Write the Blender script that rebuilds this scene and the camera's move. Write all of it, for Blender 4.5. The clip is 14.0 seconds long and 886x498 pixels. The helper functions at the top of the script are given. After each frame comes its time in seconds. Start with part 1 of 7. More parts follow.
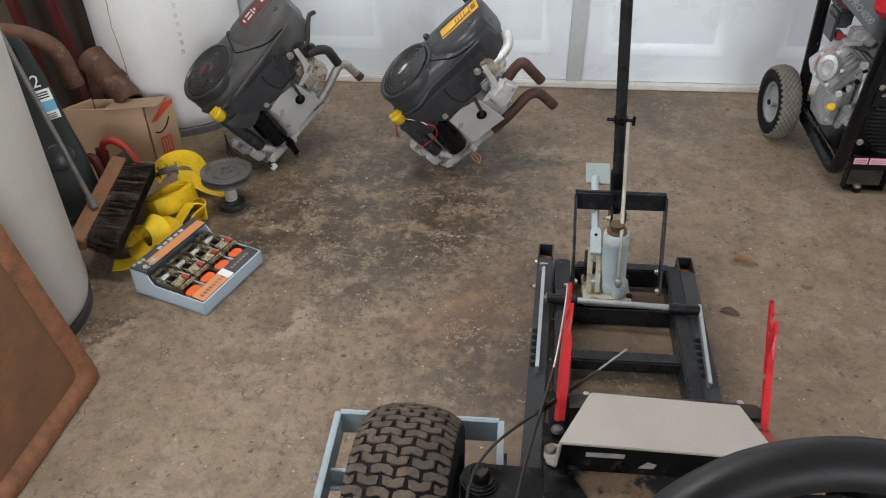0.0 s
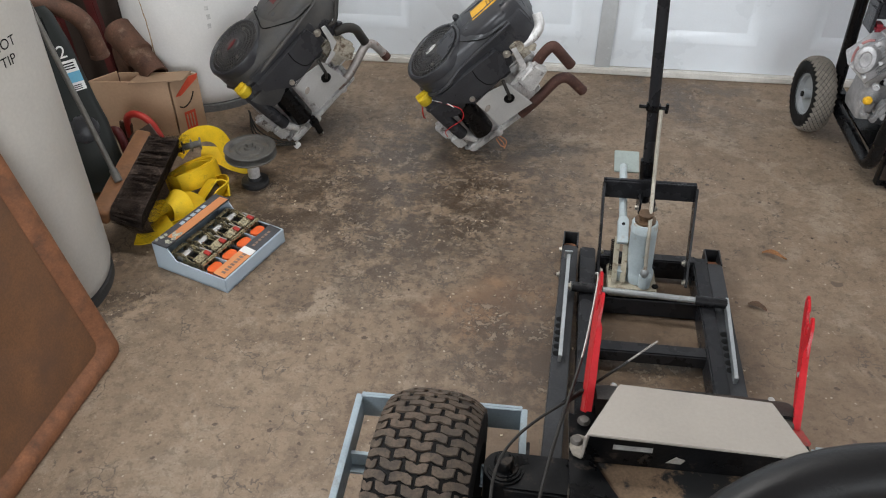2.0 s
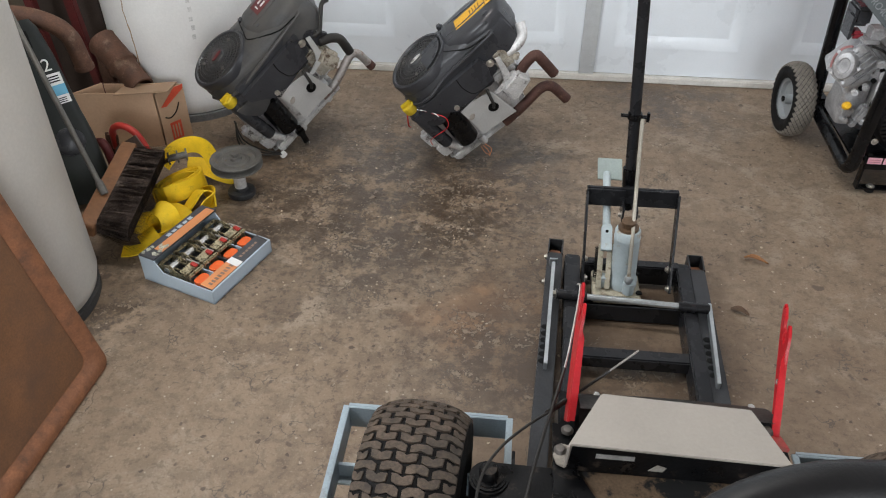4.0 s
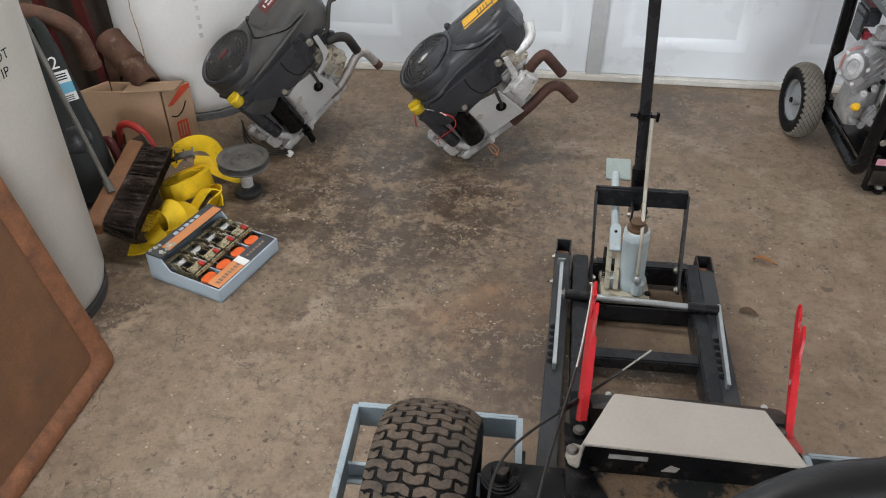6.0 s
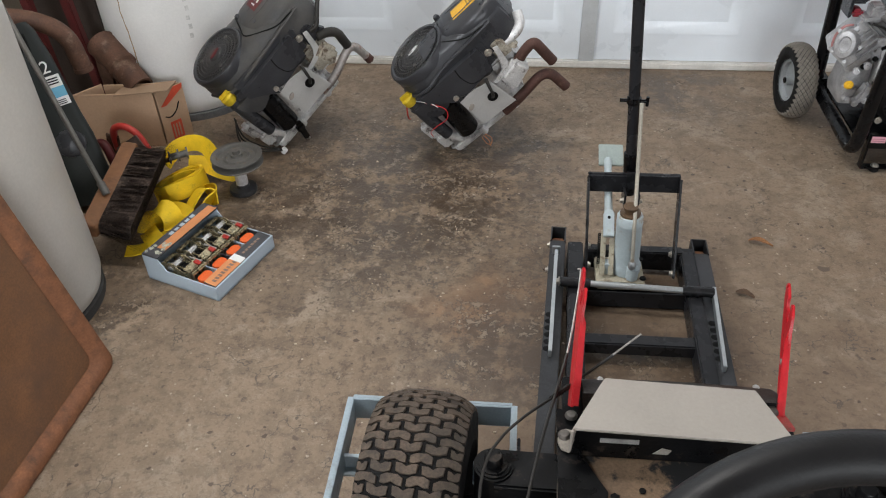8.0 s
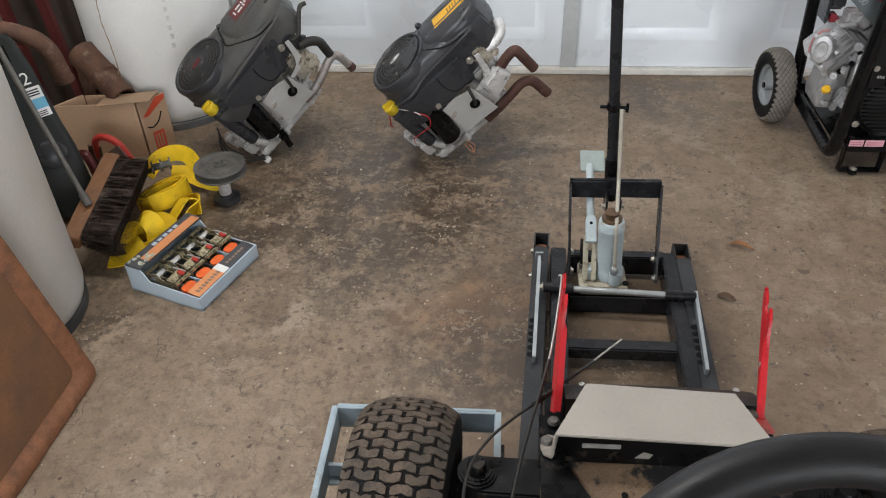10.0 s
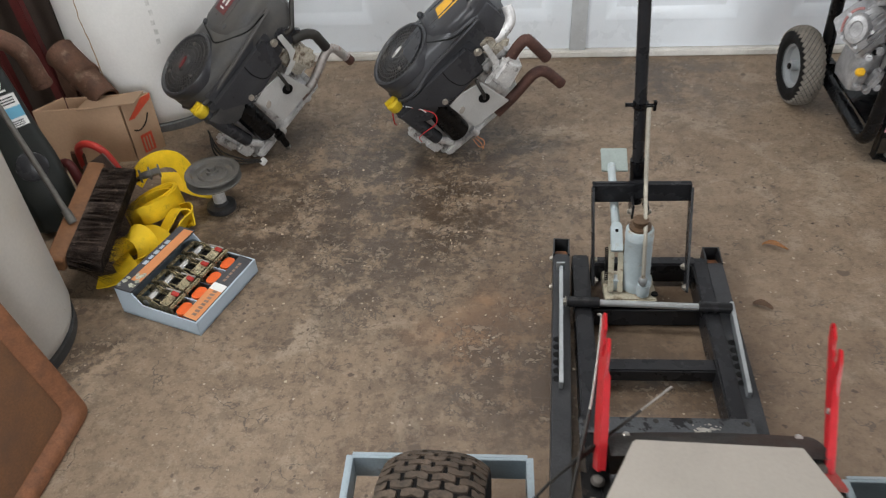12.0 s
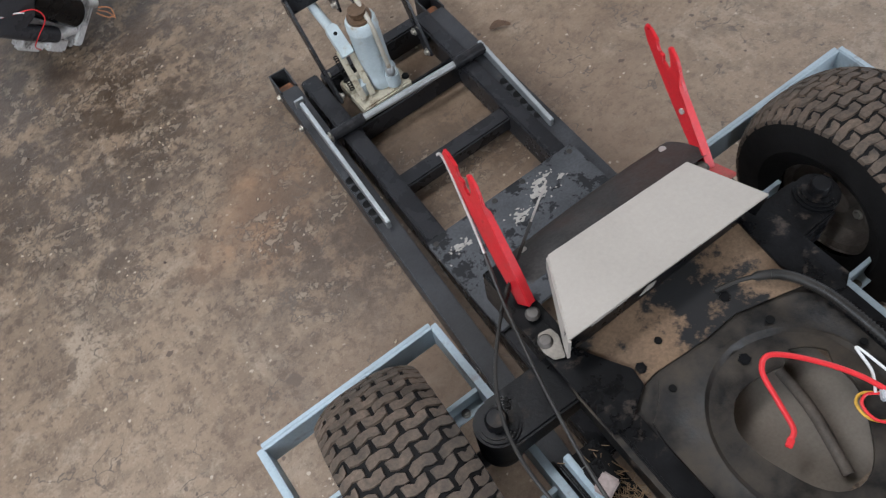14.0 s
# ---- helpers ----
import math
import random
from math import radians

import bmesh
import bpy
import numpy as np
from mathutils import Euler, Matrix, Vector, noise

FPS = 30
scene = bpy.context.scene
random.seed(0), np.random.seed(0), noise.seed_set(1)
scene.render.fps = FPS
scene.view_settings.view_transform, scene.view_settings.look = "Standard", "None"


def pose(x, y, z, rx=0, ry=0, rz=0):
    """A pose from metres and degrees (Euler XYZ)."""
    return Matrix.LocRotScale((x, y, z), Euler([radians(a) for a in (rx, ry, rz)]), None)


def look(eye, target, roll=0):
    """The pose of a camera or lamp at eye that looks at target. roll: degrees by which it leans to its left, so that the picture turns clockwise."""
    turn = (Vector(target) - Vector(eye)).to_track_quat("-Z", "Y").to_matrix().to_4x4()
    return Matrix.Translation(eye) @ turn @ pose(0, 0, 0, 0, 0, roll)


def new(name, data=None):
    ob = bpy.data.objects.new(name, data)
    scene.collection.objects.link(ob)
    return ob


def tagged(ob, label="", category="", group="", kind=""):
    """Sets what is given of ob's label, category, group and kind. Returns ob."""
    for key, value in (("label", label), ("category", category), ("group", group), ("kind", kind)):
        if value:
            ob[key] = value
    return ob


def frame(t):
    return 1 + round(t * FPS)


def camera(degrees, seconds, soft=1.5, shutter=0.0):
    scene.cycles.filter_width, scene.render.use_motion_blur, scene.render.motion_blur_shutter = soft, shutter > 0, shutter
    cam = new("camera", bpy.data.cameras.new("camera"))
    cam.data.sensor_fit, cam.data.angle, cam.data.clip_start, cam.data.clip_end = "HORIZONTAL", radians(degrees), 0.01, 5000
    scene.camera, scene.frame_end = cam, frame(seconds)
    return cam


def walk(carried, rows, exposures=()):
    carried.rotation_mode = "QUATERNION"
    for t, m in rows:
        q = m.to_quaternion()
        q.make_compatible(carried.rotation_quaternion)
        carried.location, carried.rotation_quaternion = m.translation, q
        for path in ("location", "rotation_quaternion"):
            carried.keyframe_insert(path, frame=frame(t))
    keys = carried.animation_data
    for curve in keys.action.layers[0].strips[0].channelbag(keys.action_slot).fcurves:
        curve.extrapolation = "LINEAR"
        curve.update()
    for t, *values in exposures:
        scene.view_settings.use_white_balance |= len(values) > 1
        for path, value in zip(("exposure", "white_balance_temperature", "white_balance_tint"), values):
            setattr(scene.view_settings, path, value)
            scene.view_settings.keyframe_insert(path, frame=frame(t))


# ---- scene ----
cam = camera(59.0, 14.0, soft=1.1, shutter=0.35)
PATH = [
    (0, (0.218, 0.221, 1.137), (0.069, 1.812, -0.065), -0.7),
    (0.5, (0.206, 0.222, 1.132), (0.053, 1.809, -0.076), -0.3),
    (1, (0.199, 0.222, 1.128), (0.035, 1.803, -0.087), 0.4),
    (1.5, (0.199, 0.221, 1.125), (0.024, 1.793, -0.099), 0.5),
    (2, (0.196, 0.234, 1.125), (0.013, 1.797, -0.109), 0.3),
    (2.5, (0.192, 0.254, 1.121), (0.022, 1.8, -0.137), 0.6),
    (3, (0.193, 0.242, 1.136), (0.032, 1.788, -0.123), 0.9),
    (3.5, (0.197, 0.234, 1.142), (0.037, 1.794, -0.099), 0.7),
    (4, (0.205, 0.234, 1.145), (0.047, 1.803, -0.085), 0.2),
    (6.5, (0.189, 0.234, 1.137), (0.027, 1.805, -0.09), 0.4),
    (7, (0.195, 0.228, 1.136), (0.02, 1.792, -0.099), -0.2),
    (7.5, (0.212, 0.238, 1.134), (0.032, 1.795, -0.108), -1.1),
    (8, (0.217, 0.232, 1.136), (0.04, 1.791, -0.104), -1.8),
    (10.5, (0.234, 0.229, 1.146), (0.09, 1.801, -0.082), -1.7),
    (11, (0.264, 0.209, 1.174), (0.111, 1.762, -0.076), -2.2),
    (11.5, (0.257, 0.257, 1.176), (0.112, 1.804, -0.084), -4.8),
    (12, (0.183, 0.38, 1.135), (0.045, 1.902, -0.155), -3.3),
    (12.1, (0.163, 0.424, 1.116), (0.047, 1.921, -0.206), -2.8),
    (12.2, (0.15, 0.476, 1.089), (0.072, 1.932, -0.281), -2.3),
    (12.5, (0.121, 0.623, 0.992), (0.17, 1.866, -0.574), -1.6),
    (13, (0.085, 0.685, 1.006), (0.362, 1.582, -0.76), -1.0),
    (13.5, (0.091, 0.672, 1.066), (0.408, 1.559, -0.698), -13.6),
    (14, (0.097, 0.631, 1.086), (0.496, 1.565, -0.636), -15.0),
]
walk(cam, [(t, look(eye, target, roll)) for t, eye, target, roll in PATH],
     [(0, -0.08, 6350, 10), (12.0, -0.08, 6450, 10), (12.5, 0.04, 6850, 11), (13.0, 0.22, 6500, 10), (13.5, 0.22, 6050, 11), (14, 0.18, 5950, 11)])

# ---------------- light: daylight from an open door behind, plus unseen side and overhead lamps
world = bpy.data.worlds.new("world")
scene.world = world
world.use_nodes = True
sky = world.node_tree.nodes.new("ShaderNodeTexSky")
sky.sky_type = "NISHITA"
sky.sun_disc = False
sky.sun_elevation, sky.sun_rotation = radians(40), radians(150)
world.node_tree.links.new(sky.outputs[0], world.node_tree.nodes["Background"].inputs[0])
world.node_tree.nodes["Background"].inputs[1].default_value = 0.1


def area_lamp(name, m, sx, sy, power, col):
    la = bpy.data.lights.new(name, "AREA")
    la.shape, la.size, la.size_y, la.energy, la.color = "RECTANGLE", sx, sy, power, col
    ob = new(name, la)
    ob.matrix_world = m
    return ob


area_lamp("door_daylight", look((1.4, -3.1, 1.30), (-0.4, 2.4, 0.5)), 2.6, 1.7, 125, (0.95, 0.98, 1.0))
# unseen west and east lamps, added to light the tanks and the door
area_lamp("added_west_light", look((-1.42, 0.55, 1.78), (-0.3, 2.3, 0.1)), 1.3, 0.85, 50, (0.92, 0.97, 1.0))
area_lamp("added_east_light", look((3.36, 1.72, 1.65), (-0.4, 2.5, 0.2)), 1.6, 1.2, 30, (0.95, 0.98, 1.0))
# unseen overhead lamp added in front of the sectional door
area_lamp("added_overhead_light", look((-0.25, 1.60, 2.38), (-0.25, 1.61, 0.0)), 1.2, 0.28, 28, (1.0, 0.97, 0.93))

# ---------------- materials


def surf(name, col, rough=0.6, metal=0.0, var=0.25, scale=30.0, bump=0.15, fine=250.0, wear=None, amount=0.5, wscale=18.0, spread=0.06, rand=0.0, dust=0.0, spec=0.32):
    """A worn surface: colour varied at two scales, patches of a second colour (wear), fine relief."""
    m = bpy.data.materials.new(name)
    m.use_nodes = True
    nt = m.node_tree
    N, L = nt.nodes.new, nt.links.new
    b = nt.nodes["Principled BSDF"]
    tc = N("ShaderNodeTexCoord")

    def noise_at(s, detail=4.0, r=0.6):
        t = N("ShaderNodeTexNoise")
        t.inputs["Scale"].default_value, t.inputs["Detail"].default_value, t.inputs["Roughness"].default_value = s, detail, r
        L(tc.outputs["Object"], t.inputs["Vector"])
        return t.outputs["Fac"]

    def mapped(v, a, b2, c, d):
        r = N("ShaderNodeMapRange")
        for i, x in zip((1, 2, 3, 4), (a, b2, c, d)):
            r.inputs[i].default_value = x
        L(v, r.inputs[0])
        return r.outputs[0]

    def mix(f, a, b2, mode="MIX"):
        x = N("ShaderNodeMix")
        x.data_type, x.blend_type = "RGBA", mode
        for s, v in ((0, f), (6, a), (7, b2)):
            if isinstance(v, (int, float)):
                x.inputs[s].default_value = v
            elif isinstance(v, tuple):
                x.inputs[s].default_value = (*v, 1)
            else:
                L(v, x.inputs[s])
        return x.outputs[2]

    big, small = noise_at(scale), noise_at(fine, 3.0)
    lo, hi = tuple(c * (1 - var) for c in col), tuple(min(1, c * (1 + var)) for c in col)
    out = mix(mapped(big, 0.3, 0.7, 0, 1), lo, hi)
    g = mapped(small, 0.3, 0.7, 1 - var * 0.6, 1 + var * 0.6)
    gc = N("ShaderNodeCombineColor")
    for i in range(3):
        L(g, gc.inputs[i])
    out = mix(1.0, out, gc.outputs[0], "MULTIPLY")
    rgh = mapped(big, 0.3, 0.7, max(0.03, rough - 0.1), min(1, rough + 0.1))
    if wear:
        w = noise_at(wscale, 8.0, 0.7)
        wf = mapped(w, 1 - amount - spread, 1 - amount + spread, 0, 1)
        out = mix(wf, out, wear)
        rgh = mix(wf, rgh, (0.75, 0.75, 0.75))
    if dust:
        out = mix(mapped(noise_at(scale * 0.4, 6.0), 0.35, 0.75, 0, dust * 0.45), out, (0.30, 0.25, 0.19))
    if rand:
        oi = N("ShaderNodeObjectInfo")
        rr = mapped(oi.outputs["Random"], 0, 1, 1 - rand, 1 + rand)
        rc = N("ShaderNodeCombineColor")
        for i in range(3):
            L(rr, rc.inputs[i])
        out = mix(1.0, out, rc.outputs[0], "MULTIPLY")
    L(out, b.inputs["Base Color"])
    L(rgh, b.inputs["Roughness"])
    b.inputs["Metallic"].default_value = metal
    b.inputs["Specular IOR Level"].default_value = spec
    if bump:
        bp = N("ShaderNodeBump")
        bp.inputs["Strength"].default_value, bp.inputs["Distance"].default_value = bump, 0.002
        L(small, bp.inputs["Height"])
        L(bp.outputs[0], b.inputs["Normal"])
    return m


def concrete():
    m = bpy.data.materials.new("stained_concrete")
    m.use_nodes = True
    nt = m.node_tree
    N, L = nt.nodes.new, nt.links.new
    b = nt.nodes["Principled BSDF"]
    tc = N("ShaderNodeTexCoord")

    def math_(op, a, c=0.0):
        x = N("ShaderNodeMath")
        x.operation = op
        for i, v in enumerate((a, c)):
            if isinstance(v, (int, float)):
                x.inputs[i].default_value = v
            else:
                L(v, x.inputs[i])
        return x.outputs[0]

    def ns(s, detail=5.0, r=0.6, dist=0.0):
        t = N("ShaderNodeTexNoise")
        t.inputs["Scale"].default_value, t.inputs["Detail"].default_value = s, detail
        t.inputs["Roughness"].default_value, t.inputs["Distortion"].default_value = r, dist
        L(tc.outputs["Object"], t.inputs["Vector"])
        return t.outputs["Fac"]

    def mp(v, a, b2, c=0.0, d=1.0):
        r = N("ShaderNodeMapRange")
        for i, x in zip((1, 2, 3, 4), (a, b2, c, d)):
            r.inputs[i].default_value = x
        L(v, r.inputs[0])
        return r.outputs[0]

    def mix(f, a, c):
        x = N("ShaderNodeMix")
        x.data_type = "RGBA"
        for s, v in ((0, f), (6, a), (7, c)):
            if isinstance(v, tuple):
                x.inputs[s].default_value = (*v, 1)
            elif isinstance(v, (int, float)):
                x.inputs[s].default_value = v
            else:
                L(v, x.inputs[s])
        return x.outputs[2]

    def spot(x, y, r, soft):
        d = N("ShaderNodeVectorMath")
        d.operation = "DISTANCE"
        d.inputs[1].default_value = (x, y, 0)
        L(tc.outputs["Object"], d.inputs[0])
        dd = math_("ADD", d.outputs["Value"], math_("MULTIPLY", math_("SUBTRACT", ns(5.0, 6.0), 0.5), 0.55))
        return mp(dd, r, r + soft, 1, 0)

    col = mix(mp(ns(2.3, 6), 0.3, 0.7), (0.196, 0.137, 0.089), (0.262, 0.194, 0.133))
    # pale dusty smears of a hand's width
    col = mix(mp(ns(6.5, 7, 0.66, 1.2), 0.52, 0.63, 0, 0.55), col, (0.325, 0.262, 0.196))
    col = mix(mp(ns(9.0, 7, 0.70, 0.8), 0.54, 0.62, 0, 0.40), col, (0.125, 0.088, 0.058))
    # worn traffic band: mottled where feet and oil have passed
    band = math_("MAXIMUM", spot(-0.08, 1.86, 0.28, 0.50), spot(-0.02, 1.50, 0.06, 0.40))
    col = mix(math_("MULTIPLY", mp(ns(17, 9, 0.70), 0.49, 0.57), mp(band, 0, 1, 0.34, 0.74)), col, (0.108, 0.074, 0.048))
    col = mix(math_("MULTIPLY", mp(ns(52, 8, 0.72), 0.53, 0.59), mp(band, 0, 1, 0.42, 0.85)), col, (0.088, 0.060, 0.040))
    col = mix(math_("MULTIPLY", mp(ns(30, 9, 0.74), 0.55, 0.63), mp(band, 0, 1, 0.30, 0.62)), col, (0.325, 0.258, 0.188))
    col = mix(mp(ns(130, 5, 0.75), 0.53, 0.63, 0, 0.42), col, (0.095, 0.067, 0.046))
    col = mix(mp(ns(210, 4, 0.7), 0.57, 0.65, 0, 0.34), col, (0.38, 0.305, 0.228))
    # oily patches: the middle of the floor, under the engines, by the door; dark ones beside the lift
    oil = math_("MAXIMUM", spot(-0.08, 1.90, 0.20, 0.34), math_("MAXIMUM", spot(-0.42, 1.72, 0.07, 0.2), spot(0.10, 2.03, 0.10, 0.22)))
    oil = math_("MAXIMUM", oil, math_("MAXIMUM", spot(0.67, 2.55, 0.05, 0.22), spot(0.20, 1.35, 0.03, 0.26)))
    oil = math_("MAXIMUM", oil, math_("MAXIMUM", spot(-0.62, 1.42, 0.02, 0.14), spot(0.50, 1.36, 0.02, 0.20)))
    # shade round the lift, with an oily brown tint, painted into the floor colour
    lift_shade = math_("MULTIPLY", math_("MAXIMUM", spot(0.45, 1.30, 0.22, 0.34), spot(0.30, 1.05, 0.15, 0.30)), mp(ns(4.0, 5), 0.30, 0.55, 0.45, 1.0))
    col = mix(math_("MULTIPLY", lift_shade, 0.62), col, (0.115, 0.070, 0.041))
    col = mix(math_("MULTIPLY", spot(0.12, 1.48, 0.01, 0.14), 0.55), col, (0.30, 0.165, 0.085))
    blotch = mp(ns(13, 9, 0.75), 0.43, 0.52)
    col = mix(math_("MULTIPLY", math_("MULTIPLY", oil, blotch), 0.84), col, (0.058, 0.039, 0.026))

    def cells(scale, feature="F1"):
        v = N("ShaderNodeTexVoronoi")
        v.feature = feature
        v.inputs["Scale"].default_value = scale
        wob = N("ShaderNodeTexNoise")
        wob.inputs["Scale"].default_value, wob.inputs["Detail"].default_value = scale * 2.2, 3.0
        L(tc.outputs["Object"], wob.inputs["Vector"])
        sc = N("ShaderNodeVectorMath")
        sc.operation = "SCALE"
        sc.inputs["Scale"].default_value = 0.55 / scale
        L(wob.outputs["Color"], sc.inputs[0])
        ad = N("ShaderNodeVectorMath")
        ad.operation = "ADD"
        L(tc.outputs["Object"], ad.inputs[0])
        L(sc.outputs[0], ad.inputs[1])
        L(ad.outputs[0], v.inputs["Vector"])
        sep = N("ShaderNodeSeparateColor")
        if feature == "F1":
            L(v.outputs["Color"], sep.inputs[0])
        return v.outputs["Distance"], sep.outputs[0], sep.outputs[1]

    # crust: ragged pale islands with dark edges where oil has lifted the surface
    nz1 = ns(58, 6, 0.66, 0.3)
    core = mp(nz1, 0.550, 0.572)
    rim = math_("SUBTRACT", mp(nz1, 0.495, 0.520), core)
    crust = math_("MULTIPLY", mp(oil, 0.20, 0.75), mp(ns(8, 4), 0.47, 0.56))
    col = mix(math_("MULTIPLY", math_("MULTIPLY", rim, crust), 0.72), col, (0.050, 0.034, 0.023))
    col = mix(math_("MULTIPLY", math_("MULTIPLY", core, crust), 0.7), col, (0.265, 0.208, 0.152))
    # drips and specks of three sizes, scattered unevenly
    d2, r2, g2 = cells(15.0)
    drip = math_("MULTIPLY", mp(math_("SUBTRACT", d2, math_("MULTIPLY", g2, 0.13)), 0.03, 0.08, 1, 0), mp(r2, 0.66, 0.70))
    col = mix(math_("MULTIPLY", drip, 0.8), col, (0.085, 0.06, 0.042))
    d3, r3, g3 = cells(48.0)
    speck = math_("MULTIPLY", mp(math_("SUBTRACT", d3, math_("MULTIPLY", g3, 0.17)), 0.03, 0.09, 1, 0), math_("MULTIPLY", mp(r3, 0.58, 0.63), mp(ns(3.5, 3), 0.42, 0.54)))
    col = mix(math_("MULTIPLY", speck, 0.9), col, (0.070, 0.048, 0.034))
    d4, r4, g4 = cells(95.0)
    grit = math_("MULTIPLY", mp(math_("SUBTRACT", d4, math_("MULTIPLY", g4, 0.2)), 0.04, 0.12, 1, 0), math_("MULTIPLY", mp(r4, 0.86, 0.89), mp(ns(6.0, 3), 0.44, 0.54)))
    col = mix(math_("MULTIPLY", grit, 0.85), col, (0.42, 0.35, 0.27))
    # fine pale scuffs and hairline cracks
    w = N("ShaderNodeTexVoronoi")
    w.feature = "DISTANCE_TO_EDGE"
    w.inputs["Scale"].default_value = 7.5
    wv = N("ShaderNodeVectorMath")
    wv.operation = "ADD"
    nz = N("ShaderNodeTexNoise")
    nz.inputs["Scale"].default_value = 9.0
    nz.inputs["Detail"].default_value = 6.0
    L(tc.outputs["Object"], nz.inputs["Vector"])
    sc = N("ShaderNodeVectorMath")
    sc.operation = "SCALE"
    sc.inputs["Scale"].default_value = 0.35
    L(nz.outputs["Color"], sc.inputs[0])
    L(tc.outputs["Object"], wv.inputs[0])
    L(sc.outputs[0], wv.inputs[1])
    L(wv.outputs[0], w.inputs["Vector"])
    crack = math_("MULTIPLY", mp(w.outputs["Distance"], 0.006, 0.018, 1, 0), mp(ns(9.0, 4), 0.50, 0.57))
    col = mix(math_("MULTIPLY", crack, 0.88), col, (0.09, 0.068, 0.05))
    L(col, b.inputs["Base Color"])
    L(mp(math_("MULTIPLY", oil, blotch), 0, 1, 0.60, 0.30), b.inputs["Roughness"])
    bp = N("ShaderNodeBump")
    bp.inputs["Strength"].default_value, bp.inputs["Distance"].default_value = 0.7, 0.004
    L(math_("ADD", math_("MULTIPLY", ns(60, 6, 0.7), 0.6), math_("MULTIPLY", math_("MULTIPLY", core, crust), 0.35)), bp.inputs["Height"])
    L(bp.outputs[0], b.inputs["Normal"])
    return m


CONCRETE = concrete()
# mostly unseen walls and ceiling, kept dark to cut bounced light
WALLP = surf("dim_brown_wall", (0.24, 0.205, 0.165), 0.85, var=0.15, scale=3, fine=120)
DOORP = surf("white_door_paint", (0.72, 0.76, 0.80), 0.32, var=0.04, scale=6, fine=300, bump=0.05, dust=0.10, spec=0.5)
SEAL = surf("weather_seal", (0.62, 0.60, 0.56), 0.6, var=0.12, scale=20, wear=(0.2, 0.17, 0.14), amount=0.32)
GALV = surf("galvanised_steel", (0.52, 0.54, 0.55), 0.45, 0.35, var=0.06, scale=40)
DARKST = surf("dark_track_steel", (0.06, 0.065, 0.07), 0.5, 0.3)
TANKP = surf("white_tank_paint", (0.79, 0.78, 0.76), 0.5, var=0.05, scale=5, fine=160, bump=0.06, wear=(0.36, 0.26, 0.17), amount=0.27, wscale=9, spread=0.02, dust=0.2)
RUBBER = surf("tyre_rubber", (0.0050, 0.0046, 0.0046), 0.75, var=0.3, scale=30, dust=0.01, spec=0.2)
LUGS = surf("dusty_tread_rubber", (0.088, 0.064, 0.047), 0.75, var=0.45, scale=22, dust=0.30, wear=(0.020, 0.017, 0.015), amount=0.46, wscale=18, spread=0.14)
BLACKP = surf("black_painted_steel", (0.0055, 0.0056, 0.0062), 0.33, 0.0, var=0.4, scale=25, wear=(0.060, 0.046, 0.036), amount=0.36, wscale=30, spread=0.06, spec=0.15)
LIFTP = surf("charcoal_lift_paint", (0.0165, 0.0166, 0.0185), 0.27, 0.0, var=0.25, scale=20, wear=(0.085, 0.055, 0.040), amount=0.30, wscale=40, spread=0.04, dust=0.03, spec=0.2)
ARMP = surf("dusty_lift_arm_paint", (0.032, 0.033, 0.036), 0.4, 0.0, var=0.3, scale=20, wear=(0.085, 0.060, 0.045), amount=0.32, wscale=40, spread=0.05, dust=0.06, spec=0.25)
BLUEP = surf("pale_blue_paint", (0.31, 0.375, 0.415), 0.5, var=0.12, scale=14, wear=(0.24, 0.24, 0.23), amount=0.36, wscale=24, dust=0.14)
JACKP = surf("grey_blue_jack_paint", (0.42, 0.48, 0.50), 0.4, var=0.1, scale=20, wear=(0.33, 0.27, 0.18), amount=0.35, wscale=35, dust=0.15)
BASEP = surf("cream_oily_base", (0.42, 0.38, 0.29), 0.45, var=0.2, scale=30, wear=(0.14, 0.10, 0.06), amount=0.4, wscale=40)
ZINC = surf("zinc_bar", (0.45, 0.47, 0.48), 0.38, 0.75, var=0.12, scale=30)
STEEL = surf("bright_steel", (0.55, 0.54, 0.52), 0.3, 0.95, var=0.12, scale=60)
CHROME = surf("worn_bolt_steel", (0.50, 0.47, 0.42), 0.38, 0.8, var=0.25, scale=80)
RUST = surf("rust", (0.20, 0.085, 0.04), 0.85, var=0.4, scale=40, wear=(0.09, 0.05, 0.03), amount=0.45, wscale=25)
REDP = surf("red_bracket_paint", (0.46, 0.016, 0.022), 0.36, var=0.15, scale=30, wear=(0.20, 0.07, 0.06), amount=0.30, wscale=50)
CREAM = surf("cream_plate_paint", (0.335, 0.303, 0.268), 0.5, var=0.06, scale=12, fine=200, wear=(0.22, 0.18, 0.15), amount=0.28, wscale=20, spread=0.03, dust=0.1)
PANP = surf("dust_caked_pan", (0.150, 0.098, 0.060), 0.75, var=0.3, scale=14, wear=(0.010, 0.010, 0.0108), amount=0.505, wscale=7.5, spread=0.025, dust=0.08)
PANB = surf("oily_black_pan", (0.0080, 0.0078, 0.0080), 0.36, 0.0, var=0.5, scale=20, dust=0.05, wear=(0.048, 0.038, 0.028), amount=0.48, wscale=13, spread=0.10, spec=0.3)
PEEL = surf("peeling_black_plate", (0.050, 0.052, 0.056), 0.45, 0.0, var=0.3, scale=18, wear=(0.010, 0.010, 0.011), amount=0.45, wscale=26, spread=0.015)
PAPER = surf("flaked_white_paint", (0.30, 0.28, 0.25), 0.8, var=0.15, scale=60)
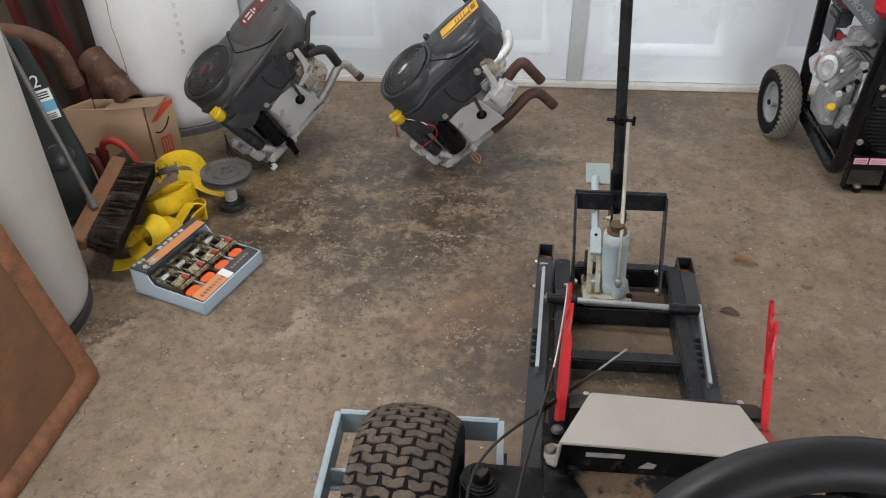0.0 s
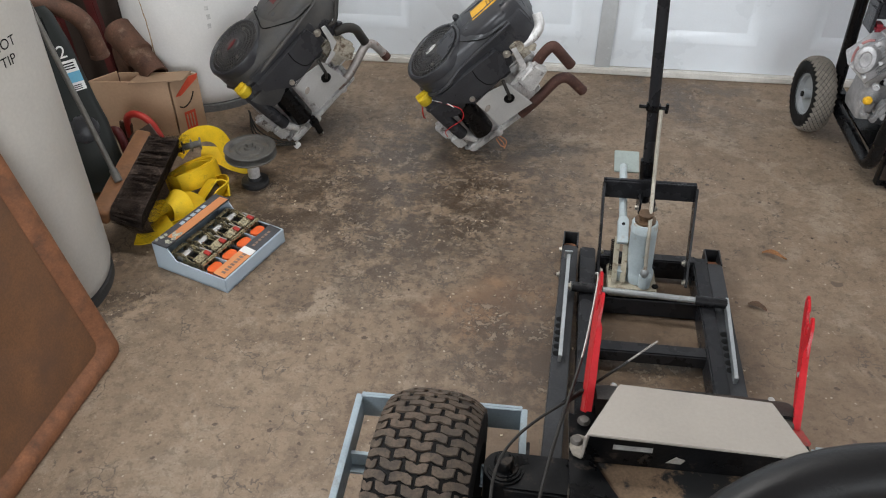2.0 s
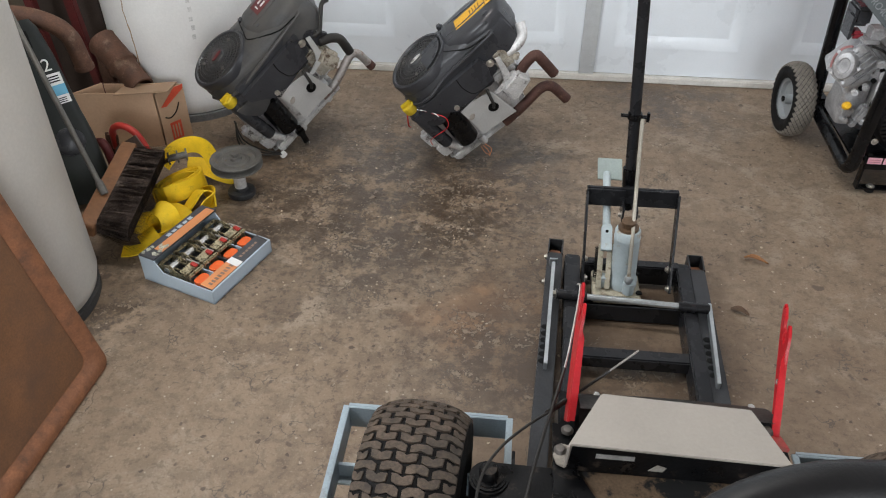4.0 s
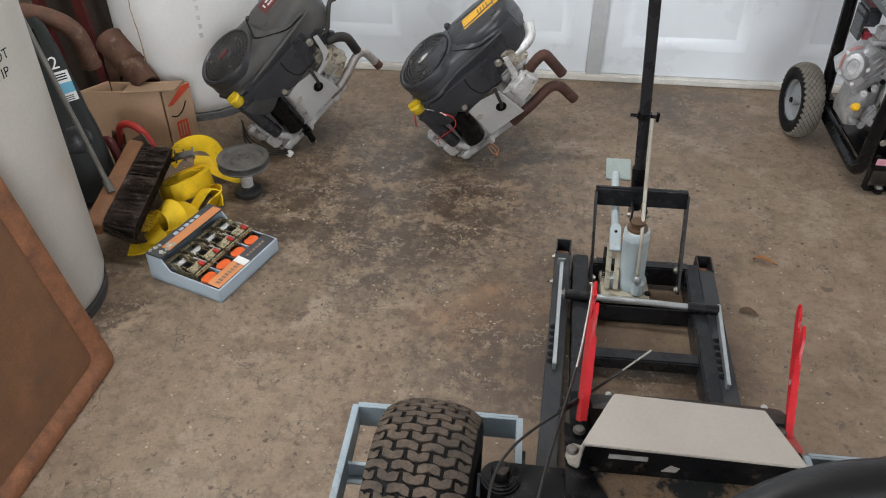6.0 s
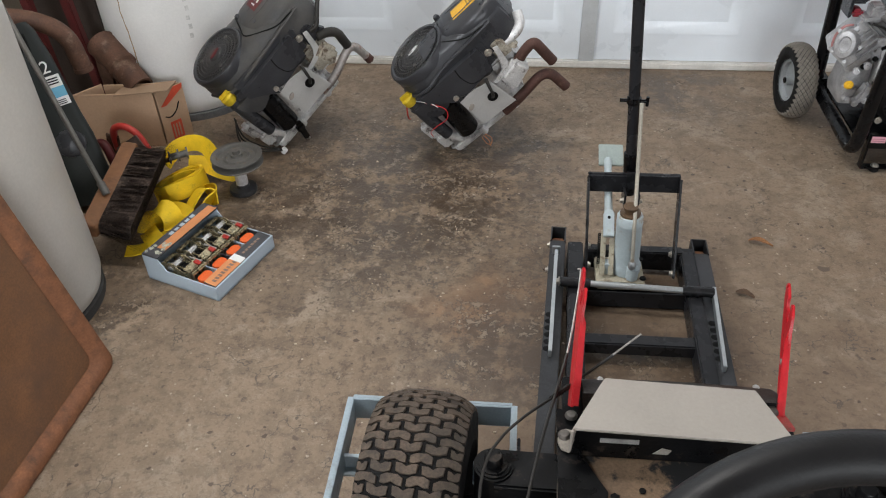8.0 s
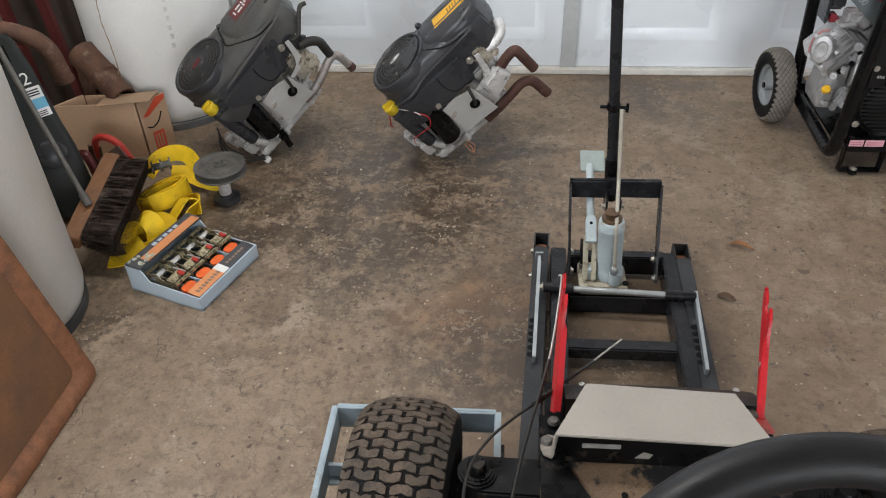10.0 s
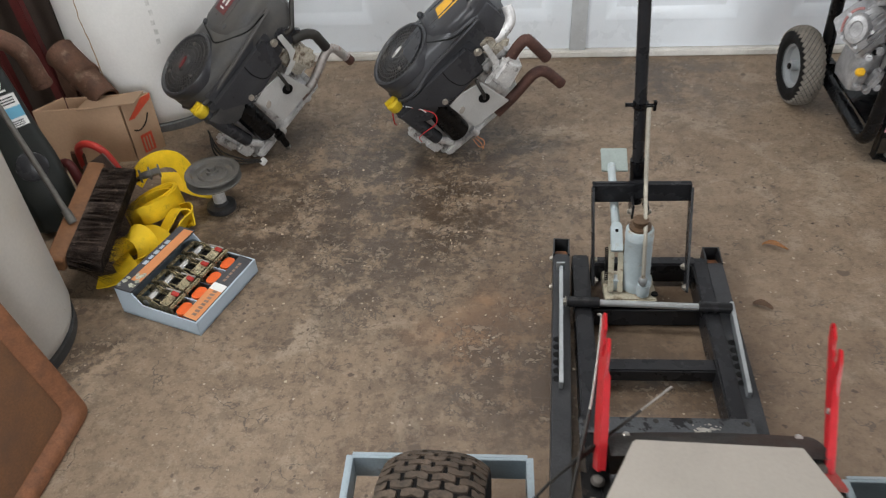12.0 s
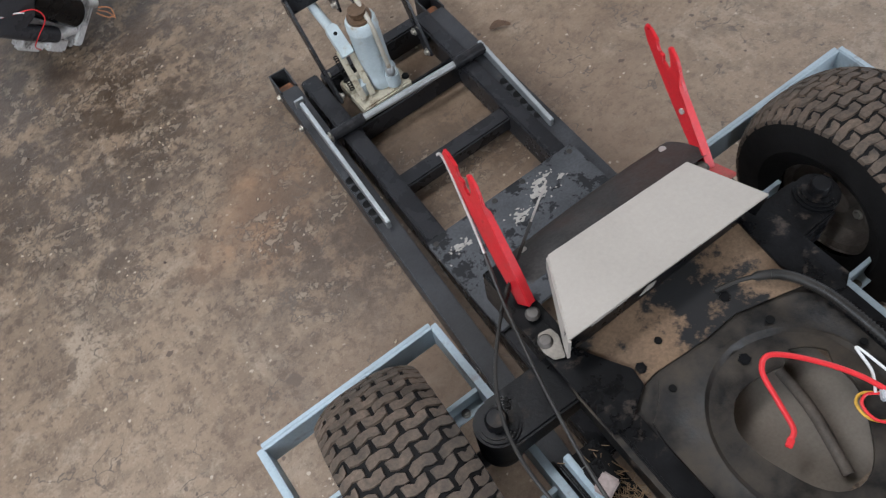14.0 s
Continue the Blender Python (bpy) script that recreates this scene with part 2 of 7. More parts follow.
PLASTIC = surf("black_engine_plastic", (0.034, 0.0347, 0.039), 0.30, var=0.25, scale=9, bump=0.06, dust=0.03, wear=(0.055, 0.055, 0.056), amount=0.33, wscale=16, spread=0.14)
PLASTD = surf("dusty_engine_plastic", (0.046, 0.0465, 0.049), 0.34, var=0.25, scale=9, bump=0.06, dust=0.10, wear=(0.085, 0.080, 0.073), amount=0.42, wscale=11, spread=0.16)
GRILLE = surf("grille_plastic", (0.038, 0.038, 0.040), 0.45, var=0.2, scale=40, dust=0.25)
ALU = surf("cast_aluminium", (0.62, 0.61, 0.60), 0.45, 0.4, var=0.2, scale=40, wear=(0.13, 0.11, 0.10), amount=0.38, wscale=45)
ALUD = surf("corroded_aluminium", (0.44, 0.40, 0.33), 0.6, 0.35, var=0.3, scale=35, wear=(0.14, 0.10, 0.07), amount=0.42, wscale=50)
GENALU = surf("clean_cast_aluminium", (0.44, 0.435, 0.44), 0.42, 0.45, var=0.25, scale=40, wear=(0.35, 0.33, 0.32), amount=0.3, wscale=60)
# darker, dustier copy of TANKP: the front tank's shade is in its colour
TANKSHADE = surf("shaded_tank_paint", (0.50, 0.475, 0.435), 0.5, var=0.07, scale=5, fine=160, bump=0.06, wear=(0.30, 0.22, 0.15), amount=0.29, wscale=9, spread=0.02, dust=0.3)
GREYPL = surf("brushed_cover_plate", (0.56, 0.56, 0.55), 0.45, 0.4, var=0.08, scale=20, wear=(0.30, 0.27, 0.24), amount=0.3, wscale=20)
YELCAP = surf("yellow_cap_plastic", (0.66, 0.47, 0.02), 0.45, var=0.12, scale=60, dust=0.15)
YELWEB = surf("yellow_webbing", (0.80, 0.53, 0.014), 0.65, var=0.12, scale=25, fine=500, bump=0.4, wear=(0.34, 0.22, 0.03), amount=0.33, wscale=26, spread=0.10)
ORANGE = surf("orange_plastic", (0.75, 0.13, 0.03), 0.5, var=0.1, scale=40)
ORCARD = surf("orange_card", (0.62, 0.25, 0.10), 0.6, var=0.08, scale=20)
DKCARD = surf("dark_card", (0.06, 0.06, 0.065), 0.5, var=0.2, scale=30)
PALEBOX = surf("pale_blue_card", (0.43, 0.51, 0.58), 0.6, var=0.06, scale=10, dust=0.1)
CARD = surf("brown_cardboard", (0.47, 0.315, 0.205), 0.8, var=0.08, scale=8, fine=150, bump=0.08)
CARDIN = surf("cardboard_inside", (0.34, 0.23, 0.15), 0.85, var=0.1, scale=8)
REDTAPE = surf("red_print", (0.62, 0.09, 0.045), 0.5, var=0.1, scale=30)
INK = surf("black_ink", (0.003, 0.003, 0.003), 0.6, var=0.1, spec=0.15)
WHITEINK = surf("white_ink", (0.72, 0.72, 0.70), 0.6, var=0.06)
WOOD = surf("varnished_wood", (0.17, 0.078, 0.034), 0.5, var=0.3, scale=20, fine=120, wear=(0.16, 0.075, 0.035), amount=0.42, wscale=15, spread=0.15)
BRISTLE = surf("dark_bristle", (0.058, 0.043, 0.036), 0.9, var=0.6, scale=40, spec=0.15, wear=(0.14, 0.105, 0.085), amount=0.40, wscale=70, spread=0.06)
RUSTPAN = surf("rusty_brown_panel", (0.165, 0.076, 0.034), 0.62, var=0.25, scale=6, wear=(0.10, 0.055, 0.034), amount=0.45, wscale=7, spread=0.15, dust=0.12)
RUSTRIM = surf("rusty_panel_rim", (0.21, 0.088, 0.042), 0.6, var=0.25, scale=18, wear=(0.11, 0.055, 0.033), amount=0.42, wscale=20, spread=0.1)
BROWNPIPE = surf("rusty_brown_pipe", (0.095, 0.048, 0.031), 0.7, var=0.35, scale=25, wear=(0.24, 0.17, 0.12), amount=0.33, wscale=22, spread=0.1)
EXHAUST = surf("rusted_exhaust", (0.075, 0.036, 0.028), 0.7, 0.1, var=0.3, scale=40, wear=(0.14, 0.08, 0.058), amount=0.38, wscale=50)
EXGREY = surf("grey_exhaust", (0.36, 0.33, 0.31), 0.5, 0.5, var=0.2, scale=40, wear=(0.22, 0.10, 0.07), amount=0.4, wscale=30)
GREENPL = surf("dark_green_housing", (0.010, 0.0135, 0.013), 0.5, var=0.25, scale=12, dust=0.10)
BLUELBL = surf("blue_label", (0.13, 0.36, 0.52), 0.5, var=0.06)
DKRED = surf("dark_red_steel", (0.075, 0.012, 0.012), 0.45, var=0.25, scale=14, dust=0.08)
BRTRED = surf("bright_red_plastic", (0.36, 0.03, 0.022), 0.45, var=0.1, scale=20)
WHEELR = surf("soft_wheel_rubber", (0.0085, 0.0085, 0.0096), 0.45, var=0.15, scale=16, fine=400, dust=0.03)
GENBLK = surf("black_frame_paint", (0.0032, 0.0032, 0.0038), 0.25, 0.0, var=0.15, scale=20, spec=0.3)
GENPAN = surf("black_panel_plastic", (0.0050, 0.0050, 0.0056), 0.45, var=0.15, scale=20, dust=0.02, spec=0.25)
GREYPAN = surf("grey_panel", (0.11, 0.125, 0.13), 0.5, var=0.06, scale=14)
PINK = surf("pink_label", (0.70, 0.36, 0.42), 0.5, var=0.06, scale=30)
RIMDUST = surf("dusty_brown_rim", (0.13, 0.112, 0.096), 0.65, 0.1, var=0.3, scale=20, wear=(0.05, 0.042, 0.036), amount=0.42, wscale=16, spread=0.12)
RIMGREY = surf("grey_rim_paint", (0.32, 0.34, 0.35), 0.45, 0.2, var=0.1, scale=30, dust=0.15)
GENLUG = surf("grey_knob_rubber", (0.16, 0.145, 0.125), 0.85, var=0.2, scale=40, dust=0.4)
REDWIRE = surf("red_wire", (0.62, 0.03, 0.035), 0.4, var=0.08, scale=40)
PULLEYG = surf("dull_grey_pulley", (0.13, 0.125, 0.115), 0.5, 0.4, var=0.2, scale=30, wear=(0.20, 0.15, 0.10), amount=0.36, wscale=30, dust=0.2)
LEAF = surf("dry_leaf", (0.26, 0.12, 0.05), 0.8, var=0.3, scale=60)
DEBRIS = surf("dead_grass", (0.21, 0.14, 0.08), 0.9, var=0.4, scale=90)
YELLBL = surf("yellow_label", (0.66, 0.36, 0.03), 0.5, var=0.15, scale=40, wear=(0.35, 0.2, 0.05), amount=0.35, wscale=40)
REDLBL = surf("dark_red_label", (0.125, 0.018, 0.020), 0.5, var=0.3, scale=40, wear=(0.05, 0.03, 0.03), amount=0.38, wscale=50)
CABLE = surf("black_cable", (0.016, 0.015, 0.014), 0.5, var=0.2, scale=60, dust=0.15)
PADG = surf("scuffed_green_pad", (0.30, 0.345, 0.325), 0.55, var=0.1, scale=30, wear=(0.14, 0.16, 0.14), amount=0.33, wscale=45)

# ---------------- building helpers
X, Y, Z = Vector((1, 0, 0)), Vector((0, 1, 0)), Vector((0, 0, 1))


def V(*a):
    return Vector(a)


def bms():
    return bmesh.new()


SPLIT = {"bolt", "bolt_hole", "adjustment_hole", "cover_lug", "print_bar", "screw", "paint_flake", "rivet", "cooling_fin", "cover_bolt"}


def islands(bm, near=0.011):
    """Groups of loose pieces, those that touch one another together."""
    bm.verts.ensure_lookup_table()
    seen, out = set(), []
    for v in bm.verts:
        if v in seen:
            continue
        todo, got = [v], []
        seen.add(v)
        while todo:
            a = todo.pop()
            got.append(a)
            for e in a.link_edges:
                b = e.other_vert(a)
                if b not in seen:
                    seen.add(b)
                    todo.append(b)
        c = sum((a.co for a in got), Vector()) / len(got)
        for o in out:
            if (o[0] - c).length < near:
                o[1].extend(got)
                break
        else:
            out.append((c, got))
    return [o[1] for o in out]


def part(name, bm, material, parent=None, label="", smooth=True):
    if name in SPLIT:
        last = None
        groups = islands(bm, 0.004 if name in ("print_bar", "cooling_fin") else 0.011)
        if len(groups) > 1:
            for got in groups:
                b2, new_of = bmesh.new(), {}
                for v in got:
                    new_of[v] = b2.verts.new(v.co)
                for f in {f for v in got for f in v.link_faces}:
                    b2.faces.new([new_of[v] for v in f.verts])
                last = one_part(name, b2, material, parent, label, smooth)
            bm.free()
            return last
    return one_part(name, bm, material, parent, label, smooth)


def one_part(name, bm, material, parent=None, label="", smooth=True):
    me = bpy.data.meshes.new(name)
    bmesh.ops.recalc_face_normals(bm, faces=bm.faces)
    bm.to_mesh(me)
    bm.free()
    me.materials.append(material)
    if smooth:
        for p in me.polygons:
            p.use_smooth = True
        me.set_sharp_from_angle(angle=radians(38))
    ob = new(name, me)
    if parent:
        ob.parent = parent
    if label:
        ob["label"] = label
    return ob


def thing(name, m, label, category, group="", kind=""):
    ob = new(name)
    ob.empty_display_size = 0.05
    ob.matrix_world = m
    return tagged(ob, label, category, group, kind)


def bx(bm, c, s, bev=0.0015, rot=None, seg=2):
    m = Matrix.Translation(c)
    if rot is not None:
        m = m @ rot.to_4x4()
    r = bmesh.ops.create_cube(bm, size=1.0, matrix=m @ Matrix.Diagonal((*s, 1)))
    if bev:
        bmesh.ops.bevel(bm, geom=list({e for v in r["verts"] for e in v.link_edges}), offset=bev, segments=seg, affect="EDGES")
    return bm


def bb(bm, x0, y0, z0, x1, y1, z1, bev=0.0015):
    return bx(bm, ((x0 + x1) / 2, (y0 + y1) / 2, (z0 + z1) / 2), (x1 - x0, y1 - y0, z1 - z0), bev)


def turn_to(d):
    return Vector(d).normalized().to_track_quat("Z", "Y").to_matrix()


def beam(bm, p, q, w, h, bev=0.0015, up=Z):
    """A bar of section w x h from p to q."""
    p, q = Vector(p), Vector(q)
    d = (q - p).normalized()
    s = d.cross(up).normalized()
    u = s.cross(d)
    return bx(bm, (p + q) / 2, (w, (q - p).length, h), bev, Matrix((s, d, u)).transposed())


def cyl(bm, p, q, r, r2=None, seg=20, bev=0.0):
    p, q = Vector(p), Vector(q)
    m = Matrix.Translation((p + q) / 2) @ turn_to(q - p).to_4x4()
    c = bmesh.ops.create_cone(bm, cap_ends=True, segments=seg, radius1=r, radius2=r if r2 is None else r2, depth=(q - p).length, matrix=m)
    if bev:
        es = {e for v in c["verts"] for e in v.link_edges if any(len(f.verts) > 4 for f in e.link_faces)}
        bmesh.ops.bevel(bm, geom=list(es), offset=bev, segments=2, affect="EDGES")
    return bm


def spline(pts, n=8, closed=False):
    pts = [Vector(p) for p in pts]
    out, k = [], len(pts)
    for i in range(k if closed else k - 1):
        a, b, c, d = (pts[(i + j) % k] if closed else pts[min(max(i + j, 0), k - 1)] for j in (-1, 0, 1, 2))
        for s in range(n):
            t = s / n
            out.append(0.5 * ((2 * b) + (c - a) * t + (2 * a - 5 * b + 4 * c - d) * t * t + (3 * b - a - 3 * c + d) * t ** 3))
    if not closed:
        out.append(pts[-1])
    return out


def tube(bm, pts, r, seg=10, closed=False, cap=True):
    pts = [Vector(p) for p in pts]
    k = len(pts)
    rad = r if callable(r) else (lambda t: r)
    rings, up = [], None
    for i, p in enumerate(pts):
        a = pts[(i - 1) % k] if closed or i else pts[0]
        c = pts[(i + 1) % k] if closed or i < k - 1 else pts[-1]
        d = (c - a).normalized()
        if up is None:
            up = d.orthogonal().normalized()
        up = (up - d * up.dot(d)).normalized()
        s = d.cross(up)
        rr = rad(i / max(1, k - 1))
        rings.append([bm.verts.new(p + rr * (math.cos(2 * math.pi * j / seg) * up + math.sin(2 * math.pi * j / seg) * s)) for j in range(seg)])
    for i in range(k if closed else k - 1):
        A, B = rings[i], rings[(i + 1) % k]
        for j in range(seg):
            bm.faces.new((A[j], A[(j + 1) % seg], B[(j + 1) % seg], B[j]))
    if cap and not closed:
        bm.faces.new(rings[0][::-1])
        bm.faces.new(rings[-1])
    return bm


def bent(pts, r=0.03, n=6):
    """Rounds the corners of a polyline with radius r."""
    pts = [Vector(p) for p in pts]
    out = [pts[0]]
    for a, b, c in zip(pts, pts[1:], pts[2:]):
        u, w = (a - b).normalized(), (c - b).normalized()
        k = min(r, (a - b).length * 0.49, (c - b).length * 0.49)
        p, q = b + u * k, b + w * k
        for i in range(n + 1):
            t = i / n
            out.append(p * (1 - t) ** 2 + b * 2 * t * (1 - t) + q * t * t)
    out.append(pts[-1])
    return out


def lathe(bm, prof, m=None, seg=32, closed=False):
    """Turns a profile of (radius, height) about z of the pose m."""
    m = m or Matrix()
    rings = []
    for r, z in prof:
        if r < 1e-6:
            rings.append([bm.verts.new(m @ V(0, 0, z))])
        else:
            rings.append([bm.verts.new(m @ V(r * math.cos(2 * math.pi * j / seg), r * math.sin(2 * math.pi * j / seg), z)) for j in range(seg)])
    for A, B in zip(rings, rings[1:] + (rings[:1] if closed else [])):
        for j in range(seg):
            k = (j + 1) % seg
            f = [A[j % len(A)], A[k % len(A)], B[k % len(B)], B[j % len(B)]]
            f = [v for i, v in enumerate(f) if v not in f[:i]]
            if len(f) > 2:
                bm.faces.new(f)
    return bm


def slab(bm, outline, h, m=None, bev=0.0):
    """A flat outline (x, y) given the thickness h along z of the pose m."""
    m = m or Matrix()
    lo = [bm.verts.new(m @ V(x, y, 0)) for x, y in outline]
    hi = [bm.verts.new(m @ V(x, y, h)) for x, y in outline]
    k = len(lo)
    fs = [bm.faces.new(lo[::-1]), bm.faces.new(hi)] + [bm.faces.new((lo[i], lo[(i + 1) % k], hi[(i + 1) % k], hi[i])) for i in range(k)]
    if bev:
        bmesh.ops.bevel(bm, geom=list({e for f in fs for e in f.edges}), offset=bev, segments=2, affect="EDGES")
    return bm


def loft(bm, rings, cap=True):
    vs = [[bm.verts.new(p) for p in r] for r in rings]
    k = len(vs[0])
    for A, B in zip(vs, vs[1:]):
        for j in range(k):
            bm.faces.new((A[j], A[(j + 1) % k], B[(j + 1) % k], B[j]))
    if cap:
        bm.faces.new(vs[0][::-1])
        bm.faces.new(vs[-1])
    return bm


def rrect(x0, y0, x1, y1, r, z, n=5):
    """Points of a rounded rectangle at height z."""
    out = []
    for cx, cy, a in ((x1 - r, y1 - r, 0), (x0 + r, y1 - r, 90), (x0 + r, y0 + r, 180), (x1 - r, y0 + r, 270)):
        out += [V(cx + r * math.cos(radians(a + 90 * i / n)), cy + r * math.sin(radians(a + 90 * i / n)), z) for i in range(n + 1)]
    return out


def ribbon(bm, pts, side, width, thick=0.0025):
    """Flat webbing along pts; side: the width's direction, one vector or one for each point."""
    pts = [Vector(p) for p in pts]
    k = len(pts)
    rings = []
    for i, p in enumerate(pts):
        d = (pts[min(i + 1, k - 1)] - pts[max(i - 1, 0)]).normalized()
        s = side[i] if isinstance(side, list) else side
        s = (Vector(s) - d * Vector(s).dot(d)).normalized()
        n = d.cross(s)
        rings.append([p + s * width / 2 + n * thick / 2, p - s * width / 2 + n * thick / 2, p - s * width / 2 - n * thick / 2, p + s * width / 2 - n * thick / 2])
    return loft(bm, rings)


def letters(text, size, m, depth=0.0004):
    cu = bpy.data.curves.new("letters", "FONT")
    cu.body, cu.size, cu.extrude, cu.align_x, cu.align_y = text, size, depth, "CENTER", "CENTER"
    ob = bpy.data.objects.new("letters", cu)
    scene.collection.objects.link(ob)
    dg = bpy.context.evaluated_depsgraph_get()
    me = bpy.data.meshes.new_from_object(ob.evaluated_get(dg))
    bm = bmesh.new()
    bm.from_mesh(me)
    bm.transform(m)
    bpy.data.objects.remove(ob)
    bpy.data.meshes.remove(me)
    return bm


def hexbolt(bm, p, d, r=0.006, h=0.005, washer=True):
    p, d = Vector(p), Vector(d).normalized()
    if washer:
        cyl(bm, p, p + d * 0.0015, r * 1.5, seg=16)
    cyl(bm, p, p + d * h, r, seg=6, bev=0.0006)
    return bm
# ---------------- the garage


def structure(name, bm, m, label, category):
    return tagged(part(name, bm, m, smooth=False), label, category, kind="structure")


XL, XR, YB, YD, H = -1.45, 3.4, -3.2, 2.65, 2.45
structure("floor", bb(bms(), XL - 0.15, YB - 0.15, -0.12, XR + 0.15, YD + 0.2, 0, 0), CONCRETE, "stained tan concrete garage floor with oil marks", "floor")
structure("ground", bb(bms(), -60, -60, -0.4, 60, 60, -0.13, 0), surf("outdoor_gravel", (0.22, 0.21, 0.19), 0.9, scale=2), "grey ground outside the garage", "ground")
structure("ceiling", bb(bms(), XL - 0.15, YB - 0.15, H, XR + 0.15, YD + 0.2, H + 0.1, 0), WALLP, "plain dim brown garage ceiling", "ceiling")
# west and east openings are unseen, cut for the added side lamps
bm = bb(bms(), XL - 0.15, YB - 0.15, 0, XL, -0.15, H, 0)
bb(bm, XL - 0.15, 1.25, 0, XL, YD + 0.2, H, 0)
bb(bm, XL - 0.15, -0.15, 0, XL, 1.25, 1.3, 0)
bb(bm, XL - 0.15, -0.15, 2.25, XL, 1.25, H, 0)
structure("wall_west", bm, WALLP, "dim brown garage side wall with an added opening", "wall")
bm = bb(bms(), XR, YB - 0.15, 0, XR + 0.15, 0.85, H, 0)
bb(bm, XR, 2.55, 0, XR + 0.15, YD + 0.2, H, 0)
bb(bm, XR, 0.85, 2.3, XR + 0.15, 2.55, H, 0)
bb(bm, XR, 0.85, 0, XR + 0.15, 2.55, 0.8, 0)
structure("wall_east", bm, WALLP, "dim brown garage side wall with a wide added opening", "wall")
bm = bb(bms(), XL, YB - 0.15, 0, 0.1, YB, H, 0)
bb(bm, 2.9, YB - 0.15, 0, XR, YB, H, 0)
bb(bm, 0.1, YB - 0.15, 2.2, 2.9, YB, H, 0)
structure("wall_south", bm, WALLP, "dim brown garage wall with an open doorway", "wall")
bm = bb(bms(), XL, YD, 0, -0.70, YD + 0.15, H, 0)
bb(bm, -0.70, YD, 2.15, XR, YD + 0.15, H, 0)
structure("wall_north", bm, WALLP, "dim brown wall beside the sectional garage door", "wall")

# sectional door: bottom section with pressed panels, stiles, bottom seal
door = tagged(new("door_1"), "white sectional garage door with pressed raised panels, closed", "garage door", kind="structure")


def door_section(z0, z1):
    bm = bb(bms(), -0.695, YD + 0.0300, z0, 3.38, YD + 0.05, z1, 0.0)
    za, zb = z0 + 0.089, z1 - 0.085
    bb(bm, -0.695, YD + 0.006, z0, 3.38, YD + 0.0298, za, 0)
    bb(bm, -0.695, YD + 0.006, zb, 3.38, YD + 0.0298, z1, 0)
    x = -0.588
    bb(bm, -0.695, YD + 0.006, za, x, YD + 0.0298, zb, 0)
    while x < 2.9:
        xa, xb = x, x + 0.39
        bb(bm, xb, YD + 0.006, za, min(x + 0.548, 3.38), YD + 0.0298, zb, 0)

        def inset(d, y):
            return [V(xa + d, y, za + d), V(xb - d, y, za + d), V(xb - d, y, zb - d), V(xa + d, y, zb - d)]
        loft(bm, [inset(-0.001, YD + 0.0052), inset(0.003, YD + 0.0052), inset(0.031, YD + 0.0270), inset(0.034, YD + 0.0280)], cap=False)
        bm.faces.new([bm.verts.new(p) for p in inset(0.034, YD + 0.0280)])
        x += 0.548
    return bm


for z0, z1 in ((0.024, 0.535), (0.54, 1.05), (1.055, 1.57), (1.575, 2.15)):
    part("panel", door_section(z0, z1), DOORP, door)
bm = bb(bms(), -0.695, YD - 0.012, 0.0, 3.38, YD + 0.04, 0.022, 0.004)
part("seal", bm, SEAL, door, "scuffed pale bottom weather seal")
for xc in (0.43, 1.57, 2.71, -0.71 + 0.03):
    bm = bb(bms(), xc - 0.024, YD - 0.005, 0.022, xc + 0.024, YD + 0.004, 2.15, 0.001)
    for z in (0.05, 0.085, 0.30, 0.33, 0.56, 0.60):
        hexbolt(bm, (xc + 0.012, YD - 0.005, z), (0, -1, 0), 0.004, 0.003)
    part("stile", bm, GALV, door, "galvanised steel stile with small bolts")
bm = bb(bms(), -0.79, YD - 0.055, 0.0, -0.735, YD - 0.004, 2.2, 0.002)
bb(bm, -0.775, YD - 0.075, 0.1, -0.742, YD - 0.055, 2.2, 0.002)
structure("trim", bm, DARKST, "dark steel vertical garage door track", "door track")

# fine litter on the concrete
rng = random.Random(4)
bm = bms()
for i in range(330):
    x, y = rng.uniform(-0.7, 1.3), rng.uniform(0.6, 2.5)
    if rng.random() < 0.45:
        x, y = rng.gauss(-0.05, 0.25), rng.gauss(1.75, 0.25)
    s, a = rng.uniform(0.0008, 0.0034), rng.uniform(0, 6.3)
    k = rng.uniform(0.25, 1.0)
    lo = [bm.verts.new((x + s * (c * math.cos(a) - d * k * math.sin(a)), y + s * (c * math.sin(a) + d * k * math.cos(a)), 0.0006)) for c, d in ((-1, -.6), (.8, -1), (1, .5), (-.5, 1))]
    hi = [bm.verts.new(v.co + V(0, 0, rng.uniform(0.0008, 0.002))) for v in lo]
    bm.faces.new(hi)
    for j in range(4):
        bm.faces.new((lo[j], lo[(j + 1) % 4], hi[(j + 1) % 4], hi[j]))
tagged(part("floor_litter", bm, surf("pale_chips", (0.46, 0.38, 0.28), 0.9, var=0.5, scale=9, wear=(0.07, 0.05, 0.04), amount=0.5, wscale=7), smooth=False), "tiny pale chips and dirt scattered on concrete", "litter", kind="stuff")
bm = bms()
for i in range(9):
    t = i / 8
    w = 0.011 * math.sin(math.pi * (0.08 + 0.9 * t))
    c = V(-0.032 + 0.064 * t, 0.006 * math.sin(5 * t), 0.004 + 0.010 * t * (1 - t) * 2)
    ring = [c + V(0, w, 0.004), c + V(0, 0, 0), c + V(0, -w, 0.005), c + V(0, 0, 0.0012)]
    if i == 0:
        rings = []
    rings.append(ring)
leaf = tagged(part("dry_leaf", loft(bm, rings), LEAF), "curled dry brown leaf on the concrete floor", "leaf")
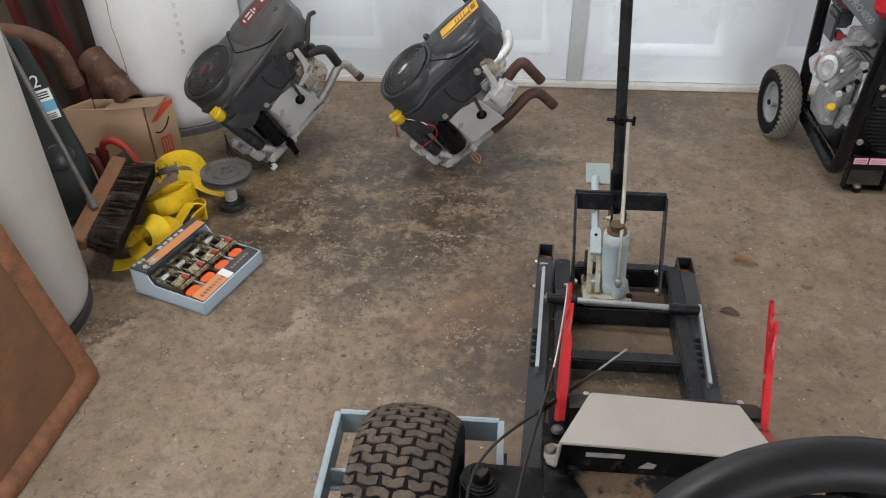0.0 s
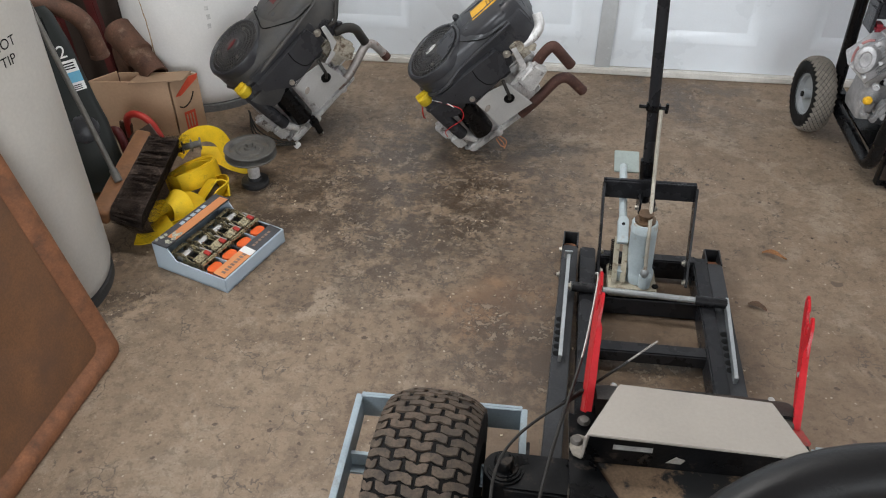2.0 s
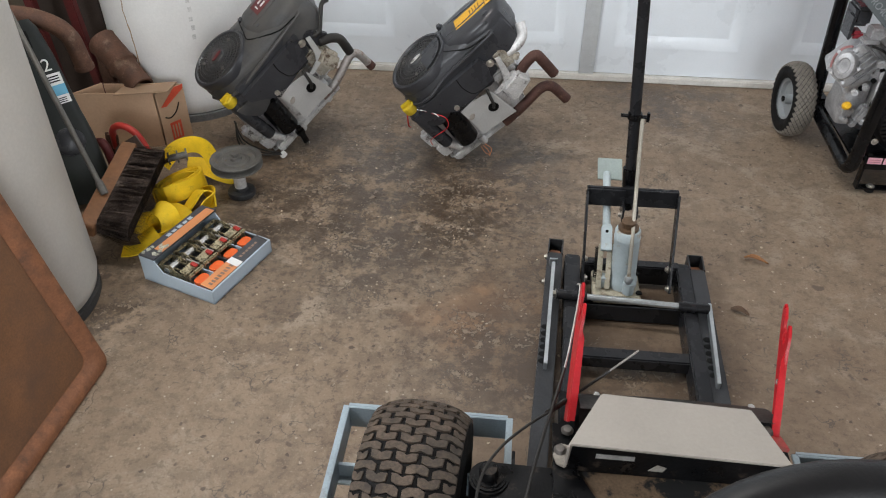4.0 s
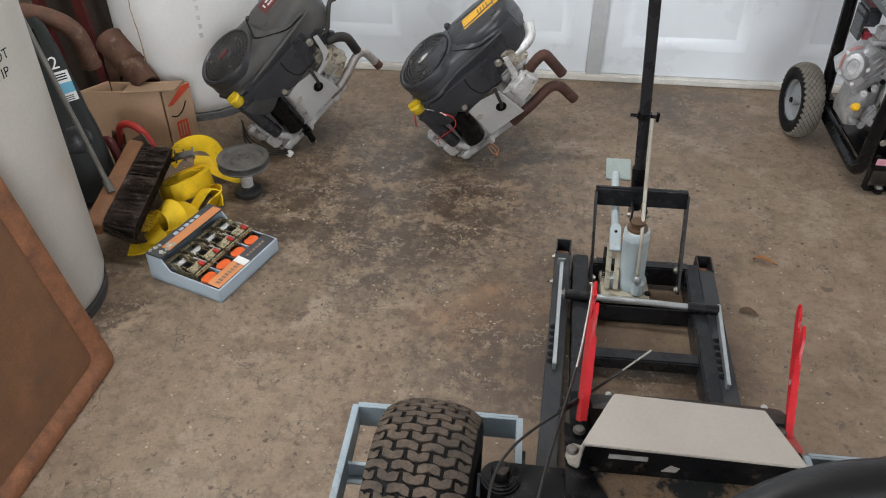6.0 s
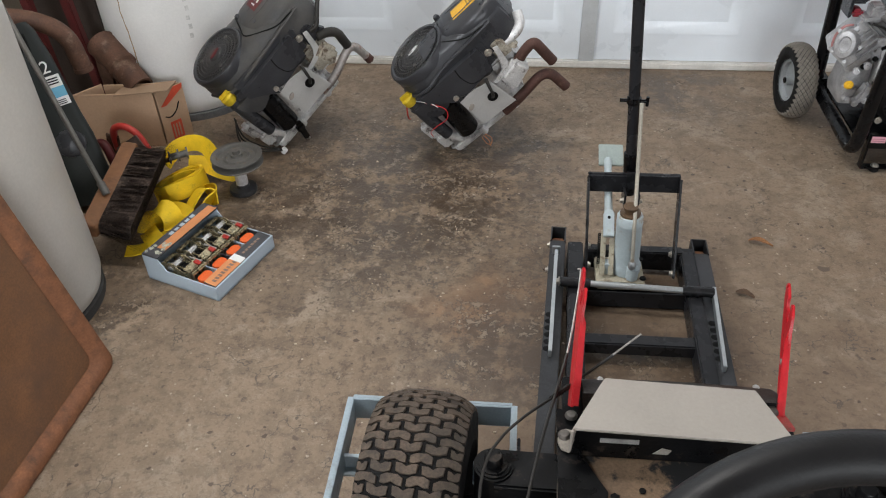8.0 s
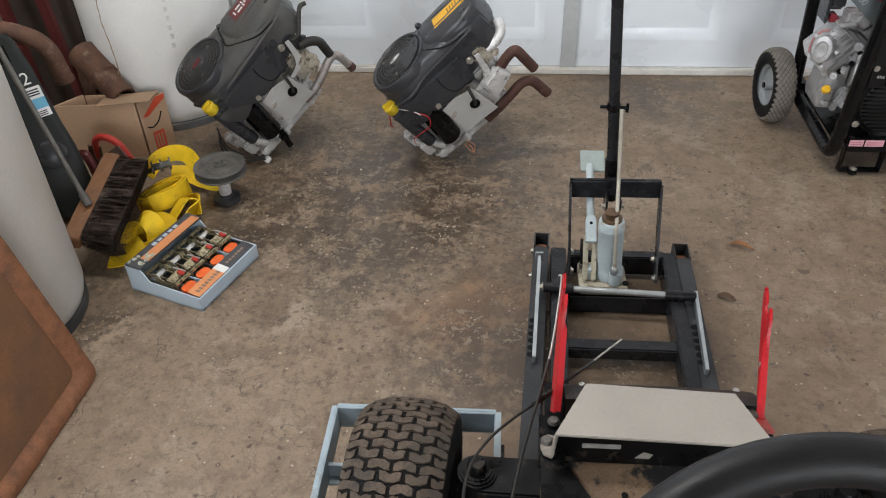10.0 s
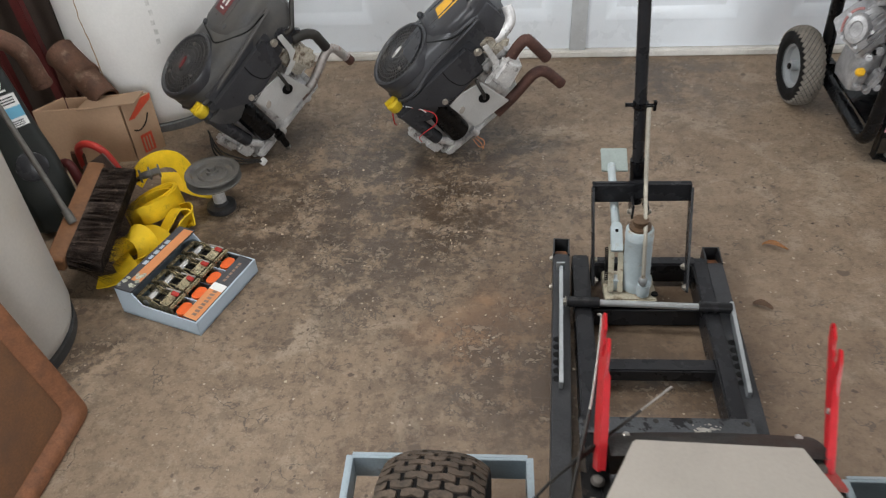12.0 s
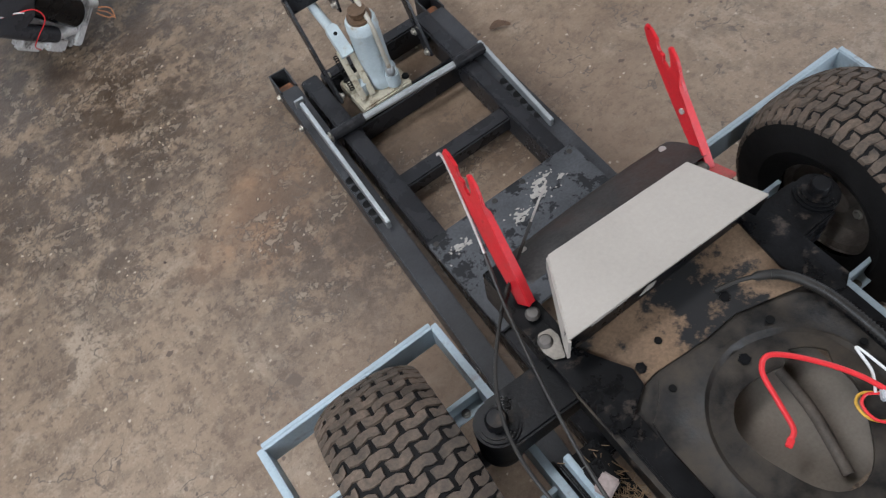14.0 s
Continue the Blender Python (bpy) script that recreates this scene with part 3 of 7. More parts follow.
leaf.matrix_world = pose(0.788, 1.722, 0.001, 0, 0, -14) @ Matrix.Diagonal((0.85, 0.85, 0.85, 1))
bm = bms()
rng = random.Random(21)
rings = []
for i in range(7):
    t = i / 6
    w = 0.009 * math.sin(math.pi * (0.12 + 0.8 * t)) * rng.uniform(0.7, 1.2)
    c = V(-0.020 + 0.040 * t, 0.004 * math.sin(4 * t), 0.003 + 0.004 * math.sin(math.pi * t))
    rings.append([c + V(0, w, 0.003), c, c + V(0, -w, 0.002), c + V(0, 0, 0.001)])
bit = tagged(part("dry_leaf", loft(bm, rings), surf("dark_dry_leaf", (0.085, 0.050, 0.030), 0.8, var=0.3, scale=60)), "small dark crumpled leaf on the concrete floor", "leaf")
bit.matrix_world = pose(0.716, 1.538, 0.0005, 0, 0, -20)
# ---------------- mower lift
lift = thing("mower_lift", Matrix(), "charcoal steel mower lift with pale blue wheel cradles on concrete", "mower lift")


def rail(name, p, q, w, h, label="", m=LIFTP, bev=0.003):
    return part(name, beam(bms(), p, q, w, h, bev), m, lift, label)


# base frame: two inner rails, cross members
rail("base_rail", (0.356, 1.632, 0.034), (0.326, 0.80, 0.034), 0.033, 0.052)
rail("base_rail", (0.595, 1.622, 0.034), (0.572, 0.80, 0.034), 0.030, 0.052)
rail("cross_member", (0.360, 1.338, 0.036), (0.575, 1.338, 0.036), 0.030, 0.030)
rail("cross_member", (0.376, 1.612, 0.036), (0.588, 1.612, 0.036), 0.026, 0.05)
bm = bb(bms(), 0.374, 1.4795, 0.006, 0.588, 1.4835, 0.046, 0.0008)
bb(bm, 0.374, 1.4835, 0.006, 0.588, 1.520, 0.010, 0.0008)
bb(bm, 0.374, 1.516, 0.010, 0.588, 1.520, 0.030, 0.0008)
part("jack_channel", bm, LIFTP, lift, "folded channel under the jack")
# outer swing arms, hollow at their far end
for sx, p, q in ((-1, V(0.321, 1.688, 0.028), V(0.262, 0.74, 0.028)), (1, V(0.629, 1.660, 0.028), V(0.598, 0.74, 0.028))):
    d = (q - p).normalized()
    s = d.cross(Z).normalized()
    bm = bms()
    beam(bm, p + d * 0.045, q, 0.034, 0.048, 0.002)
    for k in (-1, 1):
        beam(bm, p + s * k * 0.0155, p + d * 0.05 + s * k * 0.0155, 0.003, 0.055, 0.0005)
    beam(bm, p + s * -0.017, p + s * 0.017, 0.003, 0.055, 0.0005)
    beam(bm, p + V(0, 0, -0.020), p + d * 0.05 + V(0, 0, -0.020), 0.034, 0.004, 0.0005)
    arm = part("lift_arm", bm, ARMP, lift)
    part("rusty_end", beam(bms(), p + d * 0.016 + V(0, 0, -0.004), p + d * 0.05 + V(0, 0, -0.004), 0.027, 0.026, 0.003), RUST, arm, "rusty block in the open tube end")
    bm = bms()
    for i in range(6):
        c = p + d * ((0.292 if sx < 0 else 0.268) + 0.0192 * i) + V(-0.0070 if sx < 0 else -0.0055, 0, 0.0243)
        lathe(bm, [(0.0, 0.0006), (0.0068, 0.0006), (0.0076, 0.0003), (0.0076, 0.0)], Matrix.Translation(c) @ Matrix.Diagonal((1.1, 0.95, 1, 1)), 14)
    part("adjustment_hole", bm, INK, arm)
    bm = bms()
    for i in (0.03, 0.12):
        hexbolt(bm, p + d * i + V(sx * 0.0175, 0, -0.002), (sx, 0, 0), 0.005, 0.006)
    part("bolt", bm, CHROME, arm)
# cross shaft: zinc bar with black sleeves
shaft = part("cross_shaft", cyl(bms(), (0.318, 1.480, 0.070), (0.626, 1.464, 0.070), 0.0066, seg=16), ZINC, lift, "zinc-plated round cross shaft")
for a, b in ((0.0, 0.20), (0.80, 1.0)):
    pa, pb = V(0.318, 1.480, 0.070), V(0.626, 1.464, 0.070)
    part("sleeve", cyl(bms(), pa.lerp(pb, a), pa.lerp(pb, b), 0.0105, seg=18, bev=0.001), LIFTP, shaft)
part("bolt", hexbolt(bms(), (0.316, 1.480, 0.070), (-1, 0, 0), 0.007, 0.007), CHROME, shaft)
# locking bars beside the arms
for p, q, tab in ((V(0.311, 1.566, 0.078), V(0.294, 1.272, 0.068), 1), (V(0.629, 1.480, 0.064), V(0.613, 1.263, 0.058), 0)):
    bm = beam(bms(), p, q, 0.007, 0.019, 0.001)
    if tab:
        beam(bm, p + V(-0.009, 0.004, 0.004), p + V(0.008, 0.004, 0.004), 0.005, 0.020, 0.0008)
    part("lock_bar", bm, ZINC, lift, "pale zinc flat locking bar")
# yoke over the jack
yoke = part("yoke", bms(), LIFTP, lift)
bm = bms()
bb(bm, 0.370, 1.644, 0.186, 0.452, 1.650, 0.226, 0.001)
bb(bm, 0.475, 1.644, 0.188, 0.562, 1.650, 0.228, 0.001)
bb(bm, 0.370, 1.650, 0.224, 0.562, 1.658, 0.228, 0.001)
bb(bm, 0.452, 1.650, 0.19, 0.475, 1.676, 0.225, 0.001)
part("yoke_bar", bm, LIFTP, yoke)
for p, q in (((0.371, 1.645, 0.222), (0.376, 1.555, 0.045)), ((0.561, 1.645, 0.222), (0.557, 1.535, 0.045))):
    part("upright", beam(bms(), p, q, 0.005, 0.022, 0.0008, up=Y), LIFTP, yoke)
    e = Vector(q)
    part("bolt", hexbolt(hexbolt(bms(), e + V(-0.003 if e.x > 0.5 else 0.003, 0.0, 0.012), (-1 if e.x > 0.5 else 1, 0, 0), 0.005, 0.006), e + V(-0.003 if e.x > 0.5 else 0.003, 0.035, 0.036), (-1 if e.x > 0.5 else 1, 0, 0), 0.005, 0.006), CHROME, yoke)
# long lift pole with a clamp
pole = part("lift_pole", cyl(bms(), (0.466, 1.680, 0.16), (0.404, 1.680, 0.95), 0.0115, seg=24), LIFTP, lift, "dark round steel lift pole")
a, b = V(0.466, 1.680, 0.16), V(0.404, 1.680, 0.95)
part("collar", cyl(bms(), a.lerp(b, 0.05), a.lerp(b, 0.13), 0.0155, seg=20, bev=0.001), GENBLK, pole)
c = a.lerp(b, 0.285)
bm = cyl(bms(), c - V(0.028, 0, 0), c + V(0.026, -0.004, 0), 0.0038, seg=10)
cyl(bm, c - V(0, 0, 0.007), c + V(0, 0, 0.007), 0.0145, seg=18, bev=0.001)
bx(bm, c + V(0.026, -0.004, 0.0), (0.006, 0.008, 0.02), 0.001)
part("pole_clamp", bm, GENBLK, pole)
rod = part("release_rod", tube(bms(), bent([(0.4625, 1.668, 0.385), (0.4693, 1.632, 0.236), (0.4572, 1.524, 0.209), (0.4638, 1.509, 0.098)], 0.03), 0.0040, 12), surf("dull_cream_rod", (0.40, 0.37, 0.31), 0.45, 0.2, var=0.15, scale=40, wear=(0.2, 0.15, 0.1), amount=0.35, wscale=40), lift, "thin cream release rod")
part("rod_joint", lathe(bms(), [(0, 0.010), (0.006, 0.009), (0.0085, 0.004), (0.0085, -0.004), (0.005, -0.010), (0, -0.010)], Matrix.Translation((0.4633, 1.510, 0.096)) @ pose(0, 0, 0, -8), 16), ZINC, rod)
bm = bms()
for x in (0.448, 0.476):
    bb(bm, x - 0.002, 1.612, 0.168, x + 0.002, 1.66, 0.200, 0.0006)
part("clevis", bm, LIFTP, lift)
part("bolt", hexbolt(hexbolt(bms(), (0.446, 1.622, 0.180), (-1, 0, 0), 0.005, 0.007), (0.478, 1.622, 0.180), (1, 0, 0), 0.005, 0.007), CHROME, lift)
# worn deck plate under the mower's nose
bm = bb(bms(), 0.318, 1.02, 0.062, 0.604, 1.208, 0.068, 0.0015)
deckp = part("deck_plate", bm, PEEL, lift, "black steel plate with peeling paint")
rng = random.Random(11)
bm = bms()


def flake(x, y, s, k, a0):
    o = []
    for i in range(13):
        a = 2 * math.pi * i / 13
        r = s * rng.uniform(0.45, 1.35)
        u, w = r * math.cos(a), k * r * math.sin(a)
        o.append((x + u * math.cos(a0) - w * math.sin(a0), y + u * math.sin(a0) + w * math.cos(a0)))
    slab(bm, o, 0.0005 + 0.00004 * rng.random() * 10, Matrix.Translation((0, 0, 0.068)))


for cx, cy, sx, sy, n in ((0.362, 1.170, 0.012, 0.005, 5), (0.463, 1.154, 0.012, 0.006, 6), (0.516, 1.167, 0.016, 0.012, 8), (0.53, 1.185, 0.010, 0.005, 3)):
    for i in range(n):
        flake(cx + rng.gauss(0, sx * 0.7), cy + rng.gauss(0, sy * 0.7), rng.uniform(0.005, 0.0095), rng.uniform(0.35, 0.7), rng.uniform(-0.6, 0.9))
    for i in range(n * 3):
        flake(cx + rng.gauss(0, sx * 1.5), cy + rng.gauss(0, sy * 1.5), rng.uniform(0.001, 0.0022), 0.7, rng.uniform(0, 3))
part("paint_flake", bm, PAPER, deckp, "flaked white paint patches")
bm = bms()
for x, y in ((0.33, 1.196), (0.592, 1.196), (0.445, 1.20), (0.50, 1.20)):
    lathe(bm, [(0.0, 0.0015), (0.004, 0.001), (0.005, 0)], Matrix.Translation((x, y, 0.068)), 12)
part("rivet", bm, CABLE, deckp)


def cradle(x0, x1, yf):
    c = part("wheel_cradle", bms(), BLUEP, lift, "pale blue steel wheel cradle")
    yb = yf - 0.325
    t, zt, zb = 0.004, 0.192, 0.146
    bm = bb(bms(), x0, yf - t, zb, x1, yf, zt, 0.0008)
    bb(bm, x0, yf, zt - t, x1, yf + 0.006, zt, 0.0008)
    part("front_angle", bm, BLUEP, c)
    bm = bb(bms(), x0, yb, zb, x1, yb + t, zt, 0.0008)
    bb(bm, x0, yb - 0.012, zt - t, x1, yb, zt, 0.0008)
    part("rear_angle", bm, BLUEP, c)
    for x, k in ((x0, -1), (x1, 1)):
        bm = bb(bms(), x - 0.002, yb, zb, x + 0.002, yf - t, zt, 0.0006)
        bb(bm, min(x, x + k * 0.008), yb, zt - 0.003, max(x, x + k * 0.008), yf, zt + 0.001, 0.0006)
        part("side_angle", bm, BLUEP, c)
    for y in (yf - 0.095, yf - 0.245):
        for xa, xb in ((x0, x0 + 0.062), (x1 - 0.055, x1)):
            bm = bb(bms(), xa, y - 0.003, zb - 0.003, xb, y + 0.003, zb + 0.026, 0.0006)
            bb(bm, xa, y - 0.017, zb - 0.004, xb, y, zb, 0.0006)
            part("wheel_stop", bm, BLUEP, c)
            part("bolt", hexbolt(bms(), ((xa + xb) / 2, y - 0.009, zb), (0, 0, 1), 0.004, 0.004), PULLEYG, c)
    return c


cradle(-0.024, 0.226, 1.036)
cradle(0.655, 0.930, 1.012)
for xa, xb in ((0.236, 0.272), (0.630, 0.655)):
    for y in (0.80, 0.97):
        bm = bb(bms(), min(xa, xb) - 0.001, y - 0.015, 0.02, min(xa, xb) + 0.004, y + 0.015, 0.18, 0.001)
        bb(bm, xa, y - 0.012, 0.035, xb, y + 0.012, 0.045, 0.001)
        part("cradle_bracket", bm, LIFTP, lift)
        part("bolt", hexbolt(bms(), (min(xa, xb) + 0.004, y, 0.14), (1, 0, 0), 0.0055, 0.006), CHROME, lift)

# ---------------- bottle jack on its base plate
jack = thing("bottle_jack", pose(0.452, 1.548, 0.030), "pale grey-blue hydraulic bottle jack standing on the mower lift", "bottle jack")
bm = bb(bms(), -0.056, -0.044, 0.0, 0.044, 0.044, 0.022, 0.003)
bb(bm, -0.056, 0.0, 0.004, -0.020, 0.020, 0.040, 0.004)
basep = part("base", bm, BASEP, jack, "oily cream cast base plate")
bm = bms()
for x, y in ((0.040, -0.030), (-0.044, 0.034), (0.040, 0.034)):
    lathe(bm, [(0, 0.003), (0.006, 0.003), (0.007, 0.0)], Matrix.Translation((x, y, 0.024)), 14)
part("bolt", bm, INK, basep)
STAND = Matrix.Translation((0.008, 0, 0)) @ pose(0, 0, 0, 0, -2.8, 0)
bm = lathe(bms(), [(0.0, 0.024), (0.030, 0.024), (0.031, 0.040), (0.028, 0.046), (0.0265, 0.050), (0.0262, 0.146), (0.0270, 0.148), (0.0270, 0.151), (0.0262, 0.153), (0.0262, 0.164), (0.0235, 0.169), (0, 0.169)], STAND, 36)
part("body", bm, JACKP, jack)
bm = lathe(bms(), [(0, 0.169), (0.021, 0.169), (0.021, 0.174), (0.012, 0.175), (0.012, 0.181), (0.015, 0.182), (0.015, 0.188), (0.0, 0.188)], STAND, 24)
part("ram", bm, surf("oily_brown_ram", (0.12, 0.075, 0.045), 0.4, 0.3, var=0.3, scale=40), jack, "oily brown ram with a worn saddle")
bm = cyl(bms(), (0.016, -0.031, 0.024), (0.016, -0.031, 0.056), 0.0125, seg=18, bev=0.002)
cyl(bm, (0.016, -0.031, 0.056), (0.016, -0.031, 0.066), 0.006, seg=6)
part("valve_block", bm, JACKP, jack)
bm = cyl(bms(), (-0.036, -0.012, 0.024), (-0.036, -0.012, 0.052), 0.010, seg=16, bev=0.001)
part("pump", bm, JACKP, jack)
for x in (-0.046, -0.028):
    part("link", beam(bms(), (x, -0.030, 0.030), (x, 0.018, 0.112), 0.0034, 0.011, 0.0008, up=X), BASEP, jack, "oily brass-coloured pump link")
    part("spring", tube(bms(), [V(x + (-0.006 if x < -0.04 else 0.006) + 0.0045 * math.cos(i * 0.8), -0.006 + 0.0045 * math.sin(i * 0.8) + 0.00026 * i, 0.040 + 0.0005 * i) for i in range(120)], 0.0011, 6), INK, jack)
sock = part("lever_socket", slab(bms(), [(-0.011, -0.028), (0.011, -0.028), (0.011, 0.022), (0.007, 0.029), (-0.007, 0.029), (-0.011, 0.022)], 0.014, Matrix.Translation((-0.037, 0.030, 0.118)) @ pose(0, 0, 0, 38), 0.001), JACKP, jack)
part("pin_hole", lathe(bms(), [(0, 0.0145), (0.0035, 0.0145), (0.0035, 0.013)], Matrix.Translation((-0.037, 0.030, 0.118)) @ pose(0, 0, 0, 38) @ Matrix.Translation((0, 0.012, 0)), 12), INK, sock)
part("lever", cyl(bms(), (-0.037, 0.045, 0.134), (-0.027, 0.235, 0.150), 0.0085, seg=16), JACKP, jack, "grey round lever")
bm = bx(bms(), (-0.020, 0.246, 0.156), (0.055, 0.054, 0.006), 0.0012, pose(0, 0, 0, 30, 0, 0).to_3x3())
part("foot_pad", bm, PADG, jack, "scuffed pale green foot pad")
# ---------------- stripped riding mower held by the lift
mower = thing("riding_mower", Matrix(), "stripped riding mower chassis without engine or hood on a lift", "riding mower")


def tyre_mesh(R, w, crown, pw, rim_r, seg=72):
    """A carcass about x: a rounded section of half width w."""
    prof = []
    for i in range(25):
        a = math.pi * i / 24
        x = -w * math.cos(a)
        u = abs(math.cos(a))
        r = R - crown * u ** pw if u < 0.93 else None
        if r is None:
            k = (u - 0.93) / 0.07
            r = R - crown * 0.93 ** pw - k * (R - crown - rim_r) * 0.75
            x *= 1 - 0.02 * k
        prof.append((r, x))
    prof = [(rim_r, -w * 0.78)] + [(rim_r + (R - rim_r) * 0.25, -w * 0.93)] + prof[1:-1] + [(rim_r + (R - rim_r) * 0.25, w * 0.93)] + [(rim_r, w * 0.78)]
    return lathe(bms(), prof, pose(0, 0, 0, 0, 90, 0), seg)


def tread(R, w, crown, pw, rows, cols, high):
    """Raised lugs laid on the carcass: cols give (centre x, size x, size along, shift, tilt, shape)."""
    bm = bms()
    pitch = 2 * math.pi / rows

    def at(x, a, h):
        u = min(1, abs(x) / w)
        r = R - crown * u ** pw + h * (1 - 0.15 * u)
        return V(x, r * math.cos(a), r * math.sin(a))

    for i in range(rows):
        for cx, sx, sa, sh, tilt, shape in cols:
            a0 = (i + sh) * pitch
            lo, hi = [], []
            for px, py in shape:
                x = cx + px * sx
                a = a0 + (py * sa + tilt * px * sx) / R
                lo.append(bm.verts.new(at(x, a, -0.002)))
                hi.append(bm.verts.new(at(cx + px * sx * 0.93, a0 + (py * sa * 0.90 + tilt * px * sx) / R, high)))
            bm.faces.new(hi)
            k = len(lo)
            for j in range(k):
                bm.faces.new((lo[j], lo[(j + 1) % k], hi[(j + 1) % k], hi[j]))
    return bm


# staggered rows of worn blocks: one row notched toward the rider, the next arched away
NOTCHED = [(-0.5, -0.50), (-0.22, -0.46), (0.0, -0.18), (0.22, -0.46), (0.5, -0.50), (0.46, 0.28), (0.20, 0.52), (-0.20, 0.52), (-0.46, 0.28)]
ARCHED = [(-0.5, -0.22), (-0.26, -0.50), (0.26, -0.50), (0.5, -0.22), (0.5, 0.46), (0.30, 0.50), (0.0, 0.24), (-0.30, 0.50), (-0.5, 0.46)]
R0, W0 = 0.160, 0.072


def front_wheel(c, side, turn):
    wh = part("front_wheel", tyre_mesh(R0 - 0.006, W0, 0.022, 3.2, 0.070), RUBBER, mower, "black turf tyre with worn dusty tread")
    wh.matrix_local = Matrix.Translation(c) @ pose(0, 0, 0, 0, 0, turn)
    cols = [(0.0335 * k, 0.0300, 0.0146, 0.0, -0.10 * k, NOTCHED) for k in (-1, 0, 1)] + [(0.0335 * k, 0.0300, 0.0146, 0.5, -0.10 * k, ARCHED) for k in (-0.5, 0.5)]
    cols += [(0.0592 * k, 0.0165, 0.0138, 0.0, -0.10 * k, NOTCHED) for k in (-1, 1)] + [(0.0515 * k, 0.0320, 0.0142, 0.5, -0.10 * k, ARCHED) for k in (-1, 1)]
    part("tread", tread(R0 - 0.006, W0, 0.022, 3.2, 33, cols, 0.0034), LUGS, wh, "worn dusty tread blocks")
    bm = lathe(bms(), [(0.073, -0.047), (0.073, -0.043), (0.064, -0.040), (0.060, -0.015), (0.035, -0.008), (0.018, -0.008), (0.018, -0.040), (0.0, -0.040)], pose(0, 0, 0, 0, 90, 0) if side < 0 else pose(0, 0, 0, 0, -90, 0), 40)
    bm2 = lathe(bms(), [(0.073, -0.047), (0.073, -0.043), (0.064, -0.040), (0.060, -0.015), (0.035, -0.008), (0.018, -0.008), (0.018, -0.030), (0.0, -0.030)], pose(0, 0, 0, 0, -90, 0) if side < 0 else pose(0, 0, 0, 0, 90, 0), 40)
    part("rim", bm, RIMDUST, wh, "dusty dull steel rim")
    part("rim_inner", bm2, RIMDUST, wh)
    bm = bms()
    for i in range(5):
        a = 2 * math.pi * i / 5
        hexbolt(bm, (-side * 0.012, 0.032 * math.cos(a), 0.032 * math.sin(a)), (-side, 0, 0), 0.005, 0.005)
    part("bolt", bm, CHROME, wh)
    return wh


front_wheel(V(0.099, 0.870, 0.170), -1, -4)
front_wheel(V(0.778, 0.848, 0.170), 1, -3)

# front axle with the spindles
ax = part("front_axle", bms(), BLACKP, mower, "greasy black front axle")
bm = beam(bms(), (0.20, 0.858, 0.252), (0.66, 0.850, 0.252), 0.055, 0.045, 0.006)
part("axle_beam", bm, BLACKP, ax)
for x, k, y in ((0.203, -1, 0.860), (0.662, 1, 0.845)):
    bm = cyl(bms(), (x, y, 0.20), (x, y, 0.284), 0.026, seg=26, bev=0.003)
    beam(bm, (x, y, 0.272), (x - k * 0.11, y - 0.004, 0.274), 0.060, 0.010, 0.003)
    beam(bm, (x, y + 0.022, 0.235), (x - k * 0.10, y + 0.020, 0.235), 0.006, 0.06, 0.002)
    part("spindle_housing", bm, BLACKP, ax)
    bm = lathe(bms(), [(0.0, 0.016), (0.010, 0.016), (0.0125, 0.012), (0.0125, 0.002), (0.019, 0.002), (0.019, 0.0)], Matrix.Translation((x, y, 0.284)), 24)
    part("spindle_cap", bm, BLACKP, ax)
    part("stub_axle", cyl(bms(), (x, y, 0.205), (x + k * 0.075, 0.866, 0.171), 0.010, seg=16), BLACKP, ax)
bm = beam(bms(), (0.245, 0.80, 0.225), (0.245, 0.72, 0.222), 0.008, 0.028, 0.001)
part("tie_plate", bm, BLUEP, ax, "pale blue bolted plate")
part("bolt", hexbolt(hexbolt(bms(), (0.249, 0.745, 0.225), (1, 0, 0.3), 0.006, 0.008), (0.249, 0.775, 0.225), (1, 0, 0.3), 0.006, 0.008), STEEL, ax)

# chassis: side rails, pan, gussets
for p, q in ((V(0.296, 1.0, 0.272), V(0.275, -0.35, 0.272)), (V(0.580, 0.99, 0.272), V(0.566, -0.35, 0.272))):
    k = -1 if p.x < 0.4 else 1
    bm = beam(bms(), p, q, 0.006, 0.062, 0.001)
    beam(bm, p + V(-k * 0.012, 0, 0.029), q + V(-k * 0.012, 0, 0.029), 0.026, 0.005, 0.001)
    part("chassis_rail", bm, BLACKP, mower)
# pan with a round opening: plates built round the ring
CX, CY = 0.440, 0.668
bm = bms()
outer = []
nseg = 48
for i in range(nseg):
    a = 2 * math.pi * i / nseg
    dx, dy = math.cos(a), math.sin(a)
    t = 9.0
    for lim, comp in ((0.562 - CX, dx), (CX - 0.283, -dx), (0.865 - CY, dy), (CY + 0.35, -dy)):
        if comp > 1e-6:
            t = min(t, lim / comp)
    outer.append(V(CX + dx * t, CY + dy * t, 0.297))
inner = [V(CX + 0.080 * math.cos(2 * math.pi * i / nseg), CY + 0.088 * math.sin(2 * math.pi * i / nseg), 0.297) for i in range(nseg)]
vt = [[bm.verts.new(p) for p in r] for r in (outer, inner, [p - V(0, 0, 0.004) for p in inner], [p - V(0, 0, 0.004) for p in outer])]
for A, B in zip(vt, vt[1:] + vt[:1]):
    for j in range(nseg):
        bm.faces.new((A[j], A[(j + 1) % nseg], B[(j + 1) % nseg], B[j]))
pan = part("floor_pan", bm, PANB, mower, "oily black steel pan with a round opening")
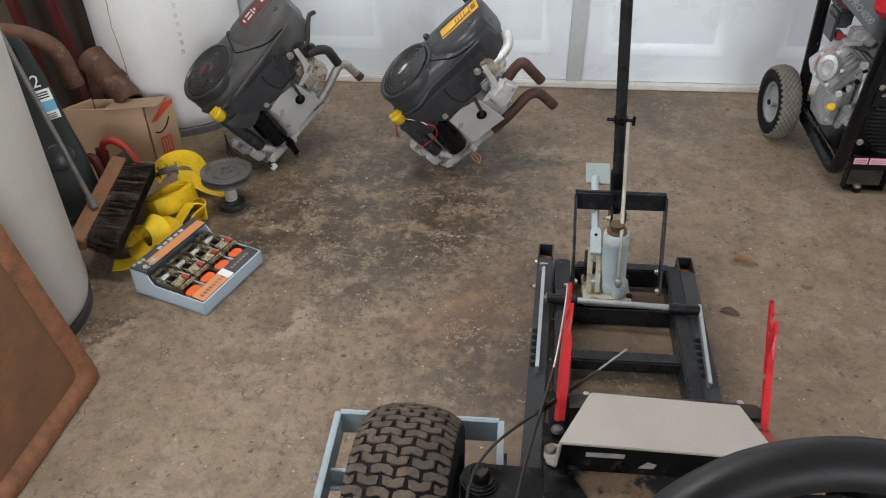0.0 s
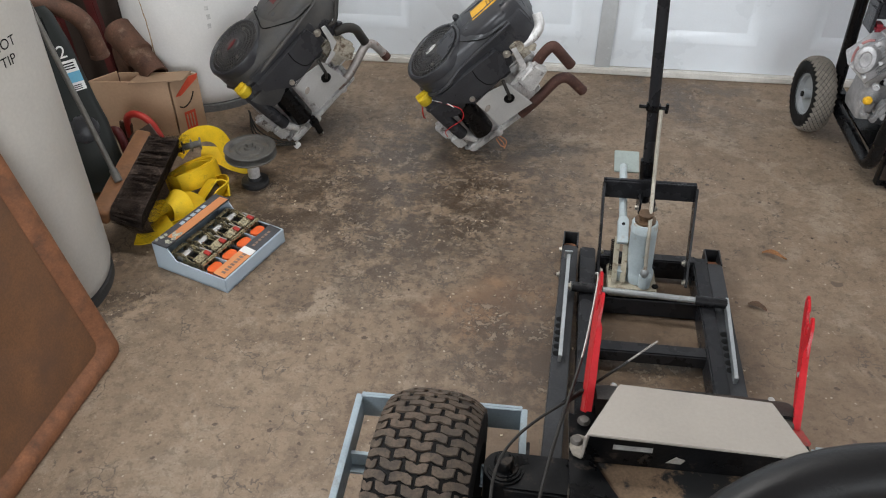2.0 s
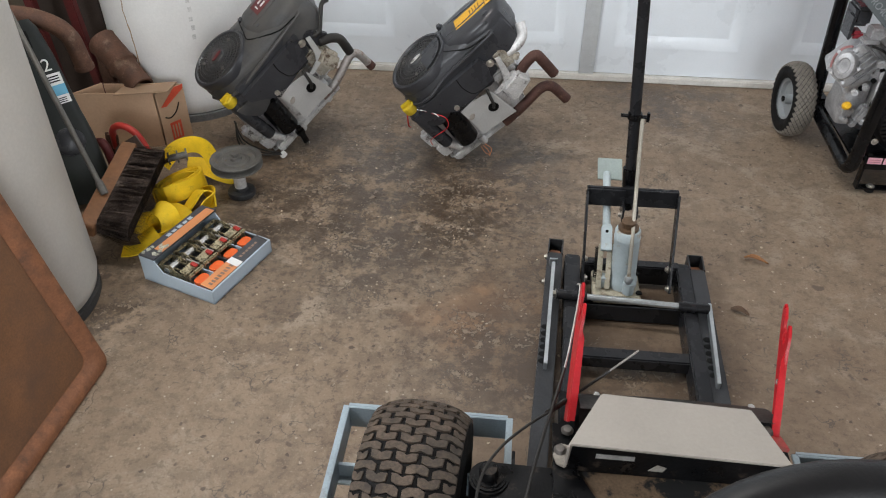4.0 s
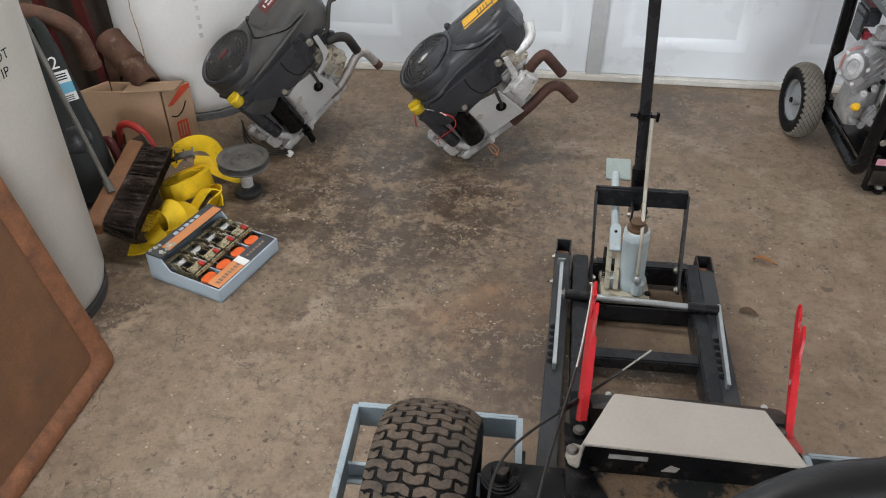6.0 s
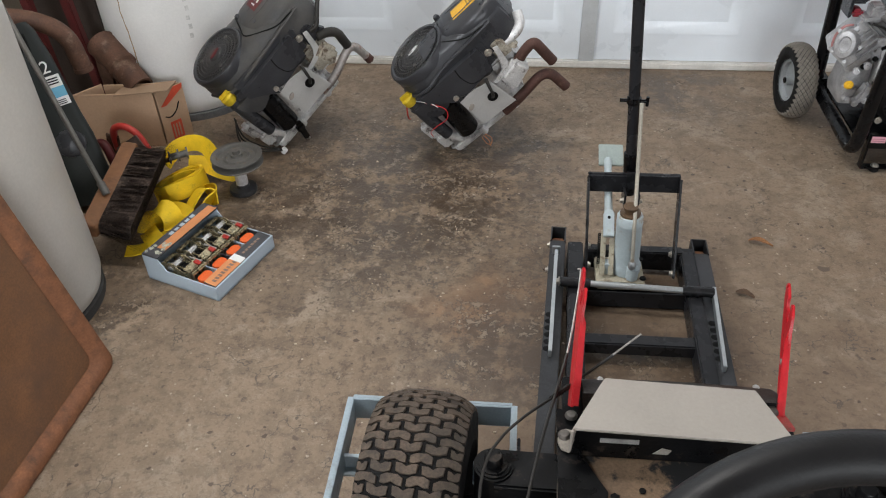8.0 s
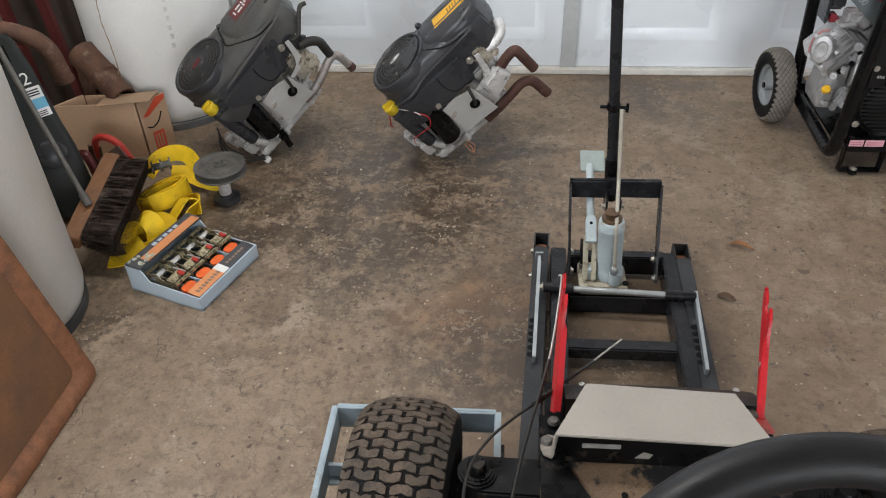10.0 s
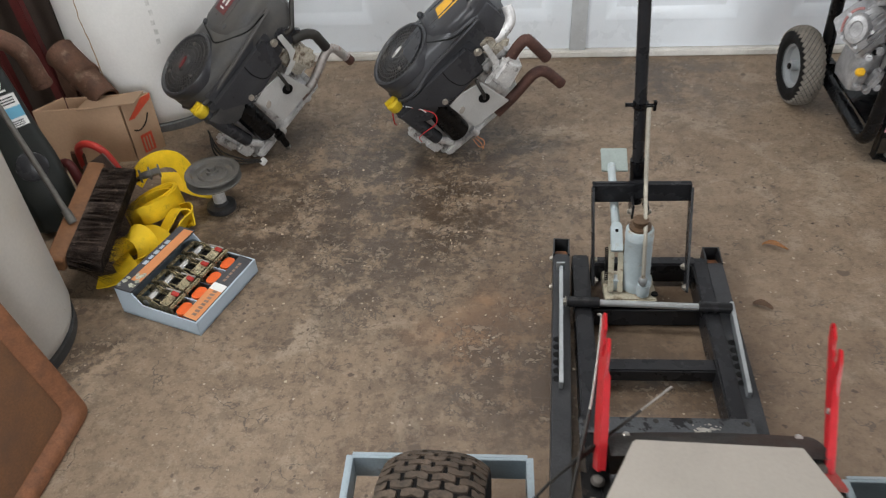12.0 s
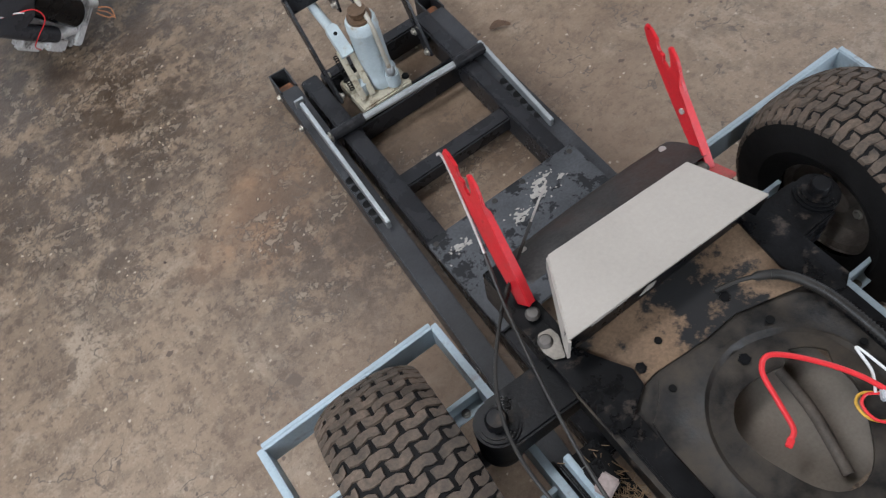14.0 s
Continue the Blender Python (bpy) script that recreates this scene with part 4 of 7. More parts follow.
plate = [(0.318, 0.755), (0.345, 0.772), (0.362, 0.790), (0.427, 0.786), (0.470, 0.788), (0.552, 0.764), (0.558, 0.60), (0.558, 0.45), (0.318, 0.45), (0.318, 0.66)]
hole = []
for i in range(40):
    a = 2 * math.pi * i / 40
    r = 0.062 + 0.006 * math.sin(3 * a + 0.6) + (0.014 if 0.35 < a < 0.95 else 0.0)
    hole.append((CX + r * math.cos(a), CY + 1.05 * r * math.sin(a)))
rim_out = []
for x, y in hole:
    dx, dy = x - CX, y - CY
    best = 9.0
    for (ax0, ay0), (bx0, by0) in zip(plate, plate[1:] + plate[:1]):
        ex0, ey0 = bx0 - ax0, by0 - ay0
        den = dx * ey0 - dy * ex0
        if abs(den) > 1e-9:
            tt = ((ax0 - CX) * ey0 - (ay0 - CY) * ex0) / den
            uu = ((ax0 - CX) * dy - (ay0 - CY) * dx) / den
            if tt > 0 and -1e-6 <= uu <= 1 + 1e-6:
                best = min(best, tt)
    rim_out.append((CX + dx * best, CY + dy * best))


def lap(pts, k, z):
    """Ring k of the way from the opening to the plate's edge."""
    return [V(hx0 + (ox0 - hx0) * k, hy0 + (oy0 - hy0) * k, z) for (hx0, hy0), (ox0, oy0) in zip(hole, pts)]


circ = [(CX + 0.096 * math.cos(2 * math.pi * i / 40), CY + 0.101 * math.sin(2 * math.pi * i / 40)) for i in range(40)]
rows = [lap(rim_out, 0.0, 0.2930), lap(rim_out, 0.0, 0.2975), lap(circ, 0.82, 0.2980), lap(circ, 0.98, 0.3035), [V(x, y, 0.3035) for x, y in circ], [V(CX + (x - CX) * 1.05, CY + (y - CY) * 1.05, 0.3002) for x, y in circ], [V(x, y, 0.3015) for x, y in rim_out], [V(x, y, 0.2985) for x, y in rim_out]]
bm = loft(bms(), rows, cap=False)
part("engine_plate", bm, PANB, pan, "oily raised engine plate with a pressed ring")
bm = slab(bms(), [(0.338, 0.792), (0.362, 0.796), (0.427, 0.790), (0.470, 0.792), (0.556, 0.768), (0.566, 0.868), (0.300, 0.872), (0.312, 0.82)], 0.0022, Matrix.Translation((0, 0, 0.2985)), 0.0004)
part("dirty_strip", bm, PANP, pan, "dust-caked raised strip")
bm = slab(bms(), [(0.284, 0.772), (0.302, 0.768), (0.342, 0.792), (0.345, 0.812), (0.312, 0.868), (0.306, 0.935), (0.284, 0.94)], 0.005, Matrix.Translation((0, 0, 0.3012)), 0.0008)
part("gusset", bm, BLACKP, mower)
bm = slab(bms(), [(0.575, 0.74), (0.552, 0.75), (0.545, 0.80), (0.556, 0.90), (0.59, 0.93), (0.592, 0.75)], 0.005, Matrix.Translation((0, 0, 0.3012)), 0.0008)
part("gusset", bm, BLACKP, mower)
bm = bms()
for x, y, r in ((0.331, 0.799, 0.0065), (0.299, 0.789, 0.004), (0.387, 0.819, 0.0042), (0.491, 0.764, 0.0048), (0.362, 0.772, 0.004), (0.553, 0.738, 0.004), (0.543, 0.690, 0.004)):
    lathe(bm, [(0, 0.0003), (r, 0.0003), (r, -0.001)], Matrix.Translation((x, y, 0.3064 if x < 0.34 else 0.3030)), 18)
part("bolt_hole", bm, INK, pan)
bm = bms()
for x, y in ((0.440, 0.750), (0.353, 0.808), (0.476, 0.812)):
    hexbolt(bm, (x, y, 0.2985), (0, 0, 1), 0.0065, 0.004, washer=False)
part("bolt", bm, BLACKP, pan)
part("cross_bar", tube(bms(), bent([(0.475, 0.725, 0.262), (0.470, 0.68, 0.262), (0.445, 0.61, 0.262)], 0.04), 0.0062, 12), surf("dusty_hose", (0.075, 0.062, 0.050), 0.7, var=0.3), pan, "dusty brown hose")
# below the opening: pale shield
part("belly_shield", slab(bms(), [(0.36, 0.60), (0.53, 0.60), (0.53, 0.75), (0.36, 0.75)], 0.003, Matrix.Translation((0, 0, 0.245)), 0.0005), surf("dusty_shield", (0.17, 0.145, 0.118), 0.7, var=0.15, scale=12), pan, "dusty tan shield below the opening")
# engine cradle clutter beside the left rail
bm = bms()
rng = random.Random(3)
for i in range(420):
    x, y, z = rng.gauss(0.268, 0.013), rng.gauss(0.705, 0.034), 0.215 + abs(rng.gauss(0, 0.008))
    d = V(rng.gauss(0, 1), rng.gauss(0, 1), rng.gauss(0, 0.4)).normalized() * rng.uniform(0.005, 0.014)
    cyl(bm, V(x, y, z), V(x, y, z) + d, 0.0006, seg=4)
part("grass_clump", bm, DEBRIS, mower, "dead grass caught on the frame")
bm = bb(bms(), 0.236, 0.66, 0.205, 0.288, 0.80, 0.214, 0.002)
bb(bm, 0.244, 0.742, 0.214, 0.274, 0.778, 0.238, 0.003)
part("side_bracket", bm, BLACKP, mower)
part("switch", bx(bms(), (0.256, 0.748, 0.247), (0.022, 0.020, 0.012), 0.002, pose(0, 0, 0, 0, 0, 20).to_3x3()), surf("dull_pink_plastic", (0.30, 0.24, 0.22), 0.6), mower, "small dull pinkish switch block")

# nose: cream top plate, black box under it, dark front sheet
nose = part("nose_plate", bms(), CREAM, mower, "cream-painted trapezoid steel plate, scuffed")
m = Matrix(((1, 0, 0, 0), (0, 1, 0, 0), (0, 0, 1, 0.361), (0, 0, 0, 1)))
part("top_sheet", slab(bms(), [(0.299, 0.858), (0.566, 0.852), (0.533, 0.937), (0.344, 0.945)], 0.004, m, 0.0008), CREAM, nose)
bm = bms()
q = [V(0.297, 0.857, 0.361), V(0.342, 0.945, 0.361), V(0.341, 0.944, 0.340), V(0.300, 0.868, 0.330), V(0.296, 0.857, 0.322)]
loft(bm, [[p + V(0.0, 0, 0) for p in q], [p + V(0.003, -0.001, 0) for p in q]])
part("side_flange", bm, CREAM, nose)
part("bolt_tab", slab(bms(), [(0.284, 0.880), (0.288, 0.868), (0.299, 0.863), (0.309, 0.886), (0.307, 0.898), (0.294, 0.901), (0.286, 0.894)], 0.004, Matrix.Translation((0, 0, 0.3085)), 0.001), surf("grimy_cream_tab", (0.22, 0.195, 0.165), 0.6, var=0.25, scale=30), nose, "grimy cream bolt tab")
bm = bms()
q = [V(0.566, 0.852, 0.361), V(0.533, 0.937, 0.361), V(0.540, 0.937, 0.318), V(0.572, 0.86, 0.310)]
loft(bm, [q, [p + V(-0.003, -0.001, 0) for p in q]])
part("side_flange", bm, BLACKP, nose)
bm = bb(bms(), 0.302, 0.866, 0.302, 0.560, 0.870, 0.3605, 0.001)
back = part("back_face", bm, BLACKP, nose, "black face below the plate")
part("maker_mark", bb(bms(), 0.335, 0.8648, 0.333, 0.383, 0.8658, 0.341, 0.0), surf("grey_mark", (0.35, 0.34, 0.33), 0.6), back, "small pale plain mark")
bm = slab(bms(), [(0.402, 0.0), (0.420, 0.0), (0.424, 0.008), (0.412, 0.012)], 0.001, Matrix.Translation((0, 0.8645, 0.318)) @ pose(0, 0, 0, 90), 0)
part("torn_label", bm, PAPER, back)
# curved front sheet
rings = []
for i in range(9):
    t = i / 8
    y, z = 0.940 + 0.062 * t, 0.338 - 0.010 * t - 0.030 * t * t
    rings.append((y, z))
rings += [(1.006, 0.280), (1.006, 0.20)]
bm = bms()
rows = [[bm.verts.new((0.318 + (0.575 - 0.318) * j / 12, y + 0.004 * math.sin(math.pi * j / 12), z)) for j in range(13)] for y, z in rings]
for A, B in zip(rows, rows[1:]):
    for j in range(12):
        bm.faces.new((A[j], A[j + 1], B[j + 1], B[j]))
bmesh.ops.solidify(bm, geom=bm.faces[:], thickness=0.003)
part("front_sheet", bm, surf("soot_brown_sheet", (0.072, 0.066, 0.063), 0.5, 0.0, var=0.35, scale=14, wear=(0.095, 0.050, 0.037), amount=0.42, wscale=8, spread=0.15), mower, "dark sooty front sheet")
bm = bms()
for p in ((0.345, 0.99, 0.3125), (0.556, 0.99, 0.3125)):
    lathe(bm, [(0, 0.002), (0.004, 0.0015), (0.005, 0)], Matrix.Translation(p), 12)
part("bolt", bm, STEEL, mower)


# red hood brackets with hooked tops
def bracket(base, k, yaw):
    br = part("hood_bracket", bms(), REDP, mower, "bright red hooked steel hood bracket")
    o = [(-0.012, -0.012), (0.013, -0.012), (0.016, 0.03), (0.018, 0.085), (0.021, 0.110), (0.0265, 0.120), (0.0295, 0.132), (0.0275, 0.146), (0.0215, 0.147), (0.0185, 0.134), (0.012, 0.124), (0.003, 0.122), (0.000, 0.132), (0.006, 0.139), (0.000, 0.145), (0.002, 0.153), (0.007, 0.157), (0.003, 0.171), (-0.002, 0.178), (-0.009, 0.174), (-0.013, 0.158), (-0.015, 0.10), (-0.015, 0.04)]
    lean = pose(base[0], base[1], base[2], 0, 0, 0) @ pose(0, 0, 0, -46, 0, 0) @ pose(0, 0, 0, 0, 4.2, yaw)
    w = lean @ Matrix(((0, 0, 1, -0.002), (-1, 0, 0, 0), (0, 1, 0, 0), (0, 0, 0, 1)))
    part("strip", slab(bms(), o, 0.004, w, 0.0008), REDP, br)
    bm = bms()
    f = [V(-0.001, -0.0145, -0.010), V(-k * 0.008, -0.0125, -0.010), V(-k * 0.008, -0.016, 0.03), V(-k * 0.006, -0.019, 0.10), V(-0.001, -0.021, 0.118)]
    loft(bm, [[lean @ p for p in f], [lean @ (p + V(0, 0.003, 0)) for p in f]])
    part("flange", bm, REDP, br)
    bm = bms()
    for h in (0.02, 0.072):
        lathe(bm, [(0, 0.0024), (0.0038, 0.0024), (0.0038, 0)], lean @ Matrix.Translation((-k * 0.002, 0, h)) @ pose(0, 0, 0, 0, -k * 90, 0), 12)
    part("bolt_hole", bm, PAPER if k > 0 else DKRED, br)
    return br


bracket((0.303, 0.943, 0.325), -1, 6)
bracket((0.575, 0.938, 0.315), 1, -4)
bm = bx(bms(), (0.566, 0.925, 0.325), (0.030, 0.045, 0.006), 0.001, pose(0, 0, 0, -20, 10, 0).to_3x3())
part("bracket_foot", bm, surf("worn_red_foot", (0.36, 0.05, 0.045), 0.5, wear=(0.2, 0.08, 0.06), amount=0.45, wscale=30), mower, "worn red bracket foot")
bm = bms()
for p in ((0.562, 0.936, 0.326), (0.570, 0.905, 0.318), (0.303, 0.922, 0.3125), (0.293, 0.889, 0.3125)):
    lathe(bm, [(0, 0.006), (0.006, 0.005), (0.0085, 0.001), (0.0085, 0)], Matrix.Translation(p), 18)
part("bolt", bm, surf("dusty_bolt_head", (0.12, 0.108, 0.098), 0.55, 0.3, var=0.2), mower)

# cables and wires
c1 = spline([(0.393, 1.005, 0.389), (0.352, 0.986, 0.360), (0.318, 0.968, 0.340), (0.282, 0.945, 0.325), (0.245, 0.91, 0.325), (0.215, 0.87, 0.330), (0.195, 0.82, 0.34), (0.19, 0.76, 0.34), (0.20, 0.66, 0.32), (0.24, 0.50, 0.29)])
cab = part("throttle_cable", tube(bms(), c1[7:], 0.0020, 8), CABLE, mower, "black control cable with bare steel end")
part("cable_end", tube(bms(), c1[:8], 0.0014, 8), surf("bare_wire", (0.24, 0.22, 0.20), 0.5, 0.2), cab)
part("spring", tube(bms(), [c1[20].lerp(c1[25], i / 90) + V(0.0042 * math.cos(i * 0.75), 0, 0.0042 * math.sin(i * 0.75)) for i in range(91)], 0.0008, 5), CABLE, cab)
c2 = spline([(0.308, 1.078, 0.437), (0.312, 1.072, 0.434), (0.306, 1.035, 0.395), (0.298, 0.998, 0.362), (0.284, 0.950, 0.335), (0.268, 0.89, 0.325), (0.252, 0.82, 0.315), (0.240, 0.75, 0.305), (0.232, 0.66, 0.30), (0.235, 0.50, 0.29)])
cab = part("choke_cable", tube(bms(), c2[25:], 0.0021, 8), CABLE, mower, "black control cable with bare steel end")
part("cable_end", tube(bms(), c2[:26], 0.0015, 8), surf("bare_wire_pale", (0.42, 0.40, 0.37), 0.45, 0.3), cab)
w1 = spline([(0.413, 0.666, 0.303), (0.421, 0.672, 0.306), (0.428, 0.700, 0.312), (0.436, 0.728, 0.318), (0.452, 0.735, 0.322), (0.475, 0.712, 0.322), (0.50, 0.675, 0.318), (0.515, 0.640, 0.312), (0.53, 0.58, 0.305)])
wire = part("battery_wire", tube(bms(), w1, 0.0029, 10), REDWIRE, mower, "red battery wire with a bare lug")
part("lug", bx(bms(), (0.409, 0.664, 0.3025), (0.010, 0.007, 0.005), 0.001, pose(0, 0, 0, 0, 0, 25).to_3x3()), REDWIRE, wire)
w2 = spline([(0.512, 0.644, 0.306), (0.498, 0.656, 0.303), (0.486, 0.652, 0.303), (0.484, 0.635, 0.303), (0.497, 0.622, 0.304), (0.515, 0.625, 0.306)], 8)
part("yellow_wire", tube(bms(), w2, 0.0016, 6), surf("yellow_wire", (0.62, 0.36, 0.05), 0.4), mower)
part("red_wire", tube(bms(), [p + V(0.002, -0.004, 0.003) for p in w2], 0.0016, 6), REDWIRE, mower)
part("white_wire", tube(bms(), spline([(0.506, 0.648, 0.308), (0.520, 0.665, 0.310), (0.53, 0.69, 0.308), (0.535, 0.64, 0.305)]), 0.0016, 6), WHITEINK, mower)
part("connector", bx(bms(), (0.515, 0.638, 0.310), (0.020, 0.012, 0.009), 0.0015, pose(0, 0, 0, 0, 0, -35).to_3x3()), surf("grey_connector", (0.42, 0.44, 0.45), 0.4), mower, "grey plastic wire connector")
lm = spline([(0.470, 0.822, 0.308), (0.50, 0.812, 0.312), (0.530, 0.79, 0.318), (0.546, 0.755, 0.320), (0.553, 0.71, 0.316), (0.556, 0.62, 0.31), (0.556, 0.45, 0.31)])
part("wiring_loom", tube(bms(), lm, lambda t: 0.0052 if t > 0.22 else 0.0026, 10), CABLE, mower, "black corrugated wiring loom")
bm = bms()
for i in range(14, len(lm) - 8, 1):
    a, b = lm[i], lm[i + 1]
    for s in (0.0, 0.5):
        c = a.lerp(b, s)
        cyl(bm, c, c + (b - a) * 0.22, 0.0062, seg=10)
part("loom_sleeve", bm, CABLE, mower)

# steering column and wheel
SC = V(0.425, 0.375, 0.678)
sn = V(0.078, -0.634, 1.0).normalized()
sm = Matrix.Translation(SC) @ turn_to(sn).to_4x4()
col = part("steering_column", cyl(bms(), SC - sn * 0.02, V(0.425, 0.44, 0.30), 0.016, seg=18), BLACKP, mower)
sw = part("steering_wheel", tube(bms(), [sm @ V(0.173 * math.cos(2 * math.pi * i / 72), 0.173 * math.sin(2 * math.pi * i / 72), 0) for i in range(72)], 0.0155, 18, closed=True), WHEELR, mower, "thick dark grey soft-grip steering wheel")
bm = lathe(bms(), [(0, 0.012), (0.03, 0.010), (0.042, 0.0), (0.042, -0.03), (0.0, -0.03)], sm, 28)
part("hub", bm, WHEELR, sw)
for a in (15, 165, 270):
    d = V(math.cos(radians(a)), math.sin(radians(a)), 0)
    part("spoke", beam(bms(), sm @ (d * 0.035 + V(0, 0, -0.012)), sm @ (d * 0.165), 0.034, 0.010, 0.004, up=sn), WHEELR, sw)
part("dash_tower", loft(bms(), [rrect(0.345, 0.30, 0.505, 0.50, 0.03, 0.29), rrect(0.36, 0.33, 0.49, 0.48, 0.03, 0.42), rrect(0.385, 0.37, 0.465, 0.46, 0.025, 0.50)]), BLACKP, mower)
# rear: running boards and wheels that carry the chassis
for x in (0.10, 0.76):
    wh = part("rear_wheel", tyre_mesh(0.225, 0.095, 0.03, 3.2, 0.10, 48), RUBBER, mower)
    wh.matrix_local = Matrix.Translation((x, -0.42, 0.231))
part("rear_axle", cyl(bms(), (0.10, -0.42, 0.231), (0.76, -0.42, 0.231), 0.03, seg=18), BLACKP, mower)
part("rear_frame", bb(bms(), 0.275, -0.40, 0.20, 0.566, -0.30, 0.30, 0.004), BLACKP, mower)
# ---------------- two small V-twin engines tipped on their sides against the door
def axes(e1, e2, e3):
    return Matrix((e1, e2, e3)).transposed().to_4x4()


TIP_A = axes(V(0.6333, 0.4452, 0.6330), V(-0.5984, 0.8004, 0.0358), V(-0.4907, -0.4015, 0.7734))
TIP_B = axes(V(0.7426, 0.1063, 0.6612), V(-0.2482, 0.9591, 0.1245), V(-0.6209, -0.2566, 0.7387))


def fan_grille(parent, cx, cy):
    """Round intake screen: rim, spokes and rings over a dark well."""
    c = Matrix.Translation((cx, cy, 0.056))
    f = part("fan_screen", lathe(bms(), [(0.087, -0.020), (0.088, 0.0), (0.085, 0.006), (0.079, 0.007), (0.075, 0.003), (0.075, -0.006)], c, 56), PLASTIC, parent, "round black debris screen")
    part("fan_well", lathe(bms(), [(0, -0.004), (0.076, -0.004), (0.076, -0.012)], c, 40), INK, f)
    part("fan_hub", lathe(bms(), [(0, 0.013), (0.018, 0.012), (0.024, 0.006), (0.026, -0.002)], c, 28), GRILLE, f)
    bm, o = bms(), V(cx, cy, 0.058)
    for i in range(44):
        a = 2 * math.pi * i / 44
        d = V(math.cos(a), math.sin(a), 0)
        beam(bm, o + d * 0.022 + V(0, 0, 0.005), o + d * 0.076, 0.0030, 0.004, 0)
    for r in (0.036, 0.046, 0.056, 0.066):
        tube(bm, [o + V(r * math.cos(2 * math.pi * i / 48), r * math.sin(2 * math.pi * i / 48), 0.0055 - 0.06 * (r - 0.03)) for i in range(48)], 0.0014, 5, closed=True)
    part("screen_ribs", bm, GRILLE, f)
    bm = bms()
    for a in (20, 140, 260):
        lathe(bm, [(0, 0.004), (0.004, 0.003), (0.0055, 0.0)], Matrix.Translation((cx + 0.053 * math.cos(radians(a)), cy + 0.053 * math.sin(radians(a)), 0.062)), 12)
    part("screw", bm, PULLEYG, f)
    part("hub_badge", lathe(bms(), [(0, 0.0152), (0.017, 0.0140), (0.017, 0.011)], c @ pose(0, 0, 0, 0, 0, 12) @ Matrix.Diagonal((1, 0.36, 1, 1)), 20), REDLBL if cx < 0.07 else ALU, f, "small worn oval badge")


def side_slab(bm, outline, y, thick, bev):
    """A plate in the engine's x-z plane whose outer face lies at y."""
    return slab(bm, outline, thick, Matrix(((1, 0, 0, 0), (0, 0, 1, y), (0, 1, 0, 0), (0, 0, 0, 1))), bev)


def engine(m, kind):
    A = kind == "a"
    label = "dusty black V-twin mower engine with dark red sticker, tipped over" if A else "black V-twin engine with yellow sticker and rusty exhausts, tipped over"
    en = thing("engine", m @ (TIP_A if A else TIP_B), label, "engine", "tipped mower engines")
    PL = PLASTD if A else PLASTIC
    cx, cy = (0.064, 0.066) if A else (0.088, 0.044)
    kb = 0.0 if A else 0.020
    # shroud: one moulded body with a round blower end
    def ring(z, g):
        pts = []
        for k in range(15):
            a = radians(90 + 180 * k / 14)
            pts.append(V(cx + (0.090 - g) * math.cos(a), cy + (0.090 - g) * math.sin(a) * (1.0 if math.sin(a) < 0 else 1.03), z))
        pts += [V(0.15, -0.034 + g, z), V(0.22, -0.036 + g, z), V(0.29, -0.028 + g, z), V(0.325 - g, -0.008 + g, z), V(0.336 - g, 0.03, z)]
        pts += [V(0.336 - g, 0.09, z), V(0.322 - g, 0.122 - kb - g, z), V(0.28, 0.136 - kb - g, z), V(0.21, 0.146 - kb - g, z), V(0.14, cy + 0.090 - g, z)]
        return pts
    sh = part("shroud", loft(bms(), [ring(-0.050, 0.014), ring(-0.044, 0.004), ring(-0.005, 0.0), ring(0.022, 0.001), ring(0.038, 0.005), ring(0.049, 0.014), ring(0.056, 0.030), ring(0.058, 0.050)]), PL, en, "moulded black plastic blower shroud")
    part("shroud_lip", tube(bms(), spline([(cx - 0.090, cy - 0.01, 0.004), (cx - 0.066, cy - 0.066, 0.006), (cx - 0.02, cy - 0.092, 0.010), (0.13, -0.037, 0.020), (0.22, -0.039, 0.028), (0.29, -0.031, 0.030)]), 0.005, 8), PL, sh)
    # raised air-cleaner housing with its seam
    def cov(z, g, dx=0.0):
        pts = [V(0.158 + g, 0.050, 0), V(0.165 + g, 0.012 + g, 0), V(0.185, -0.008 + g, 0), V(0.225, -0.026 + g, 0), V(0.290, -0.024 + g, 0), V(0.330 - g, 0.000 + g, 0), V(0.344 - g, 0.05, 0), V(0.343 - g, 0.09, 0), V(0.325 - g, 0.122 - kb - g, 0), V(0.26, 0.138 - kb - g, 0), V(0.19, 0.136 - kb - g, 0), V(0.163 + g, 0.116 - kb, 0), V(0.155 + g, 0.09, 0)]
        return [V(p.x, p.y, z + 0.02 * max(0, p.x - 0.16) * (1 if z > 0 else 0)) for p in pts]
    part("air_cleaner_cover", loft(bms(), [cov(-0.030, 0.010), cov(-0.022, 0.002), cov(0.040, 0.0), cov(0.050, 0.003), cov(0.058, 0.010), cov(0.062, 0.024)]), PL, en)
    part("cover_seam", tube(bms(), spline([(cx + 0.10, cy + 0.045, 0.057), (0.156, 0.06, 0.0605), (0.150, 0.025, 0.060), (0.162, 0.004, 0.057), (0.190, -0.018, 0.050), (0.225, -0.036, 0.040), (0.262, -0.036, 0.036), (0.285, -0.033, 0.030)]), 0.0018, 6), INK, sh)
    bm = bms()
    for x, y in ((0.172, 0.112), (0.195, 0.022), (0.310, 0.118), (0.30, 0.005)):
        lathe(bm, [(0.0, 0.009), (0.006, 0.009), (0.009, 0.003), (0.009, -0.006)], Matrix.Translation((x, y, 0.054 + 0.02 * (x - 0.16))), 14)
    part("cover_lug", bm, PLASTIC, en)
